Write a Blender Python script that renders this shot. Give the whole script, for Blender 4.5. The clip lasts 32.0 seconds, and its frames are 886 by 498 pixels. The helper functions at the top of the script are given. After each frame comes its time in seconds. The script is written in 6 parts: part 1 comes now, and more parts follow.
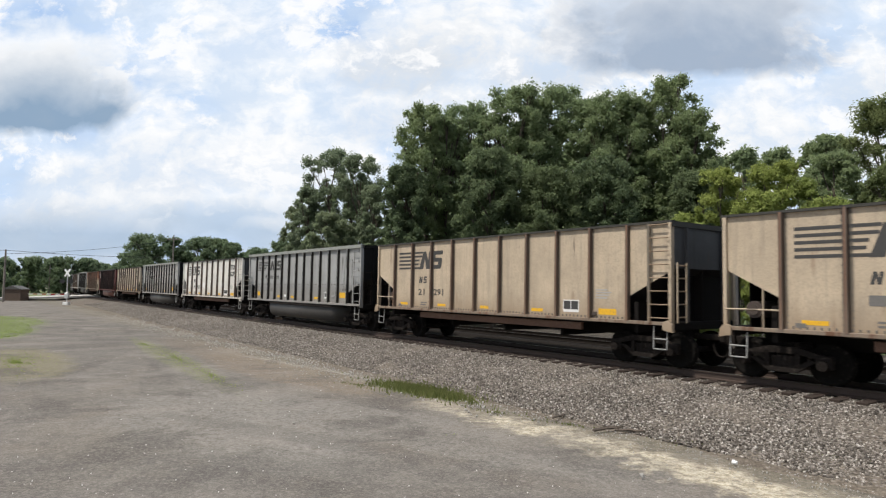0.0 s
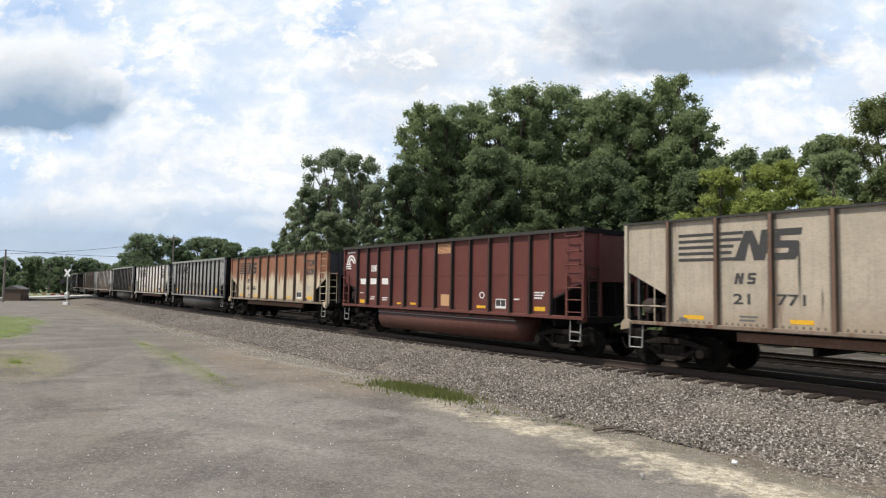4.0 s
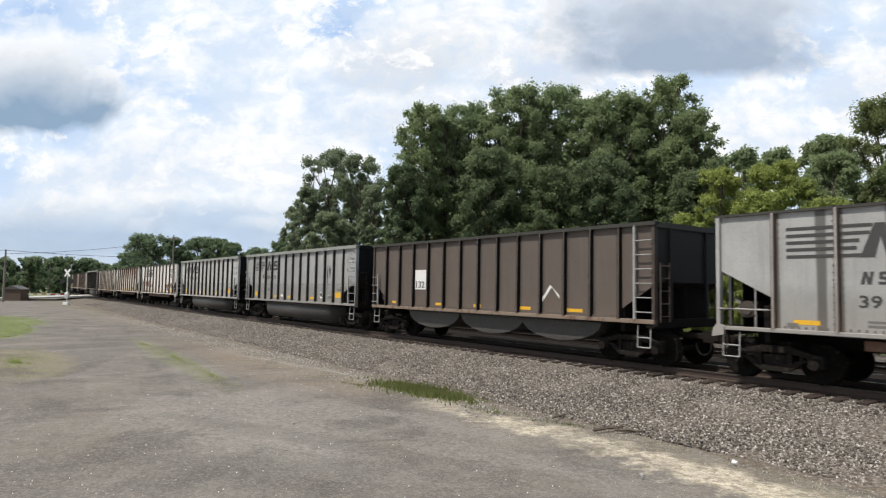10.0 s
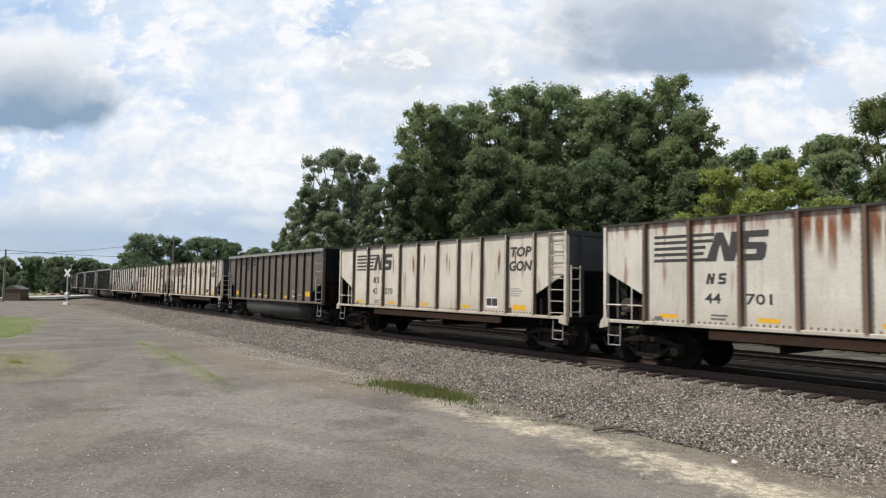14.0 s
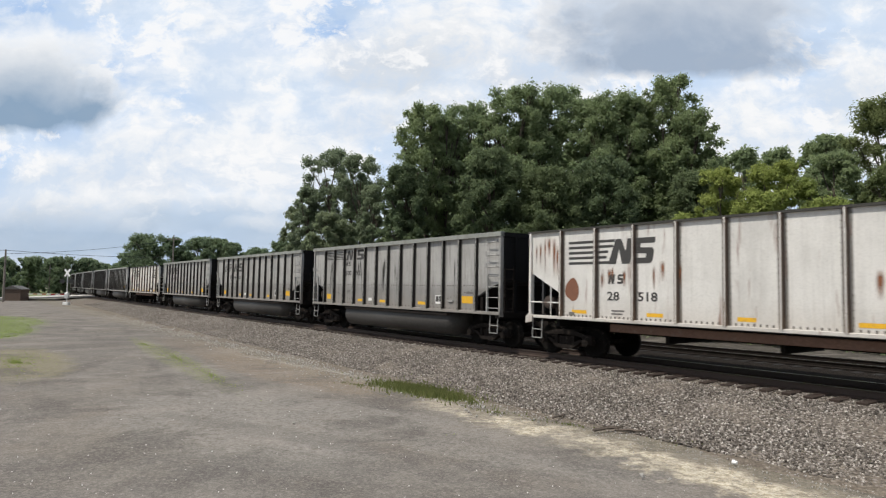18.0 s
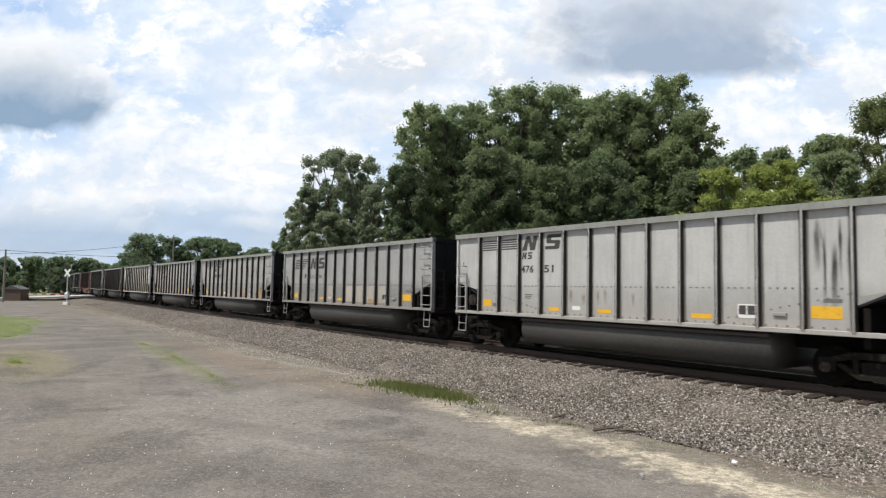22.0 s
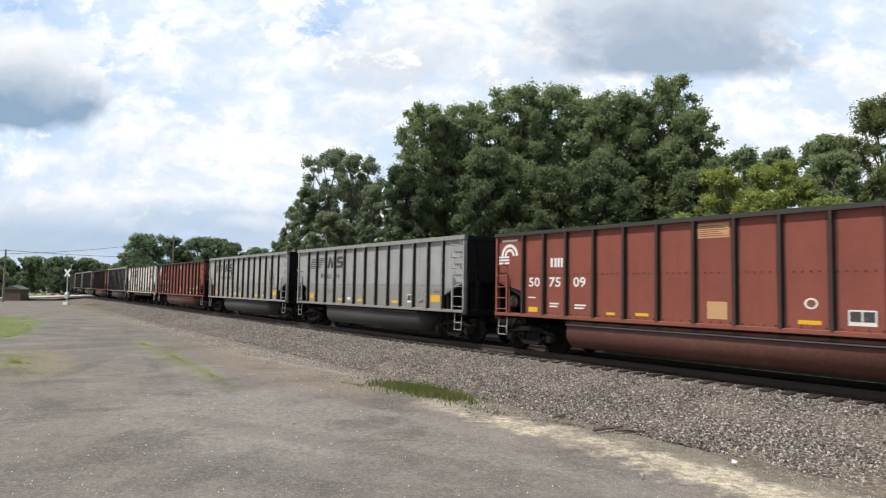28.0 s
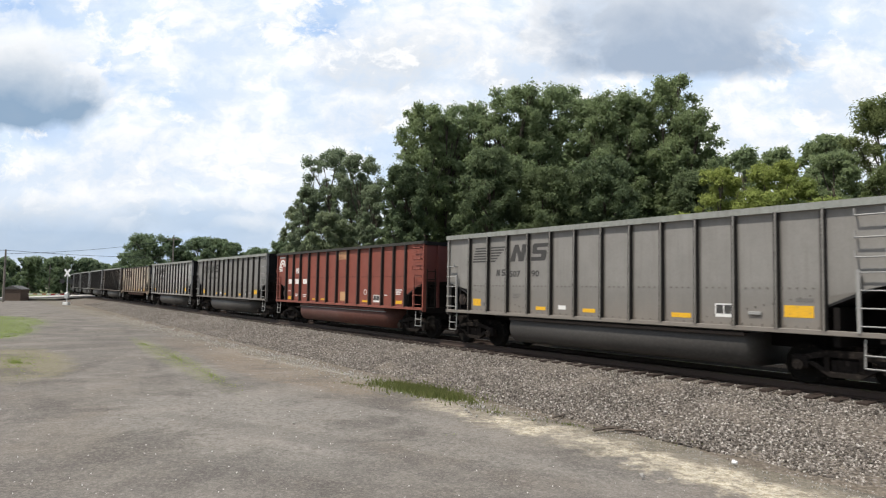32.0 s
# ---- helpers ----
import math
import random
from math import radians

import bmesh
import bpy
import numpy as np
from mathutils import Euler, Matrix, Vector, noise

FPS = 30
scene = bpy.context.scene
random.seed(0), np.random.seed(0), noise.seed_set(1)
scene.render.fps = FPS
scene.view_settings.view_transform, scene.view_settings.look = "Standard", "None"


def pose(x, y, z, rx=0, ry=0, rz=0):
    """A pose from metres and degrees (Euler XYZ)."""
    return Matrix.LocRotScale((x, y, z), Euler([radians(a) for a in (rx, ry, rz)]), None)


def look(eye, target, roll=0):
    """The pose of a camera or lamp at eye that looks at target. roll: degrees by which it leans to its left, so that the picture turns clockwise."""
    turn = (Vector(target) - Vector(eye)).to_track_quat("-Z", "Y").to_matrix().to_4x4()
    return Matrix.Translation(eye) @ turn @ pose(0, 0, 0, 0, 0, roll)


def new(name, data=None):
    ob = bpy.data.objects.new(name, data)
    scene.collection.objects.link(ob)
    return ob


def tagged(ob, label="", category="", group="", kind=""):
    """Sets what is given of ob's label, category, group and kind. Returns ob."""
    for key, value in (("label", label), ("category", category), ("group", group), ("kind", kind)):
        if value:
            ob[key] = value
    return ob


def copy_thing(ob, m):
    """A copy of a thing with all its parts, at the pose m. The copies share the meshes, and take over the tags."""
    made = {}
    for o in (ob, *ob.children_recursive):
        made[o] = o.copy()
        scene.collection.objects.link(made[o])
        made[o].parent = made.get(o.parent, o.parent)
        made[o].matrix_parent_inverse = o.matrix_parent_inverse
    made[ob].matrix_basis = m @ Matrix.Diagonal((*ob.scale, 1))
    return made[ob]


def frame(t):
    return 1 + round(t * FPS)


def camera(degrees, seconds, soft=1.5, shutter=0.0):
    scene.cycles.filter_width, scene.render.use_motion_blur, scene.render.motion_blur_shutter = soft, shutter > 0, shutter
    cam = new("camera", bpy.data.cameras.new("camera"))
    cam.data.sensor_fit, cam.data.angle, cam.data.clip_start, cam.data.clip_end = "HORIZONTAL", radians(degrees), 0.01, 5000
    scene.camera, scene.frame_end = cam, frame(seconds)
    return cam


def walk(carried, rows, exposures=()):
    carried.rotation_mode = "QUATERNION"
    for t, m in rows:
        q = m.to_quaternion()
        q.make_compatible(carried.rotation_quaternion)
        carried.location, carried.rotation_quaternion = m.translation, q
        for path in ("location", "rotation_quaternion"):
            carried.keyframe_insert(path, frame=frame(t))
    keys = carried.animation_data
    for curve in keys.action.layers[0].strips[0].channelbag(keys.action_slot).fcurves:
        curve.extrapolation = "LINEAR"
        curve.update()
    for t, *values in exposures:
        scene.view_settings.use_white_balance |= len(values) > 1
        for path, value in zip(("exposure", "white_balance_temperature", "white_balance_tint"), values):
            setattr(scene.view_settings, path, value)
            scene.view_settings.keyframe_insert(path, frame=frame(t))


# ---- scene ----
# ---- plan: the track as a line of headings, near side towards the eye ----
EYE_Z = 2.70          # the eye over the gravel lot
RAIL_Z = 0.715        # top of rail
SPEED = 19.162        # metres a second


def heading(s):
    a = min(max(s, -30.0), 130.0)
    h = 0.934 + 0.3396e-3 * a + 0.1222e-5 * a * a
    return h + 0.0040 * min(max(s - 130.0, 0.0), 110.0)


S0, DS = -700.0, 0.5
_n = int(1600 / DS) + 1
_sg = S0 + DS * np.arange(_n)
_th = np.array([heading(s) for s in _sg])
_tx = np.concatenate([[0], np.cumsum(-(np.cos(_th[1:]) + np.cos(_th[:-1])) / 2 * DS)])
_ty = np.concatenate([[0], np.cumsum((np.sin(_th[1:]) + np.sin(_th[:-1])) / 2 * DS)])
_tx -= np.interp(0, _sg, _tx)
_ty += 26.98 - np.interp(0, _sg, _ty)


def on_track(s, lat=0.0, z=0.0):
    """A point beside the track: lat metres towards the eye's side of the centre line."""
    h = float(np.interp(s, _sg, _th))
    return Vector((float(np.interp(s, _sg, _tx)) - lat * math.sin(h), float(np.interp(s, _sg, _ty)) - lat * math.cos(h), z))


# ---- letter shapes, made while the scene is still empty ----
def text_mesh(word):
    cu = bpy.data.curves.new("lettering", "FONT")
    cu.body, cu.size, cu.offset, cu.resolution_u, cu.extrude = word, 1.0, 0.036 if word.isalpha() else 0.016, 2, 0.006
    ob = bpy.data.objects.new("lettering", cu)
    scene.collection.objects.link(ob)
    bpy.context.view_layer.update()
    me = bpy.data.meshes.new_from_object(ob.evaluated_get(bpy.context.evaluated_depsgraph_get()))
    bpy.data.objects.remove(ob)
    me.transform(Matrix.Rotation(math.pi / 2, 4, "X"))
    me.materials.clear()
    return me


GLYPHS = {w: text_mesh(w) for w in ("TOP GON 132 509 90 31 036 476 37 21 771 40 687 21 291 510 67 42 323 22 501 39 572 73 514 93 23 386 44 701 270 849 085 28 518 500 92 63 87 182 511 74 490 69 492 01 46 "
                                    "002 00 51 534 91 50 75 09 523 10 57 78 77 38 247 507").split()}


# ---- camera: it stands still on its stand ----
cam = camera(68.63, 32.0, soft=1.2, shutter=0.08)
STAND = look((0, 0, EYE_Z), (0, math.cos(0.0614), EYE_Z + math.sin(0.0614)), roll=0.865)
walk(cam, [(0.0, STAND), (32.0, STAND)],
     [(0.0, 0.04), (3.0, 0.09), (7.0, 0.09), (9.0, 0.02), (11.0, 0.16), (13.0, 0.0), (17.0, 0.02), (18.0, -0.03), (20.0, 0.11), (22.0, 0.10), (25.0, 0.10), (28.0, 0.13), (32.0, 0.12)])

# ---- light: high sun to the left of the eye, sky with broken cloud ----
SUN_AZ, SUN_EL = (-0.895, -0.447), 61.0
_sun = bpy.data.lights.new("sun", "SUN")
_sun.energy, _sun.angle, _sun.color = 4.1, radians(0.6), (1.0, 0.95, 0.87)
_c = math.cos(radians(SUN_EL))
TO_SUN = Vector((SUN_AZ[0] * _c, SUN_AZ[1] * _c, math.sin(radians(SUN_EL)))).normalized()
sun = new("sun", _sun)
sun.matrix_world = look((0, 0, 60), Vector((0, 0, 60)) - TO_SUN)
scene.view_settings.exposure = 0.0


# ---- node helpers ----
class Nodes:
    def __init__(self, tree):
        self.t = tree
        tree.nodes.clear()

    def n(self, kind, **kw):
        node = self.t.nodes.new(kind)
        ins = kw.pop("ins", {})
        for k, v in kw.items():
            if k == "operation":
                node.operation = v
            elif k == "blend_type":
                node.blend_type = v
            elif k == "data_type":
                node.data_type = v
            elif k == "noise_dimensions":
                node.noise_dimensions = v
            elif k == "feature":
                node.feature = v
            elif k == "sky_type":
                node.sky_type = v
        for k, v in ins.items():
            if hasattr(v, "is_output"):
                self.t.links.new(v, node.inputs[k])
            else:
                node.inputs[k].default_value = v
        return node

    def math(self, op, a, b=0.0, c=None):
        ins = {0: a, 1: b}
        if c is not None:
            ins[2] = c
        return self.n("ShaderNodeMath", operation=op, ins=ins).outputs[0]

    def vec(self, op, a, b=(0, 0, 0)):
        return self.n("ShaderNodeVectorMath", operation=op, ins={0: a, 1: b}).outputs[0]

    def mix(self, fac, a, b, blend="MIX"):
        node = self.n("ShaderNodeMix", data_type="RGBA", blend_type=blend, ins={0: fac})
        for i, v in ((6, a), (7, b)):
            if hasattr(v, "is_output"):
                self.t.links.new(v, node.inputs[i])
            else:
                node.inputs[i].default_value = (*v, 1.0) if len(v) == 3 else v
        return node.outputs[2]

    def noise(self, vec, scale, detail=4.0, rough=0.55, dist=0.0):
        return self.n("ShaderNodeTexNoise", ins={"Vector": vec, "Scale": scale, "Detail": detail, "Roughness": rough, "Distortion": dist}).outputs[0]

    def voro(self, vec, scale, feature="F1"):
        return self.n("ShaderNodeTexVoronoi", feature=feature, ins={"Vector": vec, "Scale": scale})

    def ramp(self, fac, lo, hi):
        return self.n("ShaderNodeMapRange", ins={0: fac, 1: lo, 2: hi, 3: 0.0, 4: 1.0}).outputs[0]

    def rgb(self, fac, *stops):
        node = self.n("ShaderNodeValToRGB", ins={0: fac})
        e = node.color_ramp.elements
        while len(e) < len(stops):
            e.new(0.5)
        for el, (p, c) in zip(e, stops):
            el.position, el.color = p, (*c, 1.0)
        return node.outputs[0]

    def bump(self, height, strength=0.4, dist=0.02, normal=None):
        ins = {"Height": height, "Strength": strength, "Distance": dist}
        if normal is not None:
            ins["Normal"] = normal
        return self.n("ShaderNodeBump", ins=ins).outputs[0]

    def surface(self, color, rough=0.8, metal=0.0, normal=None, spec=0.3):
        ins = {"Base Color": color if hasattr(color, "is_output") else (*color, 1.0), "Roughness": rough, "Metallic": metal, "Specular IOR Level": spec}
        if normal is not None:
            ins["Normal"] = normal
        b = self.n("ShaderNodeBsdfPrincipled", ins=ins)
        o = self.n("ShaderNodeOutputMaterial")
        self.t.links.new(b.outputs[0], o.inputs[0])
        return b


def material(name):
    m = bpy.data.materials.new(name)
    m.use_nodes = True
    return m, Nodes(m.node_tree)


# ---- world: clear-sky light with bright broken cloud over it ----
world = bpy.data.worlds.new("sky")
world.use_nodes = True
scene.world = world
W = Nodes(world.node_tree)
_sky = W.n("ShaderNodeTexSky", sky_type="NISHITA")
_sky.sun_disc, _sky.sun_elevation, _sky.sun_rotation = False, radians(SUN_EL), math.atan2(SUN_AZ[0], SUN_AZ[1])
_dir = W.n("ShaderNodeTexCoord").outputs["Generated"]
_cl = W.ramp(W.noise(W.vec("MULTIPLY", _dir, (2.2, 2.2, 5.0)), 1.6, 6.0, 0.6), 0.40, 0.62)
_skyc = W.mix(1.0, _sky.outputs[0], (0.10, 0.10, 0.10), "MULTIPLY")
_wc = W.mix(_cl, _skyc, (0.80, 0.83, 0.86))
_bg = W.n("ShaderNodeBackground", ins={"Color": _wc, "Strength": 1.0})
_wo = W.n("ShaderNodeOutputWorld")
world.node_tree.links.new(_bg.outputs[0], _wo.inputs[0])


# ---- materials ----
EDGE = {}


def paint(name, base, wear=0.5, rust=0.0, rust_col=(0.23, 0.085, 0.04), streak=0.35, grime=(0.16, 0.145, 0.125), rough=0.6, low=0.25, pitch=0.985, crown=0.0, broad=False, band=0.0):
    """Weathered car paint: fine blotches, dark vertical streaks, rust runs and grime towards the sill."""
    m, g = material(name)
    co = g.n("ShaderNodeTexCoord").outputs["Object"]
    rnd = g.n("ShaderNodeObjectInfo").outputs["Random"]
    off = g.n("ShaderNodeCombineXYZ", ins={0: g.math("MULTIPLY", rnd, 37.0), 1: g.math("MULTIPLY", rnd, 11.0), 2: g.math("MULTIPLY", rnd, 53.0)}).outputs[0]
    p = g.vec("ADD", co, off)
    blot = g.noise(p, 1.3, 6.0, 0.65)
    fine = g.noise(p, 22.0, 4.0, 0.6)
    run = g.noise(g.vec("MULTIPLY", p, (5.5, 5.5, 0.45)), 1.0, 5.0, 0.6)
    run2 = g.noise(g.vec("MULTIPLY", p, (2.9, 2.9, 0.42) if broad else (4.6, 4.6, 0.55)), 1.0, 4.0, 0.6)
    z = g.n("ShaderNodeSeparateXYZ", ins={0: co}).outputs[2]
    c = g.mix(g.math("MULTIPLY", g.ramp(blot, 0.35, 0.75), wear), base, tuple(v * 0.72 for v in base))
    c = g.mix(g.math("MULTIPLY", g.ramp(run, 0.52, 0.78), streak), c, grime)
    c = g.mix(g.math("MULTIPLY", g.ramp(fine, 0.45, 0.8), wear * 0.5), c, tuple(v * 0.8 for v in grime))
    thin = g.noise(g.vec("MULTIPLY", p, (15.0, 15.0, 0.5)), 1.0, 4.0, 0.6)
    c = g.mix(g.math("MULTIPLY", g.ramp(thin, 0.55, 0.8), min(0.9, streak * 1.1)), c, tuple(v * 0.8 for v in grime))
    cloud = g.noise(g.vec("MULTIPLY", p, (0.8, 0.8, 0.5)), 1.0, 4.0, 0.6)
    c = g.mix(g.math("MULTIPLY", g.ramp(cloud, 0.45, 0.72), 0.30), c, g.mix(0.5, tuple(v * 0.6 for v in base), grime))
    if band > 0:
        # the lower strakes hold more dirt than the sheets above the rivet line
        edge = g.math("ADD", z, g.math("ADD", g.math("MULTIPLY", g.math("SUBTRACT", run, 0.5), 0.5), g.math("MULTIPLY", g.math("SUBTRACT", thin, 0.5), 0.4)))
        c = g.mix(g.math("MULTIPLY", g.ramp(edge, 2.25, 1.95), band), c, g.mix(0.55, tuple(v * 0.55 for v in base), grime))
    x = g.n("ShaderNodeSeparateXYZ", ins={0: co}).outputs[0]
    # dark strip beside each rib: grime plus the rib's shade in one colour
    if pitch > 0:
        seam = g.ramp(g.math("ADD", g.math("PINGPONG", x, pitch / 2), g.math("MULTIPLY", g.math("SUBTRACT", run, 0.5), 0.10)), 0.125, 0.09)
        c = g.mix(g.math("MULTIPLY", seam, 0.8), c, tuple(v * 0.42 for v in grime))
    foot = g.math("MULTIPLY", g.ramp(g.math("ADD", z, g.math("MULTIPLY", run, 0.9)), 2.35, 1.25), low)
    c = g.mix(foot, c, (0.24, 0.17, 0.11))
    if rust > 0:
        lo = 0.72 - 0.34 * rust
        c = g.mix(g.math("MULTIPLY", g.ramp(run2, lo, lo + 0.12), min(1.0, rust + 0.35)), c, g.mix(fine, rust_col, tuple(v * 0.55 for v in rust_col)))
    if crown > 0:
        hang = g.math("ADD", g.math("MULTIPLY", g.math("SUBTRACT", z, 3.85), 0.42), g.math("ADD", run2, g.math("MULTIPLY", g.math("SUBTRACT", run, 0.5), 0.5)))
        c = g.mix(g.math("MULTIPLY", g.ramp(hang, 0.50 - 0.3 * crown, 0.66 - 0.3 * crown), 0.9), c, g.mix(fine, rust_col, tuple(v * 0.6 for v in rust_col)))
    g.surface(c, rough=g.math("ADD", g.math("MULTIPLY", blot, 0.25), rough - 0.12), normal=g.bump(g.math("ADD", blot, g.math("MULTIPLY", fine, 0.15)), 0.25, 0.03), spec=0.35)
    if pitch > 0:
        EDGE[m.name] = paint(name + "_edge", base, wear, rust, rust_col, streak, grime, rough, low, 0.0, crown, broad, band)
    return m


def plain(name, base, vary=0.3, scale=6.0, rough=0.7, metal=0.0, bump=0.3, dist=0.01, spec=0.3, dusty=0.0):
    m, g = material(name)
    co = g.n("ShaderNodeTexCoord").outputs["Object"]
    a, b = g.noise(co, scale, 5.0, 0.6), g.noise(co, scale * 9, 3.0, 0.6)
    c = g.mix(g.math("MULTIPLY", a, vary), base, tuple(v * 0.45 for v in base))
    c = g.mix(g.math("MULTIPLY", g.ramp(b, 0.45, 0.75), vary * 0.8), c, tuple(min(1, v * 1.5) for v in base))
    if dusty > 0:
        c = g.mix(g.math("MULTIPLY", g.ramp(g.noise(g.vec("ADD", co, (7.0, 3.0, 1.0)), scale * 1.4, 5.0, 0.7), 0.56, 0.70), dusty), c, (0.20, 0.165, 0.135))
    g.surface(c, rough=rough, metal=metal, normal=g.bump(g.math("ADD", a, g.math("MULTIPLY", b, 0.4)), bump, dist), spec=spec)
    return m


M = dict(
    white=paint("white_car_paint", (0.735, 0.71, 0.655), 0.3, 0.0, streak=0.2, low=0.6, pitch=1.309),
    cream=paint("cream_car_paint", (0.52, 0.445, 0.345), 0.8, 0.30, (0.17, 0.085, 0.05), streak=0.4, low=0.75, pitch=1.309),
    tan=paint("tan_stained_car_paint", (0.56, 0.45, 0.325), 0.8, 0.25, (0.20, 0.095, 0.05), streak=0.35, low=0.95, pitch=1.309),
    rusty=paint("rust_run_white_paint", (0.72, 0.70, 0.66), 0.4, 0.36, (0.24, 0.10, 0.06), streak=0.2, low=0.4, pitch=1.309),
    runs=paint("orange_run_cream_paint", (0.69, 0.635, 0.54), 0.45, 0.40, (0.31, 0.145, 0.075), streak=0.2, low=0.5, pitch=1.309, broad=True),
    rusttop=paint("rust_topped_white_paint", (0.70, 0.66, 0.58), 0.5, 0.34, (0.28, 0.115, 0.06), streak=0.25, low=0.5, pitch=1.309, crown=0.5),
    orange=paint("rust_topped_cream_paint", (0.64, 0.55, 0.40), 0.6, 0.12, (0.30, 0.105, 0.05), streak=0.2, low=0.35, crown=2.15, pitch=1.309, broad=True),
    light=paint("light_grey_car_paint", (0.50, 0.497, 0.48), 0.4, 0.0, streak=0.3, low=0.3, band=0.3),
    pale=paint("pale_grey_car_paint", (0.41, 0.406, 0.392), 0.5, 0.0, streak=0.3, low=0.3, band=0.35),
    grey=paint("grey_car_paint", (0.365, 0.367, 0.362), 0.5, 0.0, streak=0.4, low=0.25, band=0.5),
    streaky=paint("streaked_grey_car_paint", (0.41, 0.40, 0.38), 0.5, 0.0, streak=0.7, grime=(0.10, 0.095, 0.09), low=0.3, band=0.5),
    taupe=paint("taupe_grey_car_paint", (0.255, 0.243, 0.225), 0.5, 0.0, streak=0.35, low=0.3, band=0.4),
    offwhite=paint("off_white_car_paint", (0.63, 0.615, 0.57), 0.5, 0.0, streak=0.25, low=0.4, band=0.3),
    dark=paint("dark_grey_car_paint", (0.23, 0.222, 0.212), 0.5, 0.0, streak=0.3, low=0.25, band=0.4),
    brown=paint("brown_grey_car_paint", (0.155, 0.125, 0.105), 0.5, 0.0, streak=0.3, low=0.2, band=0.3),
    hopperbrown=paint("dark_brown_hopper_paint", (0.115, 0.09, 0.076), 0.5, 0.0, streak=0.3, low=0.2),
    red=paint("oxide_red_car_paint", (0.255, 0.072, 0.05), 0.5, 0.0, streak=0.25, grime=(0.10, 0.045, 0.035), low=0.1, pitch=1.055),
    maroon=paint("dark_maroon_car_paint", (0.14, 0.04, 0.033), 0.5, 0.0, streak=0.3, grime=(0.06, 0.03, 0.026), low=0.1, pitch=1.055),
    nearblack=plain("near_black_steel", (0.014, 0.012, 0.011), 0.5, 3.0, 0.8, spec=0.1),
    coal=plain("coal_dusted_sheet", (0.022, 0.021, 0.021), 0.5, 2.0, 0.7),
    # ends turned from the sun: their shade is put into this colour
    endgrey=paint("shaded_blue_grey_end_paint", (0.065, 0.066, 0.07), 0.6, 0.1, streak=0.7, grime=(0.04, 0.04, 0.04), low=0.3),
    chord=plain("black_top_chord", (0.05, 0.048, 0.042), 0.6, 4.0, 0.7),
    dust=plain("dusty_brown_steel", (0.075, 0.058, 0.049), 0.6, 3.0, 0.8),
    bright=plain("light_dusty_steel", (0.32, 0.315, 0.30), 0.5, 8.0, 0.6),
    gear=plain("grimy_running_gear", (0.021, 0.0175, 0.0155), 0.6, 5.0, 0.85, spec=0.06, dusty=0.2),
    tread=plain("grimy_wheel_steel", (0.010, 0.009, 0.008), 0.5, 6.0, 0.8, spec=0.06, dusty=0.15),
    mark=plain("black_stencil_paint", (0.062, 0.06, 0.058), 0.4, 12.0, 0.7),
    whitemark=plain("white_stencil_paint", (0.78, 0.77, 0.74), 0.25, 12.0, 0.7),
    yellow=plain("yellow_reflective_mark", (0.80, 0.44, 0.03), 0.45, 9.0, 0.6, dusty=0.7),
    rail=plain("rusty_rail_steel", (0.06, 0.042, 0.034), 0.5, 6.0, 0.65),
    railtop=plain("polished_rail_head", (0.45, 0.43, 0.42), 0.2, 10.0, 0.28, 0.9, 0.1),
    tie=plain("weathered_tie_timber", (0.04, 0.028, 0.022), 0.6, 5.0, 0.9, 0.0, 0.6),
    darktie=plain("near_black_timber", (0.022, 0.02, 0.018), 0.4, 4.0, 0.9),
    # bathtub ends turned from the sun, darkened in colour to read black
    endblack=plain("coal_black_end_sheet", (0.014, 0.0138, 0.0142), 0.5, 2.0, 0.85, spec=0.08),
    rustspot=plain("brown_rust_patch", (0.22, 0.10, 0.062), 0.6, 7.0, 0.85),
    bark=plain("grey_brown_bark", (0.13, 0.105, 0.085), 0.6, 4.0, 0.95, 0.0, 0.8, 0.05),
    pole=plain("weathered_pole_timber", (0.21, 0.185, 0.16), 0.5, 3.0, 0.9),
    wire=plain("black_cable", (0.03, 0.03, 0.03), 0.2, 3.0, 0.6),
    signwhite=plain("white_sign_enamel", (0.80, 0.80, 0.78), 0.2, 4.0, 0.4),
    signred=plain("red_sign_enamel", (0.42, 0.03, 0.03), 0.2, 4.0, 0.4),
    lampblack=plain("black_signal_hood", (0.03, 0.03, 0.03), 0.2, 4.0, 0.5),
    alu=plain("aluminium_mast", (0.62, 0.62, 0.61), 0.3, 5.0, 0.4, 0.5),
    asphalt=plain("pale_worn_asphalt", (0.44, 0.425, 0.395), 0.35, 1.2, 0.9, 0.0, 0.4, 0.01),
    shedwall=plain("brown_board_wall", (0.10, 0.072, 0.055), 0.5, 2.0, 0.85),
    shedroof=plain("dark_felt_roof", (0.09, 0.085, 0.08), 0.3, 2.0, 0.6),
)


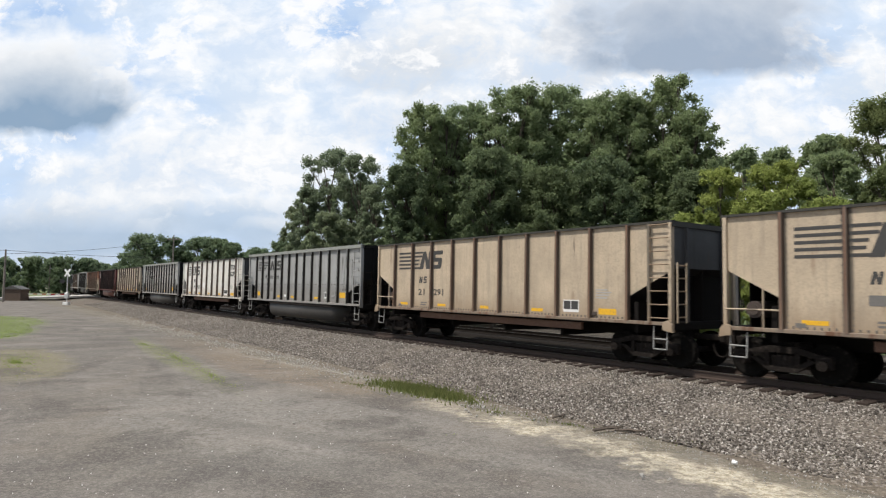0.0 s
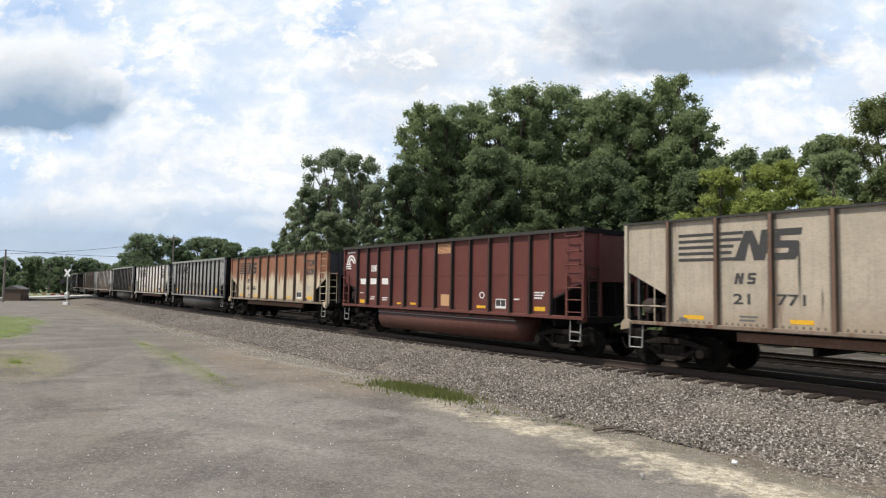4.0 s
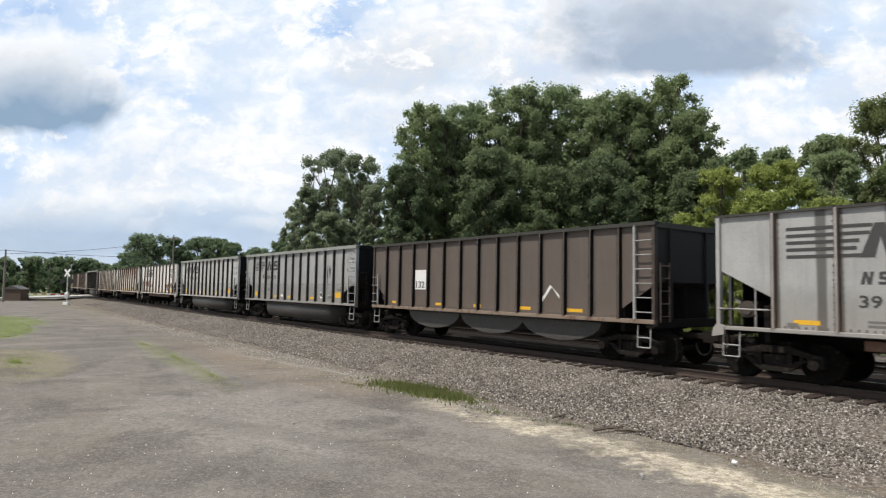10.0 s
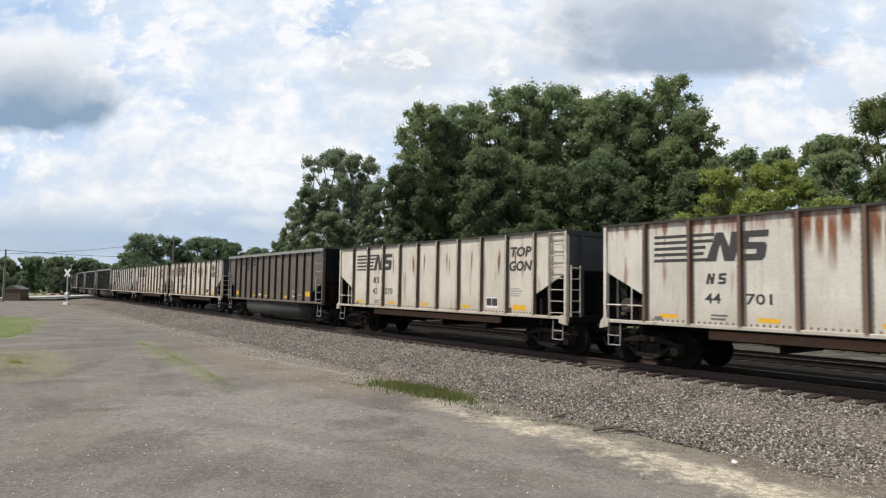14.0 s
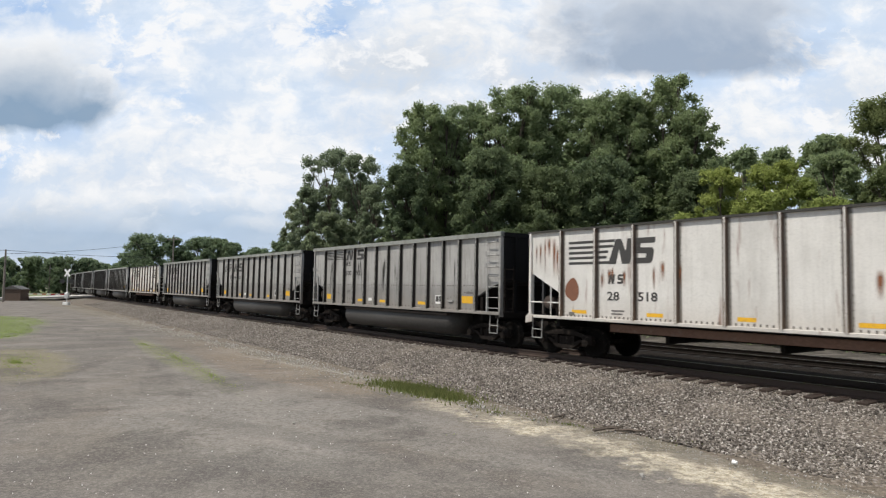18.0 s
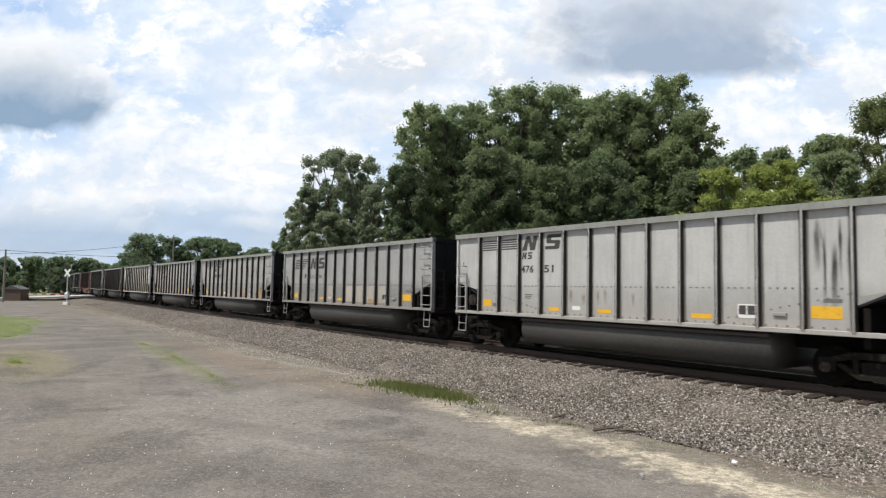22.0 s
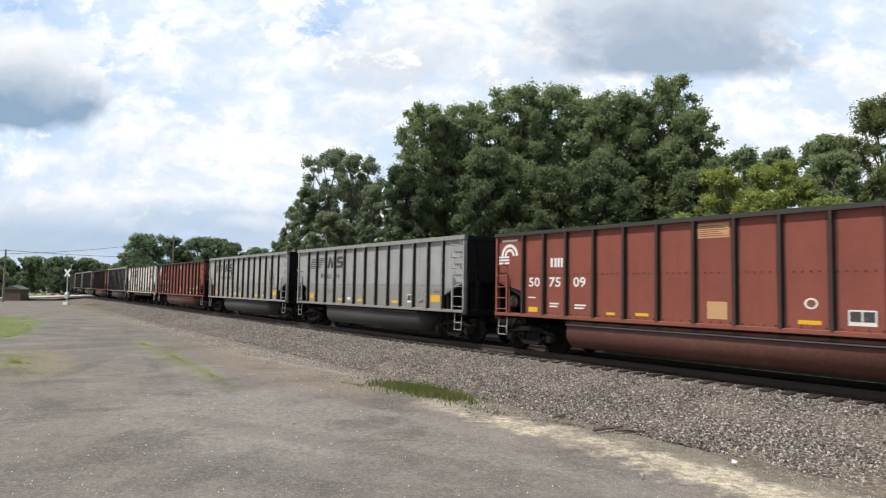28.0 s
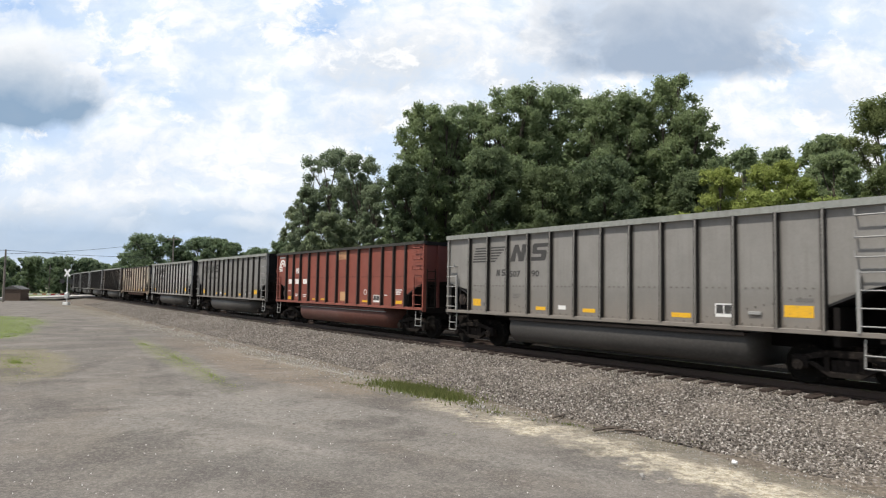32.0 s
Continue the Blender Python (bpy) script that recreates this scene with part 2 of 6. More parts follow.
def leaf(name, a, b, c, glow=(0.20, 0.25, 0.10)):
    m, g = material(name)
    geo = g.n("ShaderNodeNewGeometry")
    co = g.n("ShaderNodeTexCoord").outputs["Object"]
    rnd = g.n("ShaderNodeObjectInfo").outputs["Random"]
    r = geo.outputs["Random Per Island"]
    col = g.rgb(r, (0.0, a), (0.55, b), (1.0, c))
    col = g.mix(g.ramp(g.noise(co, 0.35, 3.0, 0.6), 0.35, 0.7), col, tuple(v * 0.72 for v in b))
    col = g.mix(g.math("MULTIPLY", rnd, 0.35), col, tuple(v * k for v, k in zip(b, (1.15, 1.0, 0.75))))
    p = g.surface(col, rough=0.9, spec=0.06)
    tr = g.n("ShaderNodeBsdfTranslucent", ins={"Color": g.mix(0.45, col, glow)})
    mx = g.n("ShaderNodeMixShader", ins={0: 0.5, 1: p.outputs[0], 2: tr.outputs[0]})
    out = [n for n in g.t.nodes if n.bl_idname == "ShaderNodeOutputMaterial"][0]
    g.t.links.new(mx.outputs[0], out.inputs[0])
    return m


M["leaf"] = leaf("oak_leaves", (0.192, 0.255, 0.14), (0.24, 0.31, 0.17), (0.305, 0.37, 0.22), (0.36, 0.435, 0.23))
M["leafgrey"] = leaf("poplar_leaves", (0.18, 0.228, 0.145), (0.235, 0.29, 0.185), (0.315, 0.362, 0.25), (0.33, 0.39, 0.25))
M["leaflime"] = leaf("locust_leaves", (0.215, 0.272, 0.085), (0.30, 0.365, 0.115), (0.41, 0.455, 0.17), (0.34, 0.40, 0.13))
# oak leaf colours darkened to stand for the shade low in the wood
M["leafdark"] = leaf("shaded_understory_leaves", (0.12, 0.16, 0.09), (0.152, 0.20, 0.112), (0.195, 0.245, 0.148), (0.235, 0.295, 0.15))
# flat, bluish leaf tones that put distance haze into the colour
M["leaffar"] = leaf("haze_toned_far_leaves", (0.155, 0.212, 0.13), (0.19, 0.255, 0.155), (0.225, 0.295, 0.18), (0.26, 0.33, 0.20))
M["grass"] = leaf("meadow_grass", (0.22, 0.31, 0.07), (0.30, 0.39, 0.09), (0.42, 0.44, 0.15))
M["weed"] = leaf("dull_weeds", (0.13, 0.155, 0.05), (0.18, 0.195, 0.07), (0.26, 0.255, 0.11))
M["leaflime2"] = leaf("olive_leaves", (0.145, 0.182, 0.082), (0.20, 0.242, 0.11), (0.265, 0.30, 0.145), (0.26, 0.31, 0.13))


def ground_material():
    m, g = material("gravel_lot")
    pos = g.n("ShaderNodeNewGeometry").outputs["Position"]
    sep = g.n("ShaderNodeSeparateXYZ", ins={0: pos})
    x, y = sep.outputs[0], sep.outputs[1]
    lat = g.math("ADD", g.math("MULTIPLY", x, -0.804), g.math("MULTIPLY", g.math("SUBTRACT", y, 26.98), -0.595))
    big = g.noise(pos, 0.22, 5.0, 0.6)
    mid = g.noise(pos, 1.7, 5.0, 0.65)
    fine = g.noise(pos, 28.0, 4.0, 0.7)
    m2 = g.noise(pos, 6.5, 5.0, 0.7)
    peb = g.voro(pos, 24.0)
    # tyre-worn lanes run towards the crossing
    lane = g.noise(g.n("ShaderNodeCombineXYZ", ins={0: g.math("ADD", g.math("MULTIPLY", x, 0.86), g.math("MULTIPLY", y, 0.50)), 1: g.math("MULTIPLY", g.math("SUBTRACT", g.math("MULTIPLY", y, 0.86), g.math("MULTIPLY", x, 0.5)), 0.38), 2: 0.0}).outputs[0], 0.8, 4.0, 0.6)
    c = g.rgb(mid, (0.25, (0.135, 0.124, 0.111)), (0.5, (0.195, 0.18, 0.162)), (0.78, (0.25, 0.232, 0.208)))
    c = g.mix(g.math("MULTIPLY", g.ramp(lane, 0.45, 0.66), 0.6), c, (0.125, 0.118, 0.11))
    lane2 = g.noise(g.n("ShaderNodeCombineXYZ", ins={0: g.math("ADD", g.math("MULTIPLY", x, 0.70), g.math("MULTIPLY", y, 0.71)), 1: g.math("MULTIPLY", g.math("SUBTRACT", g.math("MULTIPLY", y, 0.70), g.math("MULTIPLY", x, 0.71)), 0.42), 2: 4.0}).outputs[0], 2.2, 4.0, 0.6)
    c = g.mix(g.math("MULTIPLY", g.ramp(lane2, 0.52, 0.68), 0.35), c, (0.27, 0.25, 0.222))
    bald = g.noise(pos, 0.6, 4.0, 0.6)
    c = g.mix(g.math("MULTIPLY", g.ramp(bald, 0.52, 0.68), 0.5), c, (0.20, 0.165, 0.13))
    c = g.mix(g.math("MULTIPLY", g.ramp(big, 0.48, 0.68), 0.6), c, (0.225, 0.195, 0.155))
    m3 = g.noise(g.vec("MULTIPLY", pos, (1.0, 0.55, 1.0)), 15.0, 4.0, 0.75)
    c = g.mix(g.math("MULTIPLY", g.ramp(fine, 0.45, 0.75), 0.25), c, (0.15, 0.14, 0.13))
    c = g.mix(g.math("MULTIPLY", g.ramp(peb.outputs[0], 0.18, 0.05), 0.45), c, (0.42, 0.40, 0.37))
    # pale sandy verge between lot and ballast
    e = g.math("ADD", lat, g.math("MULTIPLY", g.math("SUBTRACT", mid, 0.5), 2.6))
    band = g.math("MULTIPLY", g.math("MULTIPLY", g.ramp(e, 7.55, 7.05), g.ramp(e, 6.15, 6.65)), g.math("ADD", 0.35, g.math("MULTIPLY", g.ramp(g.noise(g.vec("ADD", pos, (3.0, 1.0, 0.0)), 0.9, 4.0, 0.65), 0.40, 0.52), 0.65)))
    near = g.ramp(g.math("ADD", x, g.math("MULTIPLY", g.math("SUBTRACT", big, 0.5), 5.0)), -1.6, 1.6)
    near = g.math("MAXIMUM", near, g.math("MULTIPLY", g.ramp(x, -13.0, -9.0), 0.2))
    crumb = g.ramp(g.math("ADD", m2, g.math("MULTIPLY", g.math("SUBTRACT", fine, 0.5), 0.8)), 0.38, 0.60)
    vb = g.math("MULTIPLY", g.ramp(e, 7.4, 6.3), g.ramp(e, 4.0, 4.8))
    c = g.mix(g.math("MULTIPLY", vb, 0.55), c, g.mix(m2, (0.13, 0.115, 0.075), (0.30, 0.265, 0.18)))
    c = g.mix(g.math("MULTIPLY", g.math("MULTIPLY", band, near), 0.95), c, g.mix(crumb, (0.40, 0.345, 0.235), (0.86, 0.79, 0.63)))

    def patch(cx, cy, rx, ry, turn):
        dx, dy = g.math("SUBTRACT", x, cx), g.math("SUBTRACT", y, cy)
        ca, sa = math.cos(turn), math.sin(turn)
        a = g.math("DIVIDE", g.math("ADD", g.math("MULTIPLY", dx, ca), g.math("MULTIPLY", dy, sa)), rx)
        b = g.math("DIVIDE", g.math("SUBTRACT", g.math("MULTIPLY", dy, ca), g.math("MULTIPLY", dx, sa)), ry)
        r = g.math("SQRT", g.math("ADD", g.math("MULTIPLY", a, a), g.math("MULTIPLY", b, b)))
        return g.ramp(g.math("ADD", r, g.math("MULTIPLY", g.math("SUBTRACT", mid, 0.5), 0.9)), 1.1, 0.8)

    ragged = g.ramp(m2, 0.36, 0.56)
    for args, col, amount in LANES:
        c = g.mix(g.math("MULTIPLY", g.math("MULTIPLY", patch(*args), ragged), amount), c, col)
    clod = g.math("MULTIPLY", vb, g.ramp(g.noise(pos, 3.4, 5.0, 0.7), 0.52, 0.62))
    c = g.mix(g.math("MULTIPLY", clod, 0.7), c, g.mix(m2, (0.09, 0.085, 0.05), (0.20, 0.165, 0.115)))
    green = patch(-32.2, 43.5, 11.0, 5.0, math.radians(125))
    for args in GRASS_PATCHES:
        green = g.math("MAXIMUM", green, patch(*args))
    far = g.ramp(g.math("ADD", y, g.math("MULTIPLY", big, 30)), 118.0, 140.0)
    # ground beyond the tracks darkened in colour to keep the under-car view dark
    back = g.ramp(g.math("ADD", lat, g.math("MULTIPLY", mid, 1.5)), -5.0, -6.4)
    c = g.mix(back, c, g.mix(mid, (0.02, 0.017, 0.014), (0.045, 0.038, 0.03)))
    green = g.math("MAXIMUM", green, g.math("MULTIPLY", far, g.ramp(lat, -20.0, -4.0)))
    gc = g.mix(m2, (0.14, 0.20, 0.05), (0.22, 0.28, 0.085))
    thin = patch(-10.4, 25.0, 9.5, 0.6, math.radians(122.5))
    c = g.mix(g.math("MULTIPLY", g.math("MULTIPLY", thin, g.ramp(m2, 0.4, 0.55)), 0.9), c, (0.20, 0.215, 0.10))
    dry = patch(-14.6, 22.5, 5.5, 1.7, math.radians(125))
    c = g.mix(g.math("MULTIPLY", dry, 0.55), c, (0.27, 0.245, 0.125))
    c = g.mix(green, c, gc)
    m1 = g.noise(pos, 2.6, 5.0, 0.65)
    c = g.mix(g.math("MULTIPLY", g.ramp(m1, 0.52, 0.34), 0.24), c, (0.10, 0.09, 0.078))
    c = g.mix(g.math("MULTIPLY", g.ramp(m2, 0.50, 0.36), 0.16), c, (0.10, 0.09, 0.08))
    c = g.mix(g.math("MULTIPLY", g.ramp(m2, 0.54, 0.70), 0.16), c, (0.34, 0.315, 0.28))
    c = g.mix(g.math("MULTIPLY", g.ramp(m3, 0.58, 0.74), 0.14), c, (0.40, 0.37, 0.33))
    c = g.mix(g.math("MULTIPLY", g.ramp(m3, 0.42, 0.30), 0.14), c, (0.085, 0.078, 0.07))
    # trodden and wheel-scuffed patches, damp and dry
    scuff = g.noise(g.vec("ADD", pos, (5.0, 2.0, 0.0)), 0.42, 7.0, 0.62, 0.6)
    c = g.mix(g.math("MULTIPLY", g.ramp(scuff, 0.47, 0.36), 0.62), c, (0.085, 0.077, 0.07))
    c = g.mix(g.math("MULTIPLY", g.ramp(scuff, 0.53, 0.66), 0.45), c, (0.33, 0.305, 0.27))
    scuff2 = g.noise(g.vec("ADD", pos, (1.0, 9.0, 0.0)), 3.1, 6.0, 0.7, 0.8)
    c = g.mix(g.math("MULTIPLY", g.ramp(scuff2, 0.44, 0.33), 0.22), c, (0.075, 0.068, 0.062))
    c = g.mix(g.math("MULTIPLY", g.ramp(scuff2, 0.57, 0.68), 0.20), c, (0.38, 0.35, 0.31))
    # loose grit, stone by stone
    for scale, amount in ((26.0, 0.24), (52.0, 0.22)):
        chip = g.n("ShaderNodeSeparateColor", ins={0: g.voro(pos, scale).outputs["Color"]}).outputs[0]
        c = g.mix(g.math("MULTIPLY", g.ramp(chip, 0.62, 1.0), amount), c, (0.46, 0.435, 0.395))
        c = g.mix(g.math("MULTIPLY", g.ramp(chip, 0.36, 0.0), amount), c, (0.07, 0.064, 0.058))
    grit = g.noise(pos, 75.0, 3.0, 0.7)
    c = g.mix(g.math("MULTIPLY", g.ramp(grit, 0.5, 0.72), 0.2), c, (0.36, 0.345, 0.325))
    c = g.mix(g.math("MULTIPLY", g.ramp(grit, 0.48, 0.3), 0.25), c, (0.09, 0.085, 0.08))
    c = g.mix(1.0, c, (0.80, 0.78, 0.765), "MULTIPLY")
    h = g.math("ADD", g.math("MULTIPLY", fine, 0.6), g.math("ADD", mid, g.math("MULTIPLY", peb.outputs[0], -0.5)))
    g.surface(c, rough=0.95, normal=g.bump(h, 0.28, 0.03), spec=0.15)
    return m


PALE, DARKER = (0.30, 0.287, 0.262), (0.115, 0.108, 0.10)
TAN = (0.24, 0.185, 0.13)
LANES = (((-5.25, 22.97, 4.6, 0.16, math.radians(133.7)), (0.47, 0.44, 0.39), 0.9), ((-5.4, 21.3, 6.4, 1.3, math.radians(130)), TAN, 0.8), ((-10.5, 28.5, 7.0, 1.2, math.radians(125)), TAN, 0.7), ((-13.0, 25.5, 22.0, 1.3, math.radians(118.5)), PALE, 0.15),
         ((-10.6, 24.5, 20.0, 0.5, math.radians(119.5)), DARKER, 0.6), ((-8.6, 22.0, 15.0, 0.8, math.radians(121)), PALE, 0.25), ((-11.6, 21.0, 3.2, 0.35, math.radians(100)), (0.07, 0.062, 0.055), 0.7), ((-14.5, 20.8, 3.4, 0.7, math.radians(160)), (0.085, 0.07, 0.05), 0.6),
         ((-7.4, 17.0, 8.0, 0.45, math.radians(112)), DARKER, 0.55), ((-4.4, 13.6, 5.0, 2.2, math.radians(125)), PALE, 0.75), ((-1.2, 14.0, 3.6, 0.8, math.radians(140)), PALE, 0.6), ((-2.6, 12.0, 4.0, 0.4, math.radians(150)), DARKER, 0.5), ((-0.6, 9.4, 3.4, 1.0, math.radians(165)), DARKER, 0.5),
         ((-5.6, 9.2, 3.0, 1.3, math.radians(20)), DARKER, 0.55), ((-9.0, 13.0, 4.0, 1.2, math.radians(100)), DARKER, 0.4), ((-18.0, 34.0, 16.0, 4.5, math.radians(123)), DARKER, 0.4), ((0.6, 11.0, 2.8, 0.5, math.radians(145)), PALE, 0.5))
GRASS_PATCHES = ((-0.6, 17.5, 1.9, 0.6, math.radians(130)), (-26.0, 37.0, 8.0, 2.6, math.radians(124)))
M["ground"] = ground_material()


def ballast_material(name, stone):
    m, g = material(name)
    pos = g.n("ShaderNodeNewGeometry").outputs["Position"]
    if stone:
        r = g.n("ShaderNodeNewGeometry").outputs["Random Per Island"]
        c = g.rgb(r, (0.0, (0.05, 0.043, 0.037)), (0.3, (0.115, 0.10, 0.087)), (0.62, (0.21, 0.186, 0.163)), (0.9, (0.35, 0.316, 0.28)), (1.0, (0.62, 0.58, 0.53)))
        n = g.noise(pos, 60.0, 3.0, 0.6)
        c = g.mix(g.math("MULTIPLY", n, 0.3), c, (0.15, 0.128, 0.105))
        g.surface(c, rough=0.9, normal=g.bump(n, 0.3, 0.01), spec=0.2)
        return m
    v = g.voro(pos, 15.0)
    v2 = g.voro(pos, 31.0)
    big = g.noise(pos, 0.5, 4.0, 0.6)
    cell = g.n("ShaderNodeSeparateColor", ins={0: v.outputs["Color"]}).outputs[0]
    c = g.rgb(cell, (0.0, (0.13, 0.115, 0.10)), (0.4, (0.215, 0.193, 0.17)), (0.75, (0.28, 0.257, 0.23)), (1.0, (0.43, 0.405, 0.37)))
    c = g.mix(g.math("MULTIPLY", g.ramp(v.outputs[0], 0.42, 0.8), 0.7), c, (0.085, 0.075, 0.065))
    c = g.mix(g.math("MULTIPLY", g.ramp(big, 0.45, 0.7), 0.25), c, (0.27, 0.22, 0.17))
    sp = g.n("ShaderNodeSeparateXYZ", ins={0: pos})
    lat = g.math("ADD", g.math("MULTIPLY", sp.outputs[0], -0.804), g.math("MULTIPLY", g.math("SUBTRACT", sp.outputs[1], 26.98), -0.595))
    # oil-dark under the cars, with the cars' shade put into the colour
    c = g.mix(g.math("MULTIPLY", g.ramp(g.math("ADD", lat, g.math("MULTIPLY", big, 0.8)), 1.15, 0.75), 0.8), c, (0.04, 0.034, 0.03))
    # bed behind coloured nearly black to keep the view under the cars dark
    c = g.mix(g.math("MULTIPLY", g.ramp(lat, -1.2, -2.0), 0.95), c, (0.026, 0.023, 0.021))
    dirt = g.noise(pos, 1.1, 5.0, 0.65)
    e = g.math("ADD", lat, g.math("MULTIPLY", g.math("SUBTRACT", dirt, 0.5), 3.0))
    left = g.ramp(sp.outputs[0], 1.0, -9.0)
    c = g.mix(g.math("MULTIPLY", g.ramp(g.math("ADD", e, g.math("MULTIPLY", left, 1.2)), 4.4, 5.6), 0.5), c, g.mix(g.noise(pos, 9.0, 4.0, 0.7), (0.15, 0.127, 0.102), (0.29, 0.255, 0.21)))
    c = g.mix(1.0, c, (0.84, 0.81, 0.78), "MULTIPLY")
    h = g.math("SUBTRACT", 1.0, g.math("ADD", v.outputs[0], g.math("MULTIPLY", v2.outputs[0], 0.4)))
    g.surface(c, rough=0.92, normal=g.bump(h, 0.9, 0.06), spec=0.04)
    return m


M["ballast"] = ballast_material("crushed_stone_ballast", False)
M["stone"] = ballast_material("loose_ballast_stone", True)
M["chip"] = plain("white_quartz_chip", (0.66, 0.64, 0.60), 0.3, 20.0, 0.9)
M["palestone"] = plain("pale_limestone_chip", (0.42, 0.40, 0.37), 0.4, 20.0, 0.9)


# ---- mesh helpers ----
def mesh_of(bm, name="mesh", smooth=False):
    me = bpy.data.meshes.new(name)
    bm.normal_update()
    bm.to_mesh(me)
    bm.free()
    if smooth:
        me.polygons.foreach_set("use_smooth", [True] * len(me.polygons))
    return me


def part(name, data, mat, parent=None, label="", loc=None, smooth=False):
    me = data if isinstance(data, bpy.types.Mesh) else mesh_of(data, name, smooth)
    if mat is not None and not me.materials:
        me.materials.append(mat)
    ob = new(name, me)
    if parent is not None:
        ob.parent = parent
    if loc is not None:
        ob.location = loc
    return tagged(ob, label=label)


def thing(name, label, category, group="", kind=""):
    return tagged(new(name), label, category, group, kind)


def hexa(bm, pts):
    """A six-sided block from eight corners: four below, four above, each in turn."""
    v = [bm.verts.new(p) for p in pts]
    for f in ((3, 2, 1, 0), (4, 5, 6, 7), (0, 1, 5, 4), (1, 2, 6, 5), (2, 3, 7, 6), (3, 0, 4, 7)):
        bm.faces.new([v[i] for i in f])
    return bm


def block(bm, x0, x1, y0, y1, z0, z1, b=0.0):
    if b <= 0:
        return hexa(bm, [(x0, y0, z0), (x1, y0, z0), (x1, y1, z0), (x0, y1, z0), (x0, y0, z1), (x1, y0, z1), (x1, y1, z1), (x0, y1, z1)])
    t = bmesh.new()
    block(t, x0, x1, y0, y1, z0, z1)
    bmesh.ops.bevel(t, geom=t.edges[:], offset=b, segments=1, affect="EDGES")
    me = bpy.data.meshes.new("tmp")
    t.to_mesh(me)
    t.free()
    bm.from_mesh(me)
    bpy.data.meshes.remove(me)
    return bm


def prism(bm, poly, y0, y1):
    """A plate: a polygon in x and z, pushed from y0 to y1."""
    a = [bm.verts.new((x, y0, z)) for x, z in poly]
    b = [bm.verts.new((x, y1, z)) for x, z in poly]
    bm.faces.new(a)
    bm.faces.new(b[::-1])
    n = len(poly)
    for i in range(n):
        bm.faces.new((a[i], b[i], b[(i + 1) % n], a[(i + 1) % n]))
    return bm


def rod(bm, p, q, r, n=6, r2=None):
    p, q = Vector(p), Vector(q)
    d = (q - p).normalized()
    u = d.cross(Vector((0, 0, 1)) if abs(d.z) < 0.9 else Vector((1, 0, 0))).normalized()
    w = d.cross(u)
    r2 = r if r2 is None else r2
    a = [bm.verts.new(p + (u * math.cos(k * math.tau / n) + w * math.sin(k * math.tau / n)) * r) for k in range(n)]
    b = [bm.verts.new(q + (u * math.cos(k * math.tau / n) + w * math.sin(k * math.tau / n)) * r2) for k in range(n)]
    for k in range(n):
        bm.faces.new((a[k], a[(k + 1) % n], b[(k + 1) % n], b[k]))
    bm.faces.new(a[::-1])
    bm.faces.new(b)
    return bm


def lathe(bm, prof, c, n=20):
    """A turned solid about the y axis through c: rows of (radius, y)."""
    rings = []
    for r, y in prof:
        rings.append([bm.verts.new((c[0] + r * math.cos(k * math.tau / n), c[1] + y, c[2] + r * math.sin(k * math.tau / n))) for k in range(n)])
    for a, b in zip(rings, rings[1:]):
        for k in range(n):
            bm.faces.new((a[k], a[(k + 1) % n], b[(k + 1) % n], b[k]))
    bm.faces.new(rings[0][::-1])
    bm.faces.new(rings[-1])
    bmesh.ops.recalc_face_normals(bm, faces=bm.faces[:])
    return bm


def from_arrays(name, verts, faces):
    me = bpy.data.meshes.new(name)
    me.from_pydata(verts, [], faces)
    me.update()
    return me


def sweep(s_list, prof, closed=False):
    """A strip along the track: prof is rows of (lat, z)."""
    verts, faces = [], []
    n = len(prof)
    for s in s_list:
        for lat, z in prof:
            verts.append(tuple(on_track(s, lat, z)))
    for i in range(len(s_list) - 1):
        for k in range(n if closed else n - 1):
            k2 = (k + 1) % n
            faces.append((i * n + k, i * n + k2, (i + 1) * n + k2, (i + 1) * n + k))
    return verts, faces


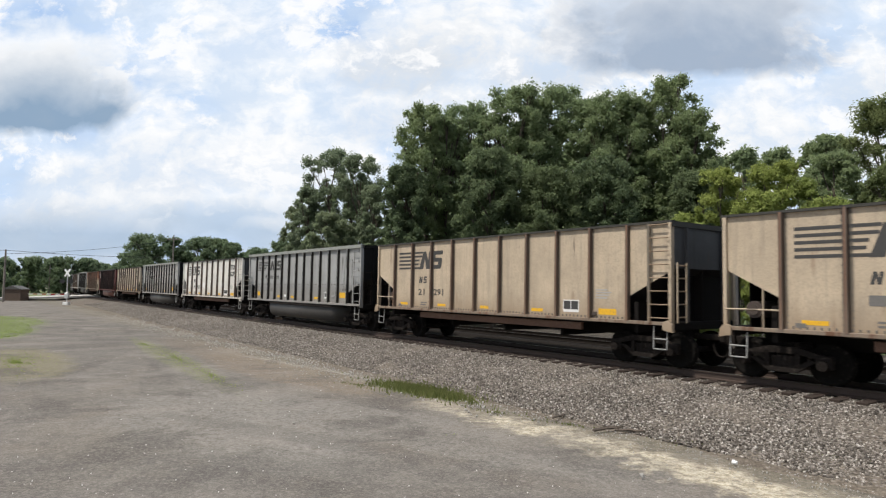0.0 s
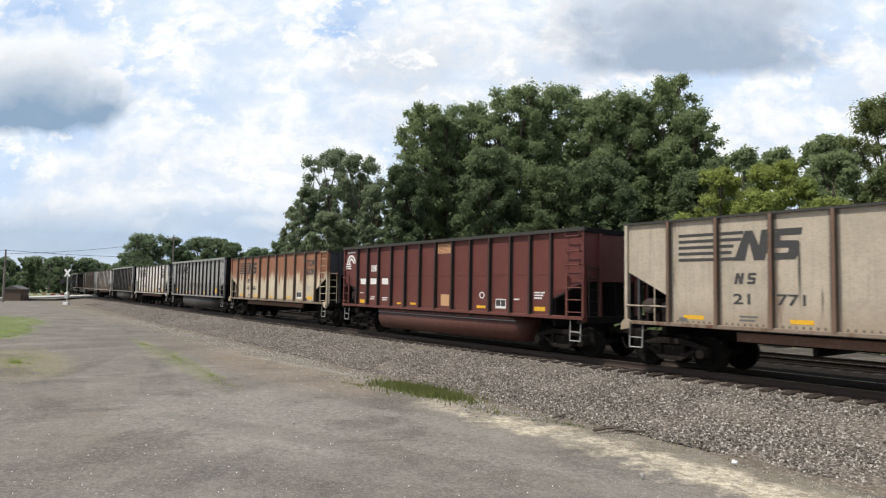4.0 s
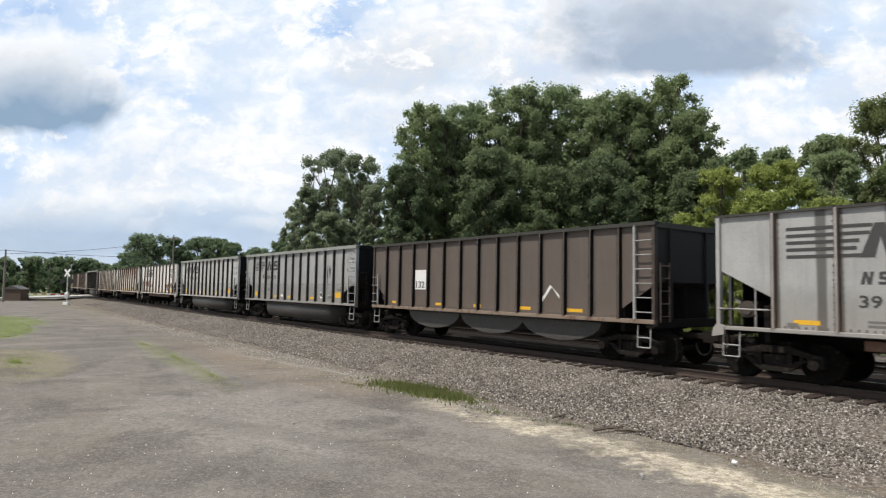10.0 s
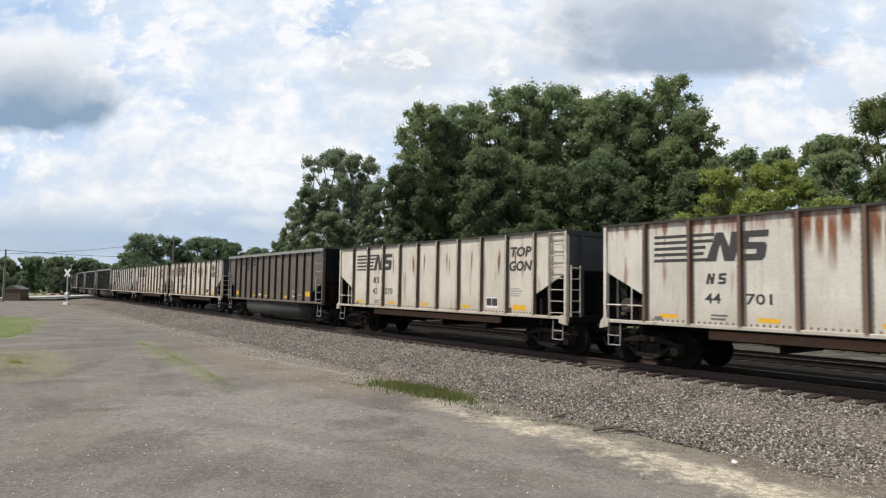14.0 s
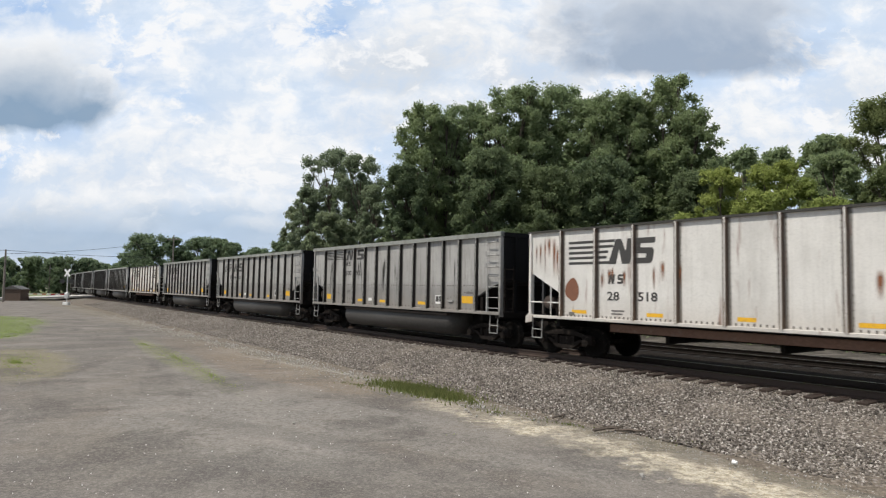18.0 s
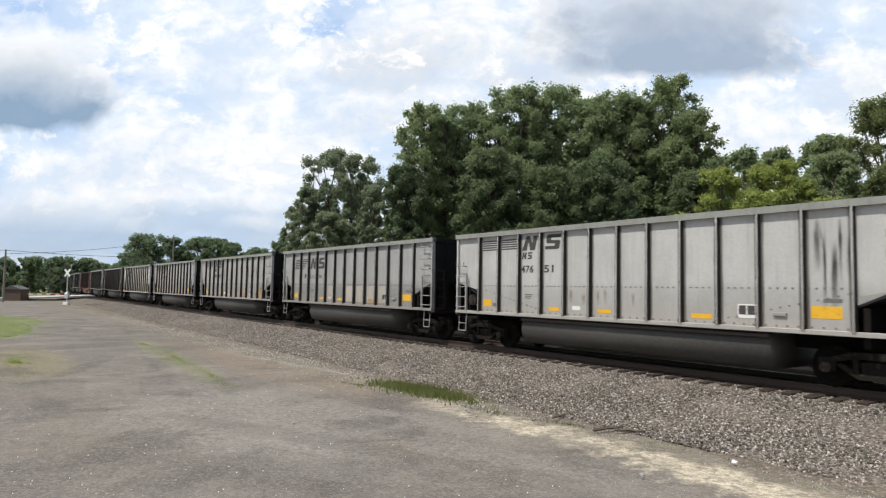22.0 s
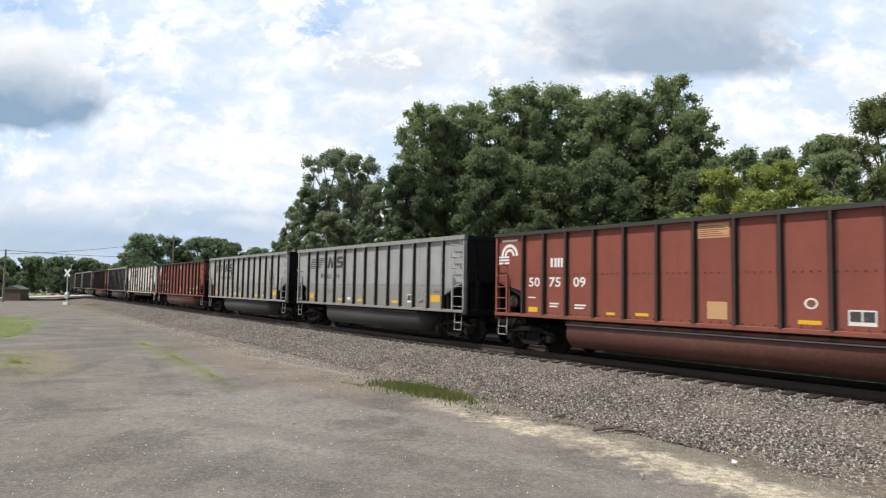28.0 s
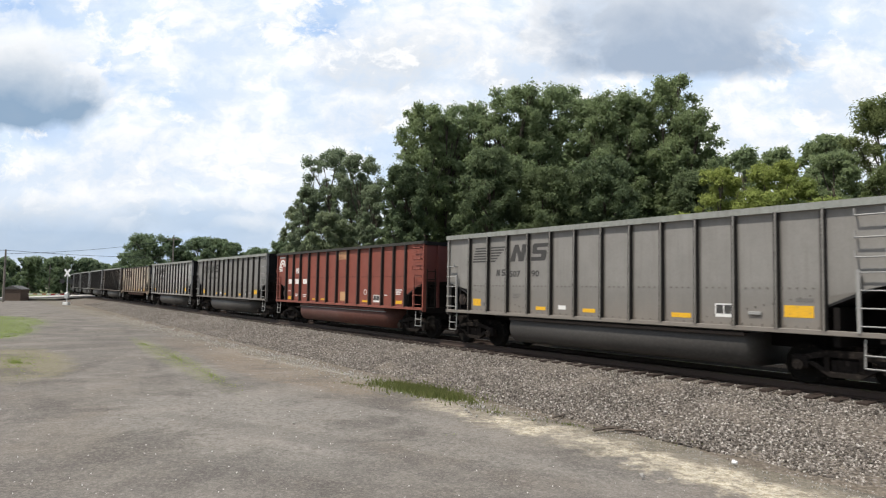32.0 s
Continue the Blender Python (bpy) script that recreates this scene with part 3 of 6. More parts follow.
# ---- sky backdrop: a far shell that drifts with the clouds ----
def sky_backdrop():
    m, g = material("drifting_cloud_sky")
    co = g.n("ShaderNodeTexCoord").outputs["Object"]
    sp = g.n("ShaderNodeSeparateXYZ", ins={0: co})
    u, v = g.math("DIVIDE", sp.outputs[0], sp.outputs[1]), g.math("DIVIDE", sp.outputs[2], sp.outputs[1])
    q = g.n("ShaderNodeCombineXYZ", ins={0: u, 1: v, 2: 0.37}).outputs[0]
    w1 = g.n("ShaderNodeTexNoise", ins={"Vector": q, "Scale": 7.0, "Detail": 5.0, "Roughness": 0.6}).outputs[1]
    wq = g.vec("ADD", q, g.vec("MULTIPLY", g.vec("SUBTRACT", w1, (0.5, 0.5, 0.5)), (0.11, 0.09, 0.0)))
    ws = g.n("ShaderNodeSeparateXYZ", ins={0: wq})
    ss = g.n("ShaderNodeSeparateXYZ", ins={0: g.vec("ADD", q, g.vec("MULTIPLY", g.vec("SUBTRACT", w1, (0.5, 0.5, 0.5)), (0.05, 0.035, 0.0)))})
    su, sv = ss.outputs[0], ss.outputs[1]
    wu, wv = ws.outputs[0], ws.outputs[1]

    def blob(cu, cv, ru, rv, soft=0.6):
        a = g.math("DIVIDE", g.math("SUBTRACT", wu, cu), ru)
        b = g.math("DIVIDE", g.math("SUBTRACT", wv, cv), rv)
        r = g.math("SQRT", g.math("ADD", g.math("MULTIPLY", a, a), g.math("MULTIPLY", b, b)))
        return g.ramp(r, 1.0 + soft * 0.5, 1.0 - soft)

    def most(rows, soft):
        f = None
        for r in rows:
            b = g.math("MULTIPLY", blob(*r[:4], soft), r[4])
            f = b if f is None else g.math("MAXIMUM", f, b)
        return f

    flat = g.vec("MULTIPLY", q, (1.0, 1.5, 1.0))
    bil = g.voro(g.vec("ADD", flat, g.vec("MULTIPLY", g.vec("SUBTRACT", w1, (0.5, 0.5, 0.5)), (0.22, 0.22, 0.0))), 11.0).outputs[0]
    bil2 = g.voro(g.vec("ADD", flat, g.vec("MULTIPLY", g.vec("SUBTRACT", w1, (0.5, 0.5, 0.5)), (0.12, 0.12, 0.0))), 27.0).outputs[0]
    puff = g.math("ADD", g.noise(flat, 6.5, 8.0, 0.62, 0.3), g.math("ADD", g.math("MULTIPLY", g.math("SUBTRACT", 0.42, bil), 0.22), g.math("MULTIPLY", g.math("SUBTRACT", 0.42, bil2), 0.10)))
    big = g.noise(g.vec("ADD", flat, (3.1, 1.7, 0.0)), 3.0, 5.0, 0.55)
    wisp = g.noise(g.vec("MULTIPLY", q, (1.3, 3.2, 1.0)), 9.0, 6.0, 0.6)
    c = g.mix(g.ramp(big, 0.40, 0.62), (0.58, 0.73, 0.95), (0.82, 0.89, 0.98))
    c = g.mix(g.math("MULTIPLY", most(BLUE, 0.9), g.ramp(puff, 0.66, 0.42)), c, (0.40, 0.57, 0.86))
    c = g.mix(g.math("MULTIPLY", g.ramp(puff, 0.44, 0.60), 0.8), c, (0.95, 0.965, 0.99))
    c = g.mix(g.math("MULTIPLY", g.ramp(wisp, 0.52, 0.30), 0.35), c, (0.56, 0.66, 0.79))
    curd = g.noise(g.vec("ADD", flat, g.vec("MULTIPLY", g.vec("SUBTRACT", w1, (0.5, 0.5, 0.5)), (0.10, 0.10, 0.0))), 15.0, 7.0, 0.62)
    lump = g.math("MULTIPLY", g.math("SUBTRACT", puff, 0.5), 1.5)
    for k, (cu, base, ru, rv, tone, force) in enumerate(CLOUDS):
        if k == len(CLOUDS) - 2:
            c = g.mix(g.math("MULTIPLY", g.ramp(curd, 0.52, 0.38), g.math("MULTIPLY", g.ramp(v, 0.04, 0.14), 0.55)), c, (0.58, 0.71, 0.89))
            c = g.mix(g.math("MULTIPLY", g.ramp(curd, 0.53, 0.62), g.math("MULTIPLY", g.ramp(v, 0.07, 0.18), 0.85)), c, (0.985, 0.985, 0.99))
        loose = 1.0 if k < len(CLOUDS) - 2 else 0.8
        a = g.math("DIVIDE", g.math("SUBTRACT", su, cu), ru)
        b = g.math("DIVIDE", g.math("SUBTRACT", sv, base), rv)
        b2 = g.math("MAXIMUM", b, g.math("MULTIPLY", b, -rv / 0.034))
        r = g.math("SQRT", g.math("ADD", g.math("MULTIPLY", a, a), g.math("MULTIPLY", b2, b2)))
        inside = g.ramp(g.math("SUBTRACT", r, g.math("MULTIPLY", lump, 0.75 * loose)), 1.16, 0.68)
        deep = g.ramp(g.math("SUBTRACT", g.math("ADD", b, g.math("MULTIPLY", r, 0.15)), g.math("MULTIPLY", lump, 0.45 * loose)), 0.95, 0.12)
        c = g.mix(g.math("MULTIPLY", inside, force), c, g.mix(deep, (0.975, 0.98, 0.985), tone))
    c = g.mix(g.math("MULTIPLY", g.ramp(v, 0.14, 0.02), 0.7), c, g.mix(wisp, (0.36, 0.47, 0.62), (0.58, 0.66, 0.77)))
    em = g.n("ShaderNodeEmission", ins={"Color": c, "Strength": 1.0})
    out = g.n("ShaderNodeOutputMaterial")
    g.t.links.new(em.outputs[0], out.inputs[0])
    R, nu, nv = 3000.0, 40, 20
    verts, faces = [], []
    for j in range(nv + 1):
        el = radians(-1.5 + 46.0 * j / nv)
        for i in range(nu + 1):
            az = radians(-52 + 104 * i / nu)
            verts.append((R * math.cos(el) * math.sin(az), R * math.cos(el) * math.cos(az), R * math.sin(el)))
    for j in range(nv):
        for i in range(nu):
            k = j * (nu + 1) + i
            faces.append((k, k + nu + 1, k + nu + 2, k + 1))
    ob = part("backdrop", from_arrays("backdrop", verts, faces), m)
    ob.location = (0, 0, EYE_Z)
    return tagged(ob, "bright broken cumulus clouds over pale blue summer sky", "sky", kind="structure")


# cloud by cloud: place, base height, half width, height, tone of its base, thickness
CLOUDS = ((-0.317, 0.315, 0.115, 0.086, (0.76, 0.84, 0.94), 0.7), (-0.592, 0.132, 0.115, 0.094, (0.70, 0.77, 0.86), 0.9), (-0.339, 0.176, 0.085, 0.10, (0.80, 0.85, 0.92), 0.9),
          (-0.470, 0.147, 0.110, 0.143, (0.78, 0.83, 0.90), 0.95), (-0.211, 0.151, 0.100, 0.134, (0.80, 0.85, 0.92), 0.95), (-0.130, 0.264, 0.062, 0.054, (0.80, 0.84, 0.90), 0.8),
          (0.002, 0.261, 0.095, 0.085, (0.66, 0.72, 0.80), 0.7), (-0.017, 0.369, 0.090, 0.110, (0.80, 0.83, 0.87), 0.95), (-0.079, 0.335, 0.105, 0.118, (0.63, 0.69, 0.77), 0.7),
          (0.14, 0.335, 0.13, 0.10, (0.72, 0.76, 0.82), 0.8), (0.656, 0.280, 0.080, 0.136, (0.74, 0.79, 0.86), 0.9), (0.650, 0.203, 0.075, 0.098, (0.82, 0.86, 0.91), 0.95), (0.474, 0.202, 0.112, 0.134, (0.85, 0.88, 0.92), 0.95),
          (-0.588, 0.073, 0.220, 0.079, (0.40, 0.52, 0.67), 0.85), (-0.345, 0.105, 0.135, 0.044, (0.47, 0.59, 0.74), 0.7), (-0.288, 0.084, 0.065, 0.025, (0.47, 0.59, 0.74), 0.7),
          (-0.655, 0.262, 0.138, 0.150, (0.26, 0.375, 0.52), 0.96), (0.385, 0.366, 0.215, 0.34, (0.37, 0.45, 0.57), 0.96))
BLUE = ((-0.169, 0.399, 0.061, 0.061, 1), (-0.669, 0.428, 0.096, 0.044, 0.9), (-0.495, 0.33, 0.052, 0.044, 0.7), (-0.276, 0.397, 0.052, 0.035, 0.5),
        (-0.588, 0.235, 0.061, 0.017, 0.6), (-0.389, 0.332, 0.087, 0.044, 0.4))
backdrop = sky_backdrop()


# ---- ground, ballast, track ----
def ground_sheet():
    ax = [-3200, -1800, -900, -500, -300, -200, -150, -120, -100, -85, -70, -60, -50, -42, -35, -30, -26] + [-22 + 0.75 * i for i in range(60)] + [24, 28, 34, 42, 55, 75, 110, 170, 300, 600, 1400, 3200]
    ay = [-3200, -1400, -500, -200, -80, -30, -10, 0, 4] + [6 + 0.75 * i for i in range(50)] + [45, 50, 56, 63, 72, 82, 95, 110, 130, 160, 210, 300, 450, 700, 1200, 3200]
    verts = []
    for y in ay:
        for x in ax:
            near = 1.0 if -24 < x < 24 and 4 < y < 45 else 0.0
            verts.append((x, y, near * (0.035 * noise.noise((x * 0.45, y * 0.45, 0)) + 0.02 * noise.noise((x * 1.3, y * 1.3, 3)) - 0.02)))
    n = len(ax)
    faces = [(j * n + i, j * n + i + 1, (j + 1) * n + i + 1, (j + 1) * n + i) for j in range(len(ay) - 1) for i in range(n - 1)]
    me = from_arrays("ground", verts, faces)
    me.polygons.foreach_set("use_smooth", [True] * len(faces))
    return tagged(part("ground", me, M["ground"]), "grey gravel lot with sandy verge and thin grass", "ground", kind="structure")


ground_sheet()
TIE_TOP = RAIL_Z - 0.185
CROWN = TIE_TOP - 0.03
S_ALL = [S0 + 20 * i for i in range(32)] + [-60 + 1.0 * i for i in range(200)] + [140 + 4 * i for i in range(30)] + [260 + 20 * i for i in range(30)]


def ballast_z(lat):
    return float(np.interp(abs(lat), (0, 1.1, 1.3, 1.5, 2.3, 4.4, 5.7, 6.2), (CROWN, CROWN, CROWN - 0.01, CROWN - 0.045, CROWN - 0.13, 0.13, 0.0, -0.08)))


def ballast_bed():
    prof = [(l, ballast_z(l)) for l in (6.2, 5.7, 5.0, 4.4, 3.6, 2.9, 2.3, 1.9, 1.5, 1.3, 1.1, 0, -1.1)] + [(-1.8, CROWN - 0.05), (-3.0, CROWN - 0.22), (-4.0, CROWN + 0.015), (-5.5, CROWN + 0.02), (-7.0, CROWN + 0.015), (-8.6, 0.15), (-9.8, -0.08)]
    verts, faces = sweep(S_ALL, prof)
    out = []
    for x, y, z in verts:
        d = 0.05 * noise.noise((x * 0.9, y * 0.9, 1)) if -40 < x < 40 and z > -0.05 else 0.0
        out.append((x, y, z + d * (1 if z < CROWN - 0.01 else 0.2)))
    me = from_arrays("ballast", out, faces)
    me.polygons.foreach_set("use_smooth", [True] * len(faces))
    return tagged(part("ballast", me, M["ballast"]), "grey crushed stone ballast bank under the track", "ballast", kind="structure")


ballast_bed()


def pebble_mesh(seed):
    """A crushed stone: eight flat facets, skewed and turned."""
    rnd = random.Random(seed)
    u = rnd.uniform
    co = np.array([(u(0.7, 1.2), u(-0.3, 0.3), u(-0.3, 0.3)), (-u(0.7, 1.2), u(-0.3, 0.3), u(-0.3, 0.3)), (u(-0.3, 0.3), u(0.6, 1.1), u(-0.3, 0.3)), (u(-0.3, 0.3), -u(0.6, 1.1), u(-0.3, 0.3)), (u(-0.4, 0.4), u(-0.4, 0.4), u(0.5, 0.85)), (u(-0.4, 0.4), u(-0.4, 0.4), -u(0.5, 0.85))])
    turn = np.array(Matrix.Rotation(u(0.2, 0.9), 3, Vector((u(-1, 1), u(-1, 1), 0.1)).normalized()))
    fa = np.array([(0, 2, 4), (2, 1, 4), (1, 3, 4), (3, 0, 4), (2, 0, 5), (1, 2, 5), (3, 1, 5), (0, 3, 5)])
    return co @ turn.T, fa


def scatter_stones(name, count, place, size, mat, label, seed):
    """Loose stones joined as one mass: place(rng, n) gives their spots."""
    rng = np.random.default_rng(seed)
    kinds = [pebble_mesh(k + seed) for k in range(12)]
    pts = place(rng, count)
    V, F, base = [], [], 0
    for k, (co, fa) in enumerate(kinds):
        p = pts[k::12]
        n = len(p)
        sc = rng.uniform(size[0], size[1], (n, 1, 1)) * rng.uniform(0.75, 1.25, (n, 1, 3))
        a = rng.uniform(0, math.tau, n)
        ca, sa = np.cos(a), np.sin(a)
        q = co[None] * sc
        rx = q[..., 0] * ca[:, None] - q[..., 1] * sa[:, None]
        ry = q[..., 0] * sa[:, None] + q[..., 1] * ca[:, None]
        q = np.stack([rx, ry, q[..., 2]], -1) + p[:, None, :]
        V.append(q.reshape(-1, 3))
        F.append((fa[None] + (np.arange(n) * len(co))[:, None, None] + base).reshape(-1, 3))
        base += n * len(co)
    V, F = np.concatenate(V), np.concatenate(F)
    me = bpy.data.meshes.new(name)
    me.vertices.add(len(V))
    me.vertices.foreach_set("co", V.ravel())
    me.loops.add(F.size)
    me.loops.foreach_set("vertex_index", F.ravel())
    me.polygons.add(len(F))
    me.polygons.foreach_set("loop_start", np.arange(0, F.size, 3))
    me.polygons.foreach_set("loop_total", np.full(len(F), 3))
    me.update(calc_edges=True)
    return tagged(part(name, me, mat), label, "stones", kind="stuff")


_px = np.array([0, 1.1, 1.3, 1.5, 2.3, 4.4, 5.7, 6.2])
_pz = np.array([CROWN, CROWN, CROWN - 0.01, CROWN - 0.045, CROWN - 0.13, 0.13, 0.0, -0.08])


def bank_spots(s_lo, s_hi, l_lo, l_hi):
    def place(rng, n):
        s = s_lo + (s_hi - s_lo) * rng.random(n) ** 1.35
        lat = l_lo + (l_hi - l_lo - 0.014 * (s - s_lo)) * rng.random(n)
        th = np.interp(s, _sg, _th)
        x = np.interp(s, _sg, _tx) - lat * np.sin(th)
        y = np.interp(s, _sg, _ty) - lat * np.cos(th)
        return np.stack([x, y, np.interp(lat, _px, _pz) + rng.uniform(-0.005, 0.02, n)], -1)
    return place


scatter_stones("ballast_stones", 118000, bank_spots(-20.5, 26, 1.44, 5.75), (0.019, 0.039), M["stone"], "loose grey crushed ballast stones along the bank", 5)
def toe_spots(rng, n):
    s = -20 + 50 * rng.random(n) ** 1.3
    lat = 5.1 + np.abs(rng.normal(size=n)) * 0.75
    th = np.interp(s, _sg, _th)
    return np.stack([np.interp(s, _sg, _tx) - lat * np.sin(th), np.interp(s, _sg, _ty) - lat * np.cos(th), np.maximum(np.interp(lat, _px, _pz), 0.0) - 0.01], -1)


scatter_stones("toe_stones", 5000, toe_spots, (0.008, 0.020), M["palestone"], "stray ballast stones spilled past the foot of the bank", 6)
scatter_stones("far_ballast_stones", 34000, bank_spots(22, 70, 1.4, 5.3), (0.024, 0.046), M["stone"], "loose grey crushed ballast stones along the bank", 7)


def crib_spots(rng, n):
    """Between the ties, in front of the near rail."""
    s = -24 + 0.495 * (rng.integers(0, 190, n) + 0.5 + rng.uniform(-0.25, 0.25, n))
    lat = 0.86 + 0.62 * rng.random(n)
    th = np.interp(s, _sg, _th)
    return np.stack([np.interp(s, _sg, _tx) - lat * np.sin(th), np.interp(s, _sg, _ty) - lat * np.cos(th), np.interp(lat, _px, _pz) + rng.uniform(-0.004, 0.016, n)], -1)


scatter_stones("crib_stones", 11000, crib_spots, (0.018, 0.034), M["stone"], "crushed stones packed between the tie ends", 10)
scatter_stones("stray_stones", 700, lambda rng, n: np.stack([rng.uniform(-16, 8, n), 8.5 + 20 * rng.random(n) ** 1.6, rng.uniform(-0.012, 0.002, n)], -1), (0.006, 0.015), M["chip"], "small stray stones strewn over the gravel lot", 8)


# ---- things: the track ----
def railway_track(c0, label, near):
    top = thing("railway_track", label, "railway track", kind="structure")
    for sgn in (1, -1):
        c = c0 + sgn * 0.7525
        z0 = TIE_TOP + 0.006
        prof = [(c - 0.075, z0), (c + 0.075, z0), (c + 0.075, z0 + 0.015), (c + 0.012, z0 + 0.04), (c + 0.012, RAIL_Z - 0.04), (c + 0.037, RAIL_Z - 0.03), (c + 0.037, RAIL_Z),
                (c - 0.037, RAIL_Z), (c - 0.037, RAIL_Z - 0.03), (c - 0.012, RAIL_Z - 0.04), (c - 0.012, z0 + 0.04), (c - 0.075, z0 + 0.015)]
        v, f = sweep(S_ALL, prof[::-1], True)
        me = from_arrays("rail", v, f)
        me.materials.append(M["rail"] if near else M["gear"])
        me.materials.append(M["railtop"])
        me.polygons.foreach_set("material_index", [1 if i % 12 == 4 else 0 for i in range(len(f))])
        part("rail", me, None, top)
    far = [-24 - 0.62 * i for i in range(1, 900)] + [120 + 0.62 * i for i in range(900)]
    if near:
        tie = bmesh.new()
        block(tie, -1.39, 1.39, -0.115, 0.115, -0.178, 0.0, 0.012)
        tie = mesh_of(tie, "tie")
        tie.materials.append(M["tie"])
        seat = bmesh.new()
        for c in (-0.7525, 0.7525):
            block(seat, c - 0.19, c + 0.19, -0.09, 0.09, 0.0, 0.012)
        seat = mesh_of(seat, "tie_plate")
        seat.materials.append(M["rail"])
        rnd = random.Random(4)
        for i in range(290):
            s = -24 + 0.495 * i
            p = on_track(s, c0 + rnd.uniform(-0.06, 0.06), TIE_TOP + rnd.uniform(-0.008, 0.008))
            ob = part("tie", tie, None, top)
            ob.matrix_basis = Matrix.Translation(p) @ Matrix.Rotation(math.pi / 2 - heading(s) + rnd.uniform(-0.02, 0.02), 4, "Z")
            if s < 6:
                part("tie_plate", seat, None, ob, loc=(0, 0, 0.001))
    else:
        far = [-60 + 0.55 * i for i in range(420)] + far[60::2]
    V, F = [], []
    for s in far:
        h = heading(s)
        a, b = Vector((math.sin(h), math.cos(h), 0)) * 1.3, Vector((-math.cos(h), math.sin(h), 0)) * 0.115
        p = on_track(s, c0, TIE_TOP - 0.006)
        k = len(V)
        for dz in (-0.17, 0):
            V += [tuple(p - a - b + Vector((0, 0, dz))), tuple(p + a - b + Vector((0, 0, dz))), tuple(p + a + b + Vector((0, 0, dz))), tuple(p - a + b + Vector((0, 0, dz)))]
        F += [(k + 4, k + 5, k + 6, k + 7), (k, k + 1, k + 5, k + 4), (k + 1, k + 2, k + 6, k + 5), (k + 2, k + 3, k + 7, k + 6), (k + 3, k, k + 4, k + 7)]
    tagged(part("tie_rows", from_arrays("tie_rows", V, F), M["tie"] if near else M["darktie"], top), kind="stuff")


railway_track(0.0, "railway track with rusty rails and weathered timber ties", True)
railway_track(-5.5, "second railway track behind the train, on dark cinders", False)


# ---- things: the coal cars ----
HW, SKIN = 1.60, 1.475     # half width over the ribs, and to the side sheets


_words = {}


def lettering(car, word, x, z, size, mat, shear=0.0, bold=0.0, width=None, name="lettering"):
    key = (word, size, mat.name, width)
    if key not in _words:
        me = GLYPHS[word].copy()
        co = np.empty(len(me.vertices) * 3)
        me.vertices.foreach_get("co", co)
        co = co.reshape(-1, 3)
        co[:, 0] -= co[:, 0].min()
        k = size / 1.0
        co[:, 0] *= width / co[:, 0].max() if width else k
        co[:, 2] *= k
        co[:, 1] *= k
        co[:, 0] += shear * co[:, 2]
        me.vertices.foreach_set("co", co.ravel())
        me.materials.append(mat)
        _words[key] = me
    return part(name, _words[key], None, car, loc=(x, -SKIN - 0.006, z))


def plate(car, name, x0, x1, z0, z1, mat, lean=0.0, y=SKIN, thick=0.005, label=""):
    bm = bmesh.new()
    prism(bm, [(x0, z0), (x1, z0), (x1 + lean, z1), (x0 + lean, z1)], -y - thick, -y - 0.001)
    return part(name, bm, mat, car, label)


def shape(car, name, polys, mat, label=""):
    bm = bmesh.new()
    for p in polys:
        prism(bm, p, -SKIN - 0.006, -SKIN - 0.001)
    return part(name, bm, mat, car, label)


def emblem_n(x, z, w, h):
    """A slanted block with two wedge notches."""
    k = 0.16 * w
    return [[(x, z), (x + 0.30 * w, z), (x + 0.30 * w + 0.7 * k, z + 0.60 * h), (x + 0.52 * w, z), (x + 0.80 * w, z), (x + w, z + h), (x + 0.72 * w, z + h), (x + 0.66 * w, z + 0.48 * h), (x + 0.50 * w, z + h), (x + 2 * k - 0.02, z + h)]]


def emblem_s(x, z, w, h):
    """A slanted block stepped on both sides."""
    t = 0.22 * h
    return [[(x, z), (x + 0.8 * w, z), (x + 0.9 * w, z + 0.12 * h), (x + 0.96 * w, z + 0.5 * h), (x + 0.88 * w, z + 0.6 * h), (x + 0.36 * w, z + 0.62 * h), (x + 0.38 * w, z + h - t), (x + w, z + h - t), (x + 1.03 * w, z + h), (x + 0.2 * w, z + h), (x + 0.1 * w, z + 0.9 * h), (x + 0.06 * w, z + 0.5 * h), (x + 0.14 * w, z + 0.4 * h), (x + 0.62 * w, z + 0.38 * h), (x + 0.6 * w, z + t), (x - 0.02 * w, z + t)]]


_cache = {}


def cached(key, make):
    if key not in _cache:
        _cache[key] = make()
    return _cache[key]


def bogie(car, x):
    def body():
        bm = bmesh.new()
        block(bm, -0.2, 0.2, -1.0, 1.0, 0.42, 0.70, 0.03)
        block(bm, -0.32, 0.32, -0.35, 0.35, 0.70, 0.86, 0.03)
        for a in (-0.89, 0.89):
            rod(bm, (a, -1.0, 0.457), (a, 1.0, 0.457), 0.075, 10)
        return mesh_of(bm, "bogie")

    def frame_side():
        bm = bmesh.new()
        y0, y1 = -0.09, 0.09
        prism(bm, [(-0.80, 0.56), (-0.34, 0.66), (0.34, 0.66), (0.80, 0.56), (0.86, 0.66), (0.36, 0.80), (-0.36, 0.80), (-0.86, 0.66)], y0, y1)
        prism(bm, [(-0.74, 0.52), (-0.30, 0.24), (0.30, 0.24), (0.74, 0.52), (0.60, 0.54), (0.26, 0.36), (-0.26, 0.36), (-0.60, 0.54)], y0, y1)
        for sg in (-1, 1):
            block(bm, sg * 0.34 - 0.05, sg * 0.34 + 0.05, y0, y1, 0.34, 0.70)
            block(bm, sg * 0.89 - 0.17, sg * 0.89 + 0.17, y0 - 0.03, y1, 0.37, 0.66, 0.03)
            rod(bm, (sg * 0.89, y0 - 0.10, 0.457), (sg * 0.89, y0, 0.457), 0.10, 12)
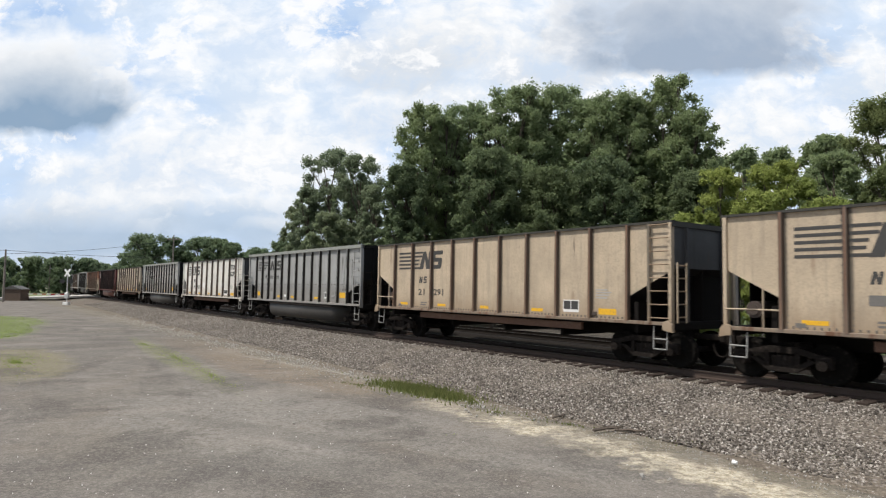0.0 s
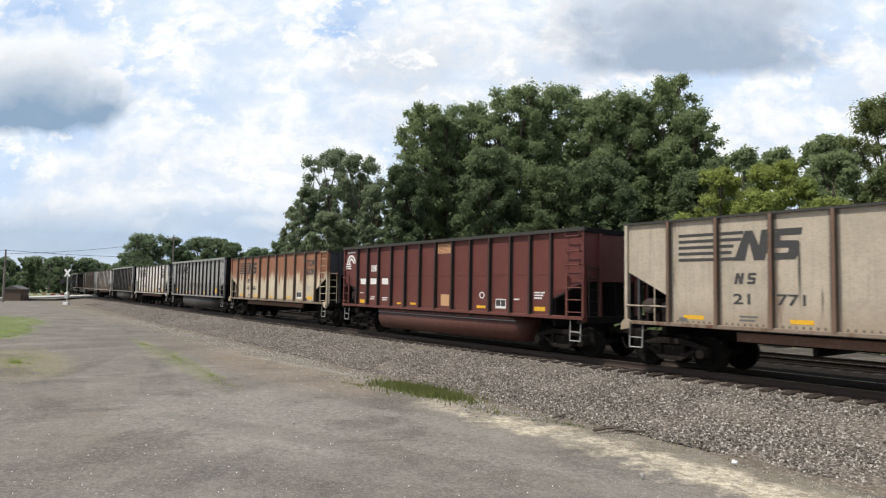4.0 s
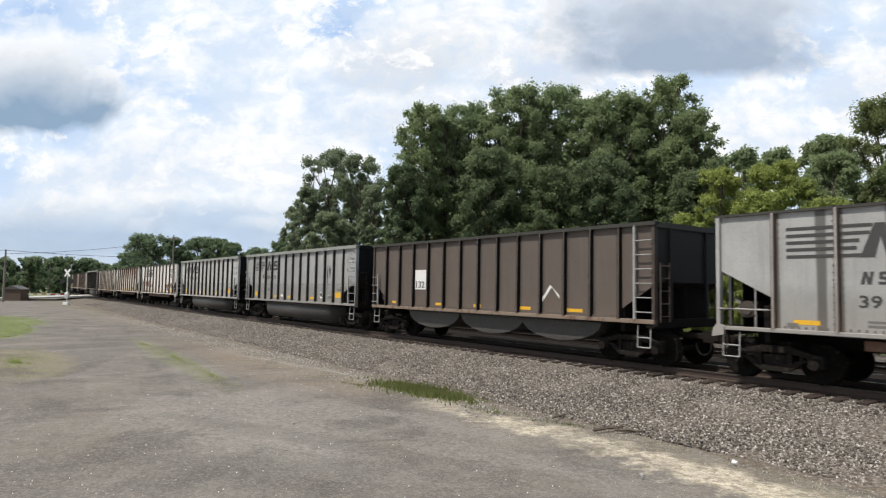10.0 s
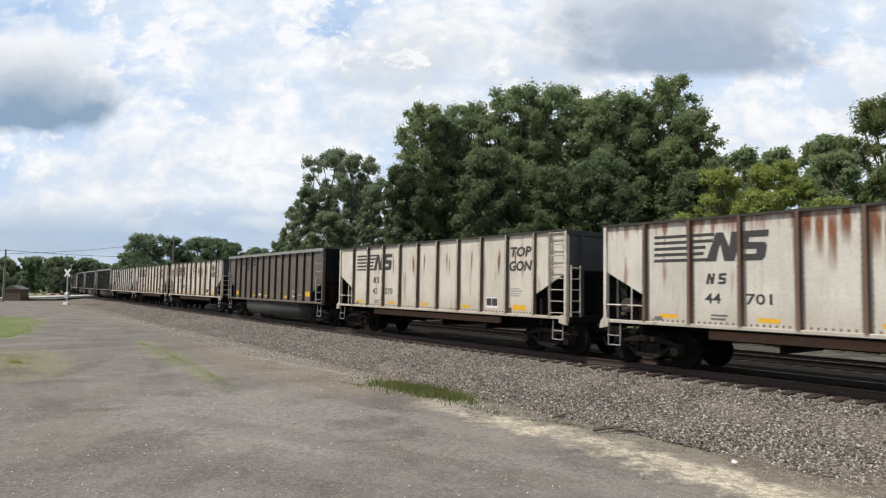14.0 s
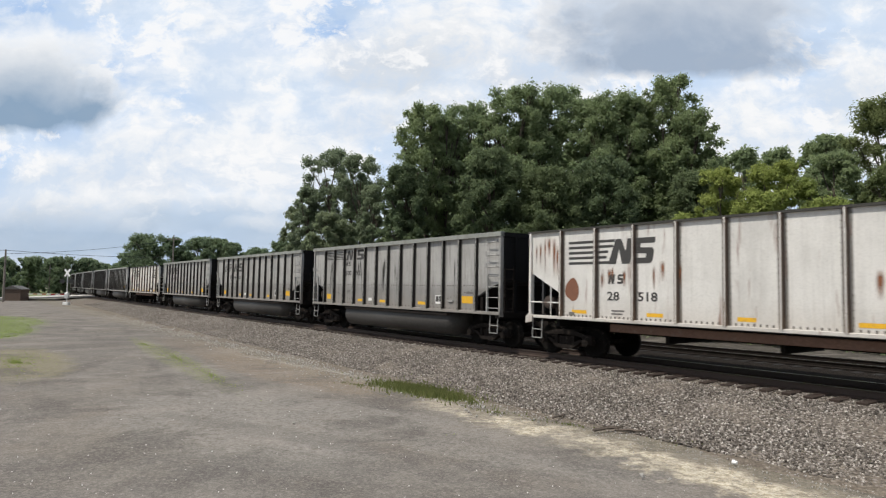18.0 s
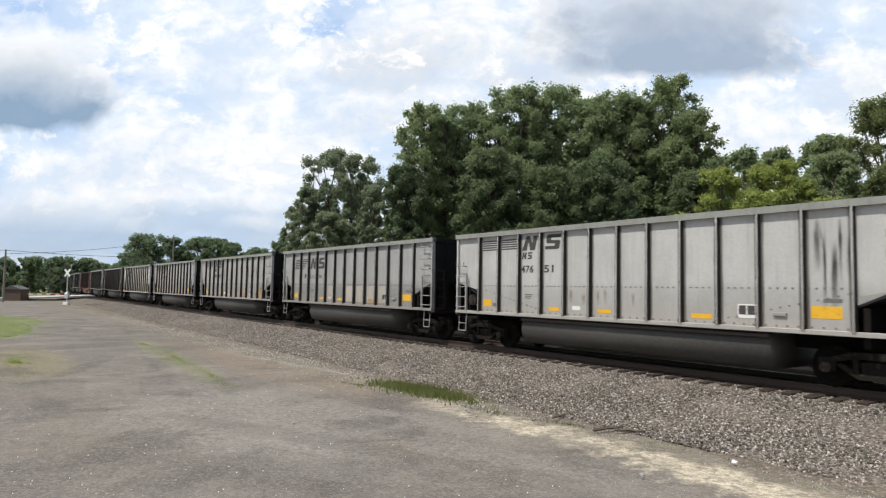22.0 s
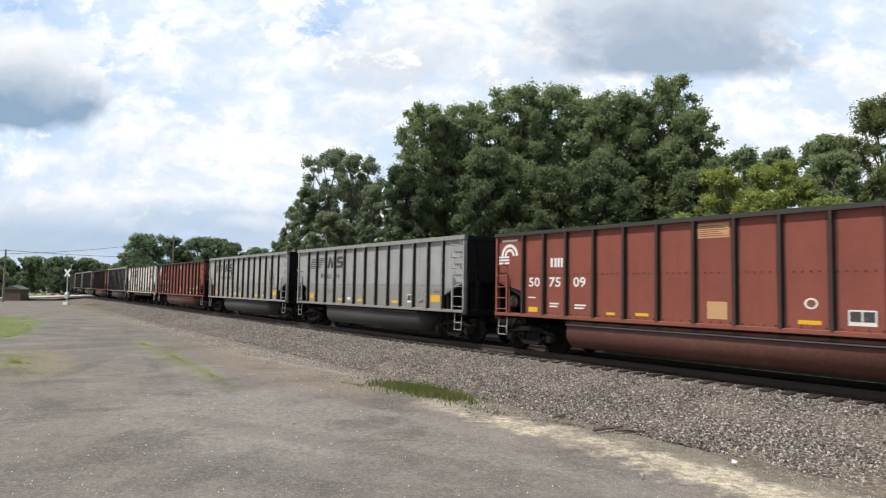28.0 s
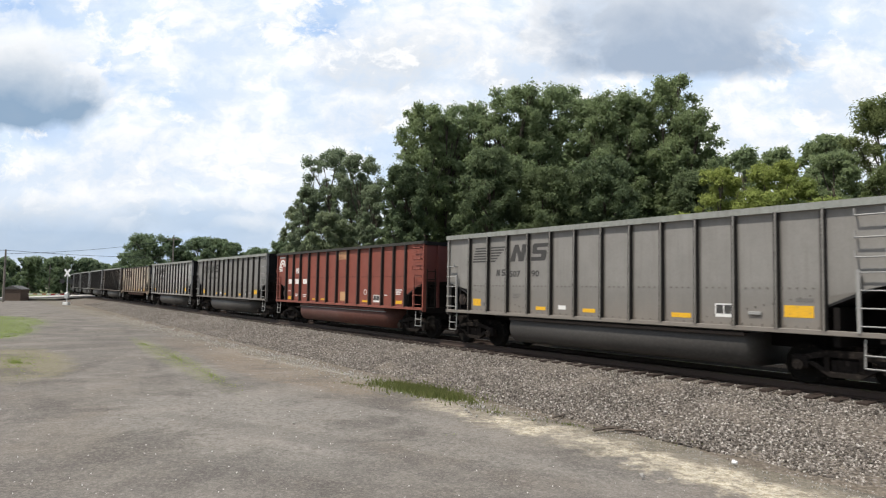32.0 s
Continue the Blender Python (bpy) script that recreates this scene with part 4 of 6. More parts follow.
        return mesh_of(bm, "side_frame")

    def springs():
        bm = bmesh.new()
        n = 17
        pts = [(-0.26 + 0.52 * k / n, 0.36) for k in range(n + 1)] + [(0.26 - 0.52 * k / n, 0.60) for k in range(n + 1)]
        front = [bm.verts.new((x, -0.058 * (0.45 + 0.55 * abs(math.sin(x * math.pi / 0.13))), z)) for x, z in pts]
        back = [bm.verts.new((x, 0.058, z)) for x, z in pts]
        m = len(pts)
        for k in range(n):
            bm.faces.new((front[k], front[k + 1], front[m - 2 - k], front[m - 1 - k]))
            bm.faces.new((back[k + 1], back[k], back[m - 1 - k], back[m - 2 - k]))
        for k in range(m):
            bm.faces.new((front[k], back[k], back[(k + 1) % m], front[(k + 1) % m]))
        bmesh.ops.recalc_face_normals(bm, faces=bm.faces[:])
        return mesh_of(bm, "spring_nest")

    def bearing_cap():
        bm = bmesh.new()
        lathe(bm, [(0.115, -0.20), (0.125, -0.16), (0.125, -0.12), (0.09, -0.11)], (0, 0, 0), 12)
        for k in range(3):
            a = k * math.tau / 3 + 0.5
            rod(bm, (0.06 * math.cos(a), -0.225, 0.06 * math.sin(a)), (0.06 * math.cos(a), -0.19, 0.06 * math.sin(a)), 0.018, 6)
        return mesh_of(bm, "bearing_cap")

    def brake_beam():
        bm = bmesh.new()
        for e in (-1, 1):
            prism(bm, [(e * 0.40, 0.30), (e * 0.46, 0.30), (e * 0.50, 0.60), (e * 0.43, 0.62)], -0.86, -0.70)
            rod(bm, (e * 0.36, -0.95, 0.33), (e * 0.36, 0.95, 0.33), 0.035, 6)
        rod(bm, (-0.36, -0.5, 0.31), (0.36, -0.5, 0.31), 0.025, 6)
        bmesh.ops.recalc_face_normals(bm, faces=bm.faces[:])
        return mesh_of(bm, "brake_beam")

    def wheel():
        bm = bmesh.new()
        lathe(bm, [(0.10, -0.09), (0.14, -0.085), (0.17, -0.03), (0.36, -0.05), (0.385, -0.07), (0.455, -0.07), (0.460, 0.04), (0.490, 0.055), (0.485, 0.075), (0.38, 0.075), (0.36, 0.03), (0.16, 0.05), (0.10, 0.09)], (0, 0, 0), 24)
        return mesh_of(bm, "wheel", True)

    top = part("bogie", cached("bogie", body), M["gear"], car, loc=(x, 0, 0))
    for sg in (-1, 1):
        f = part("side_frame", cached("side_frame", frame_side), M["gear"], top, loc=(0, sg * 1.06, 0))
        if sg > 0:
            f.rotation_euler = (0, 0, math.pi)
        part("spring_nest", cached("springs", springs), M["gear"], top, loc=(0, sg * 1.06, 0))
        if sg < 0:
            for a in (-0.89, 0.89):
                part("bearing_cap", cached("cap", bearing_cap), M["gear"], top, loc=(a, -1.06, 0.457))
            part("brake_beam", cached("beam", brake_beam), M["dust"], top)
        for a in (-0.89, 0.89):
            w = part("wheel", cached("wheel", wheel), M["tread"], top, loc=(a, sg * 0.755, 0.457))
            if sg > 0:
                w.rotation_euler = (0, 0, math.pi)
    return top


def coupler(car, x, sg):
    def make():
        bm = bmesh.new()
        block(bm, -0.9, 0.62, -0.08, 0.08, 0.74, 0.90, 0.02)
        prism(bm, [(0.55, 0.68), (0.86, 0.66), (0.86, 0.98), (0.55, 0.96)], -0.14, 0.14)
        block(bm, 0.78, 0.94, 0.04, 0.2, 0.70, 0.94, 0.03)
        for k in range(6):
            a, b = k / 6 * math.pi, (k + 1) / 6 * math.pi
            rod(bm, (0.45 + 0.45 * (1 - math.cos(a)) / 2, -0.3, 0.66 - 0.32 * math.sin(a)), (0.45 + 0.45 * (1 - math.cos(b)) / 2, -0.3, 0.66 - 0.32 * math.sin(b)), 0.022, 5)
        return mesh_of(bm, "coupler")
    ob = part("coupler", cached("coupler", make), M["gear"], car, loc=(x, 0, 0))
    if sg < 0:
        ob.rotation_euler = (0, 0, math.pi)


def side_ladder(car, x_in, x_out, z0, z1, rungs, mat, y=-HW + 0.02, name="ladder"):
    bm = bmesh.new()
    block(bm, x_in - 0.035, x_in + 0.035, y - 0.03, y + 0.03, z0, z1)
    lad = part(name, bm, mat, car)
    rung = bmesh.new()
    rod(rung, (x_in, 0, 0), (x_out, 0, 0), 0.018, 6)
    me = mesh_of(rung, "rung")
    me.materials.append(mat)
    for z in rungs:
        part("rung", me, None, lad, loc=(0, y - 0.02, z))


def grab_iron(car, x0, x1, z, mat):
    bm = bmesh.new()
    for a in (x0, x1):
        rod(bm, (a, -SKIN, z), (a, -HW - 0.02, z), 0.02, 5)
    rod(bm, (x0, -HW - 0.02, z), (x1, -HW - 0.02, z), 0.02, 6)
    rod(bm, (x0, -HW - 0.02, z), (x0, -HW - 0.02, z + 0.14), 0.016, 5)
    rod(bm, (x1, -HW - 0.02, z), (x1, -HW - 0.02, z + 0.14), 0.016, 5)
    part("grab_iron", bm, mat, car)


def stirrup(car, x, mat, sg=-1, drop=0.52):
    bm = bmesh.new()
    for a in (-0.2, 0.2):
        rod(bm, (x + a, sg * 1.5, 1.1), (x + a, sg * 1.53, drop), 0.018, 5)
    for z in (drop, drop + 0.26):
        rod(bm, (x - 0.2, sg * 1.53, z), (x + 0.2, sg * 1.53, z), 0.018, 5)
    part("stirrup_step", bm, mat, car)


def gondola(name, label, paint_mat, ribs, L, top_z, chord_h, chord_mat, rib_mat, cut, sill, end_mat, post_mat, group):
    """The body that all the cars share: ribbed sides, end cuts, ends, sills and running gear. cut: heights of the sheet's edge at the end and at the first rib."""
    car = thing(name, label, "rail car", group)
    x0 = -L / 2
    xr = [x0 + r for r in ribs]
    edge_mat, post_mat = EDGE[paint_mat.name], EDGE.get(post_mat.name, post_mat)
    rib_mat, chord_mat, end_mat = EDGE.get(rib_mat.name, rib_mat), EDGE.get(chord_mat.name, chord_mat), EDGE.get(end_mat.name, end_mat)
    zb, zt = sill[1] - 0.02, top_z - chord_h + 0.02
    ys = (-1, 1)

    def put(nm, bm, mat, label="", loc=None):
        return part(nm, bm, mat, car, label, loc)

    rivet_z = 2.46 if paint_mat in (M["red"], M["maroon"]) else 2.095

    def side_panel(w):
        mid = bmesh.new()
        block(mid, 0, w, -SKIN, -SKIN + 0.02, zb, zt)
        if name == "bathtub_gondola":
            for k in range(6):
                a = w * (k + 0.5) / 6
                block(mid, a - 0.019, a + 0.019, -SKIN - 0.014, -SKIN, rivet_z, rivet_z + 0.038)
            for k in range(4):
                a = w * (k + 0.6) / 4.2
                block(mid, a - 0.019, a + 0.019, -SKIN - 0.014, -SKIN, 1.265, 1.303)
        else:
            for k in range(16):
                zz = zb + 0.15 + k * 0.155
                for a in (0.1, w - 0.1):
                    block(mid, a - 0.013, a + 0.013, -SKIN - 0.012, -SKIN, zz, zz + 0.026)
            for k in range(9):
                a = w * (k + 0.5) / 9
                block(mid, a - 0.018, a + 0.018, -SKIN - 0.02, -SKIN, zb + 0.03, zb + 0.09)
        mid = mesh_of(mid, "side_panel")
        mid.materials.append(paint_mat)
        mid.materials.append(M["rivet"] if rivet_z < 2.4 else M["ribred"])
        mid.polygons.foreach_set("material_index", [0 if i < 6 else 1 for i in range(len(mid.polygons))])
        return mid

    panels = {}
    # a hat-shaped rib: grimy flanks and edges with shade in their colour, painted face
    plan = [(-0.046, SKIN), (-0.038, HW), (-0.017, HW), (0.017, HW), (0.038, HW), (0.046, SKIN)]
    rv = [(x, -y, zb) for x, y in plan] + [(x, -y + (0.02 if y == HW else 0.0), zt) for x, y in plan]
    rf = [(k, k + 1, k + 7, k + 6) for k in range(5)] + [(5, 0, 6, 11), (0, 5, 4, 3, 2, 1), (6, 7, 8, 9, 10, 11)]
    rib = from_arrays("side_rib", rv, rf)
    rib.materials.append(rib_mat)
    rib.materials.append(M["flank"] if name == "bathtub_gondola" else M["ribdirt"] if name == "ribbed_gondola" else M["nearblack"])
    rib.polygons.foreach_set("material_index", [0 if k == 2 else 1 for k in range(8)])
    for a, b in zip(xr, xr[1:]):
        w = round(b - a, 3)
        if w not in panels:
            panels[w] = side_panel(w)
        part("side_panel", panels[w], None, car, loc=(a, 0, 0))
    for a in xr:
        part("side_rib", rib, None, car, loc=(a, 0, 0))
    bm = bmesh.new()
    block(bm, xr[0], xr[-1], SKIN - 0.02, SKIN, zb, zt)
    for a in xr:
        block(bm, a - 0.042, a + 0.042, SKIN - 0.004, HW, zb, zt)
    put("back_wall", bm, edge_mat)
    for sg in ys:
        for e, r in ((-1, xr[0]), (1, xr[-1])):
            bm = bmesh.new()
            xe = e * L / 2
            prism(bm, [(xe, cut[0]), (r, cut[1]), (r, zt), (xe, zt)], sg * SKIN, sg * (SKIN - 0.02))
            put("end_panel", bm, edge_mat)
            bm = bmesh.new()
            block(bm, min(xe, xe - e * 0.09), max(xe, xe - e * 0.09), sg * SKIN - 0.07, sg * SKIN + 0.07, sill[0], top_z - chord_h)
            put("corner_post", bm, post_mat)
        bm = bmesh.new()
        yo = 1.545 if name == "ribbed_gondola" else 1.58
        block(bm, -L / 2 - 0.04, L / 2 + 0.04, min(sg * yo, sg * 1.40), max(sg * yo, sg * 1.40), top_z - chord_h, top_z)
        put("top_chord", bm, chord_mat)
        bm = bmesh.new()
        block(bm, -L / 2, L / 2, sg * 1.52 - 0.06, sg * 1.52 + 0.06, sill[0] + (0.06 if name == "ribbed_gondola" else 0.055), sill[1], 0.01)
        put("side_sill", bm, EDGE[M["silldirt"].name] if name == "coal_hopper" or paint_mat in (M["cream"], M["orange"], M["tan"]) else post_mat)
    for e in (-1, 1):
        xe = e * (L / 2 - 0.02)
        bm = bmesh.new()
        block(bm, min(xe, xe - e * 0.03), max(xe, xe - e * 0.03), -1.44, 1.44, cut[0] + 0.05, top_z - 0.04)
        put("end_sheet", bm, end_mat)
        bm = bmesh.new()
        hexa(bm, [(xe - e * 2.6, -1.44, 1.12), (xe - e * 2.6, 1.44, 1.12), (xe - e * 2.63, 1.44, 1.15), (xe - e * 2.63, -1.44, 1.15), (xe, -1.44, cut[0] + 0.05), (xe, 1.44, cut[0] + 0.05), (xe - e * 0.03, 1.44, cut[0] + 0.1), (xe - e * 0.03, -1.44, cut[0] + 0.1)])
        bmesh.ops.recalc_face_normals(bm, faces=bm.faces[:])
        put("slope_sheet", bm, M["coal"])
        # near-black plates added to close the end recess and hold its shade
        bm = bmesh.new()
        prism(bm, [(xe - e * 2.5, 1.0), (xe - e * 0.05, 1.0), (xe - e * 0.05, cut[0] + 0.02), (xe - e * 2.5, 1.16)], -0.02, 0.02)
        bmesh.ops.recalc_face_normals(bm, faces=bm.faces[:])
        put("center_web", bm, M["nearblack"])
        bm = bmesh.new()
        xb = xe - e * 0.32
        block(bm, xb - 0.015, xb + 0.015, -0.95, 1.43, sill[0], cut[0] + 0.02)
        put("end_bulkhead", bm, M["nearblack"])
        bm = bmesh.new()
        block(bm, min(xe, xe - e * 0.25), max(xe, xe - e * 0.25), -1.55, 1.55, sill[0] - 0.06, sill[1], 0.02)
        put("end_sill", bm, M["nearblack"])
        bm = bmesh.new()
        block(bm, min(xe, xe + e * 0.06), max(xe, xe + e * 0.06), -1.5, 1.5, top_z - 0.16, top_z - 0.02)
        put("end_chord", bm, M["endblack"] if name == "bathtub_gondola" else chord_mat)
        for y in (-0.85, 0.85):
            bm = bmesh.new()
            block(bm, min(xe, xe + e * 0.07), max(xe, xe + e * 0.07), y - 0.05, y + 0.05, sill[1], top_z - 0.16)
            put("end_post", bm, end_mat)
        coupler(car, e * (L / 2 - 0.05), e)
        # near-black plate added to block the view through the shaded end
        bm = bmesh.new()
        prism(bm, [(e * 6.1 - 0.06, 0.9), (e * 6.1 + 0.06, 0.9), (e * 6.1 + 0.06, 1.72), (e * 6.1 - 0.06, 1.72)], -1.43, 1.43)
        put("body_bolster", bm, M["nearblack"])
        bogie(car, e * 6.1)
        stirrup(car, e * (L / 2 - 0.35), M["bright"])
    bm = bmesh.new()
    block(bm, -L / 2 + 2.6, L / 2 - 2.6, -1.44, 1.44, 1.10, 1.13)
    put("floor_sheet", bm, M["coal"])
    bm = bmesh.new()
    block(bm, -L / 2 + 0.3, L / 2 - 0.3, -0.2, 0.2, 0.74, 1.08)
    put("center_sill", bm, M["nearblack"])
    # brake reservoir and valve under the trailing slope
    bm = bmesh.new()
    rod(bm, (-L / 2 + 0.62, -1.3, 1.62), (-L / 2 + 0.62, -0.55, 1.62), 0.2, 14)
    rod(bm, (-L / 2 + 0.62, -1.34, 1.62), (-L / 2 + 0.62, -1.3, 1.62), 0.13, 10)
    rod(bm, (-L / 2 + 0.62, -0.9, 1.1), (-L / 2 + 0.62, -0.9, 1.5), 0.05, 6)
    rod(bm, (-L / 2 + 0.62, -0.9, 1.8), (-L / 2 + 1.3, -0.9, 1.25), 0.025, 5)
    put("brake_reservoir", bm, M["dust"])
    # end ladder on the leading end
    lm = M["gear"] if name == "bathtub_gondola" else post_mat
    bm = bmesh.new()
    rod(bm, (0, 0, 1.2), (0, 0, 2.75), 0.022, 5)
    stile = mesh_of(bm, "stile")
    stile.materials.append(lm)
    lad = part("end_ladder", stile, None, car, loc=(L / 2 + 0.12, -1.45, 0))
    part("stile", stile, None, lad, loc=(0, 0.4, 0))
    bm = bmesh.new()
    rod(bm, (0, 0, 0), (0, 0.4, 0), 0.018, 5)
    rung = mesh_of(bm, "rung")
    rung.materials.append(lm)
    for k in range(5):
        part("rung", rung, None, lad, loc=(0, 0, 1.35 + 0.33 * k))
    return car


def stencil_box(car, x, z, w=0.42, h=0.30):
    plate(car, "stencil_frame", x, x + w, z, z + h, M["whitemark"])
    for i in range(2):
        bm = bmesh.new()
        a = x + 0.03 + i * (w - 0.03) / 2
        block(bm, a, a + (w - 0.09) / 2, -SKIN - 0.009, -SKIN - 0.004, z + 0.08, z + h - 0.03)
        part("stencil_field", bm, M["mark"], car)


def small_print(car, x, z, w, rows, mat, h=0.045):
    bm = bmesh.new()
    for r in range(rows):
        block(bm, x, x + w * (0.75 + 0.25 * ((r * 7) % 3) / 2), -SKIN - 0.006, -SKIN - 0.001, z + r * h * 1.9, z + r * h * 1.9 + h)
    part("small_print", bm, mat, car)


def bathtub(paint_key, name_label, style, group="coal cars in the train", tub=None):
    red = style == "wheel"
    L = 14.76 if red else 14.40
    ribs = [1.32, 2.24] + [3.16 + 1.055 * k for k in range(9)] + [12.52, 13.44] if red else [1.29 + 0.985 * k for k in range(13)]
    p = M[paint_key]
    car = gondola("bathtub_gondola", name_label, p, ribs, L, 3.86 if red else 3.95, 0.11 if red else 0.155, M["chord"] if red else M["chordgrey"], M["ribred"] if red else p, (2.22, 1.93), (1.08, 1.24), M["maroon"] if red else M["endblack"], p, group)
    x0 = -L / 2
    # the tub that hangs between the bogies
    bm = bmesh.new()
    half = [(1.0 + 0.42 * math.cos(a), 0.75 + 0.48 * math.sin(a)) for a in [radians(44 - 134 * k / 9) for k in range(10)]]
    prof = [(-y, z) for y, z in half] + half[::-1]
    A = [bm.verts.new((-4.3 if red else -3.9, y, z)) for y, z in prof]
    B = [bm.verts.new((4.35 if red else 4.12, y, z)) for y, z in prof]
    for k in range(len(prof) - 1):
        bm.faces.new((A[k], B[k], B[k + 1], A[k + 1]))
    bm.faces.new(A[::-1])
    bm.faces.new(B)
    bmesh.ops.recalc_face_normals(bm, faces=bm.faces[:])
    part("tub", bm, M["maroontub"] if red else M["tub"], car, "rounded steel tub below the sill", smooth=True)
    bm = bmesh.new()
    block(bm, -4.3 if red else -3.9, 4.35 if red else 4.12, -1.46, -1.30, 1.0, 1.08, 0.01)
    part("tub_flange", bm, M["dust"] if not red else M["maroon"], car)
    if red:
        # pale strip that puts the flange's sunlit line into the colour
        bm = bmesh.new()
        block(bm, -4.3 if red else -3.9, 4.35 if red else 4.12, -1.44, -1.36, 0.955, 0.985)
        part("tub_rail", bm, M["bright"], car)
    # ladders and grab irons
    lm = M["bright"] if not red else p
    side_ladder(car, L / 2 - 0.62, L / 2 - 0.05, 1.22, 2.5, (1.36, 1.72, 2.08, 2.44), lm)
    side_ladder(car, x0 + 0.62, x0 + 0.05, 1.22, 2.5, (1.36, 1.72, 2.08, 2.44), lm)
    for z in (2.75, 3.15, 3.6):
        grab_iron(car, L / 2 - 0.66, L / 2 - 0.1, z, lm)
    grab_iron(car, x0 + 0.1, x0 + 0.5, 2.8, lm)
    # paint marks
    mk = M["whitemark"] if red else M["mark"]
    if style in ("horse", "high"):
        zi = 2.45 if style == "horse" else 2.98
        xi = 2.66 if style == "horse" else 3.36
        shape(car, "initial", emblem_n(x0 + xi, zi, 0.22, 0.22), mk)
        shape(car, "initial", emblem_s(x0 + xi + 0.27, zi, 0.19, 0.22), mk)
    if style == "horse":
        for k in range(6):
            z = 2.93 + k * 0.092
            plate(car, "stripe", x0 + 1.42 + 0.03 * k, x0 + 2.2, z, z + 0.05, mk)
            plate(car, "stripe", x0 + 2.34, x0 + 2.60 + 0.105 * k, z, z + 0.05, mk, 0.03)
        shape(car, "emblem", emblem_n(x0 + 3.34, 2.92, 0.82, 0.55), mk)
        shape(car, "emblem", emblem_s(x0 + 4.34, 2.92, 0.72, 0.55), mk)
    elif style == "high":
        for k in range(5):
            z = 3.32 + k * 0.075
            plate(car, "stripe", x0 + 1.4, x0 + 2.2, z, z + 0.042, mk)
            plate(car, "stripe", x0 + 2.36, x0 + 3.1, z, z + 0.042, mk)
        shape(car, "emblem", emblem_n(x0 + 3.36, 3.26, 0.72, 0.46), mk)
        shape(car, "emblem", emblem_s(x0 + 4.40, 3.26, 0.66, 0.46), mk)
    elif style == "long":
        for k in range(6):
            z = 2.86 + k * 0.1
            plate(car, "stripe", x0 + 0.9, x0 + 2.3 + 0.04 * k, z, z + 0.055, mk)
        shape(car, "emblem", emblem_n(x0 + 2.35, 2.84, 0.95, 0.6), mk)
        shape(car, "emblem", emblem_s(x0 + 3.30, 2.84, 0.85, 0.6), mk)
    elif style == "wheel":
        ring = []
        for r0, r1 in ((0.30, 0.40), (0.15, 0.24)):
            o = [(x0 + 0.62 + r1 * math.cos(a), 3.10 + r1 * math.sin(a)) for a in [math.pi * 0.0 + math.pi * 1.0 * k / 10 for k in range(11)]]
            i = [(x0 + 0.62 + r0 * math.cos(a), 3.10 + r0 * math.sin(a)) for a in [math.pi * 1.0 * k / 10 for k in range(11)]]
            for k in range(10):
                ring.append([o[k], o[k + 1], i[k + 1], i[k]])
        for k in range(3):
            ring.append([(x0 + 0.10, 2.84 + 0.1 * k), (x0 + 0.60, 2.84 + 0.1 * k), (x0 + 0.60, 2.90 + 0.1 * k), (x0 + 0.10, 2.90 + 0.1 * k)])
        shape(car, "emblem", ring, mk, "white wheel-shaped emblem")
        plate(car, "name_bar", x0 + 0.25, x0 + 1.0, 3.57, 3.64, mk)
        shape(car, "initial_bar", [[(x0 + 2.48 + d, 2.70), (x0 + 2.57 + d, 2.70), (x0 + 2.57 + d, 2.98), (x0 + 2.48 + d, 2.98)] for d in (0.0, 0.16, 0.29, 0.42)], mk)
        sheet = plate(car, "notice_sheet", x0 + 7.47, x0 + 8.28, 3.32, 3.68, M["notice"])
        for k in range(6):
            bm = bmesh.new()
            block(bm, x0 + 7.52, x0 + 8.23 - 0.1 * (k % 3), -SKIN - 0.008, -SKIN - 0.004, 3.36 + 0.05 * k, 3.378 + 0.05 * k)
            part("small_print", bm, M["red"], sheet)
        plate(car, "notice_sheet", x0 + 7.69, x0 + 8.21, 1.36, 1.78, M["notice"])
        small_print(car, x0 + 2.45, 1.48, 0.42, 2, mk)
        small_print(car, x0 + 3.45, 1.46, 0.5, 2, mk)
        small_print(car, x0 + 1.5, 1.74, 0.45, 1, mk, 0.035)
        small_print(car, x0 + 12.66, 1.72, 0.46, 3, mk)
        small_print(car, x0 + 11.72, 1.66, 0.36, 1, mk)
        o = [(x0 + 10.1 + 0.14 * math.cos(k * math.tau / 14), 1.79 + 0.12 * math.sin(k * math.tau / 14)) for k in range(14)]
        i = [(x0 + 10.1 + 0.10 * math.cos(k * math.tau / 14), 1.79 + 0.085 * math.sin(k * math.tau / 14)) for k in range(14)]
        shape(car, "ring_mark", [[o[k], o[(k + 1) % 14], i[(k + 1) % 14], i[k]] for k in range(14)], mk)
    marks = ((1.52, 0.40, 1.30, 0.16), (4.62, 0.3, 1.33, 0.07), (5.6, 0.42, 1.34, 0.08), (9.82, 0.48, 1.34, 0.09), (12.66, 0.48, 1.34, 0.13))
    for a, w, z, h in marks if red else ((1.45, 0.42, 1.42, 0.24), (4.56, 0.42, 1.37, 0.11), (6.48, 0.46, 1.37, 0.11), (9.42, 0.55, 1.36, 0.12), (12.25, 0.62, 1.48, 0.26)):
        plate(car, "reflector", x0 + a, x0 + a + w, z, z + h, M["yellow"], label="yellow reflective mark")
    stencil_box(car, x0 + (10.82 if red else 10.62), 1.36 if red else 1.42, 0.52 if red else 0.44, 0.32)
    bm = bmesh.new()
    for e in (-1, 1):
        for k in range(15):
            a, z = e * (L / 2 - 1.4 - 0.2 * k), 2.0 - 0.045 * k
            block(bm, a - 0.017, a + 0.017, -SKIN - 0.014, -SKIN - 0.001, z - 0.017, z + 0.017)
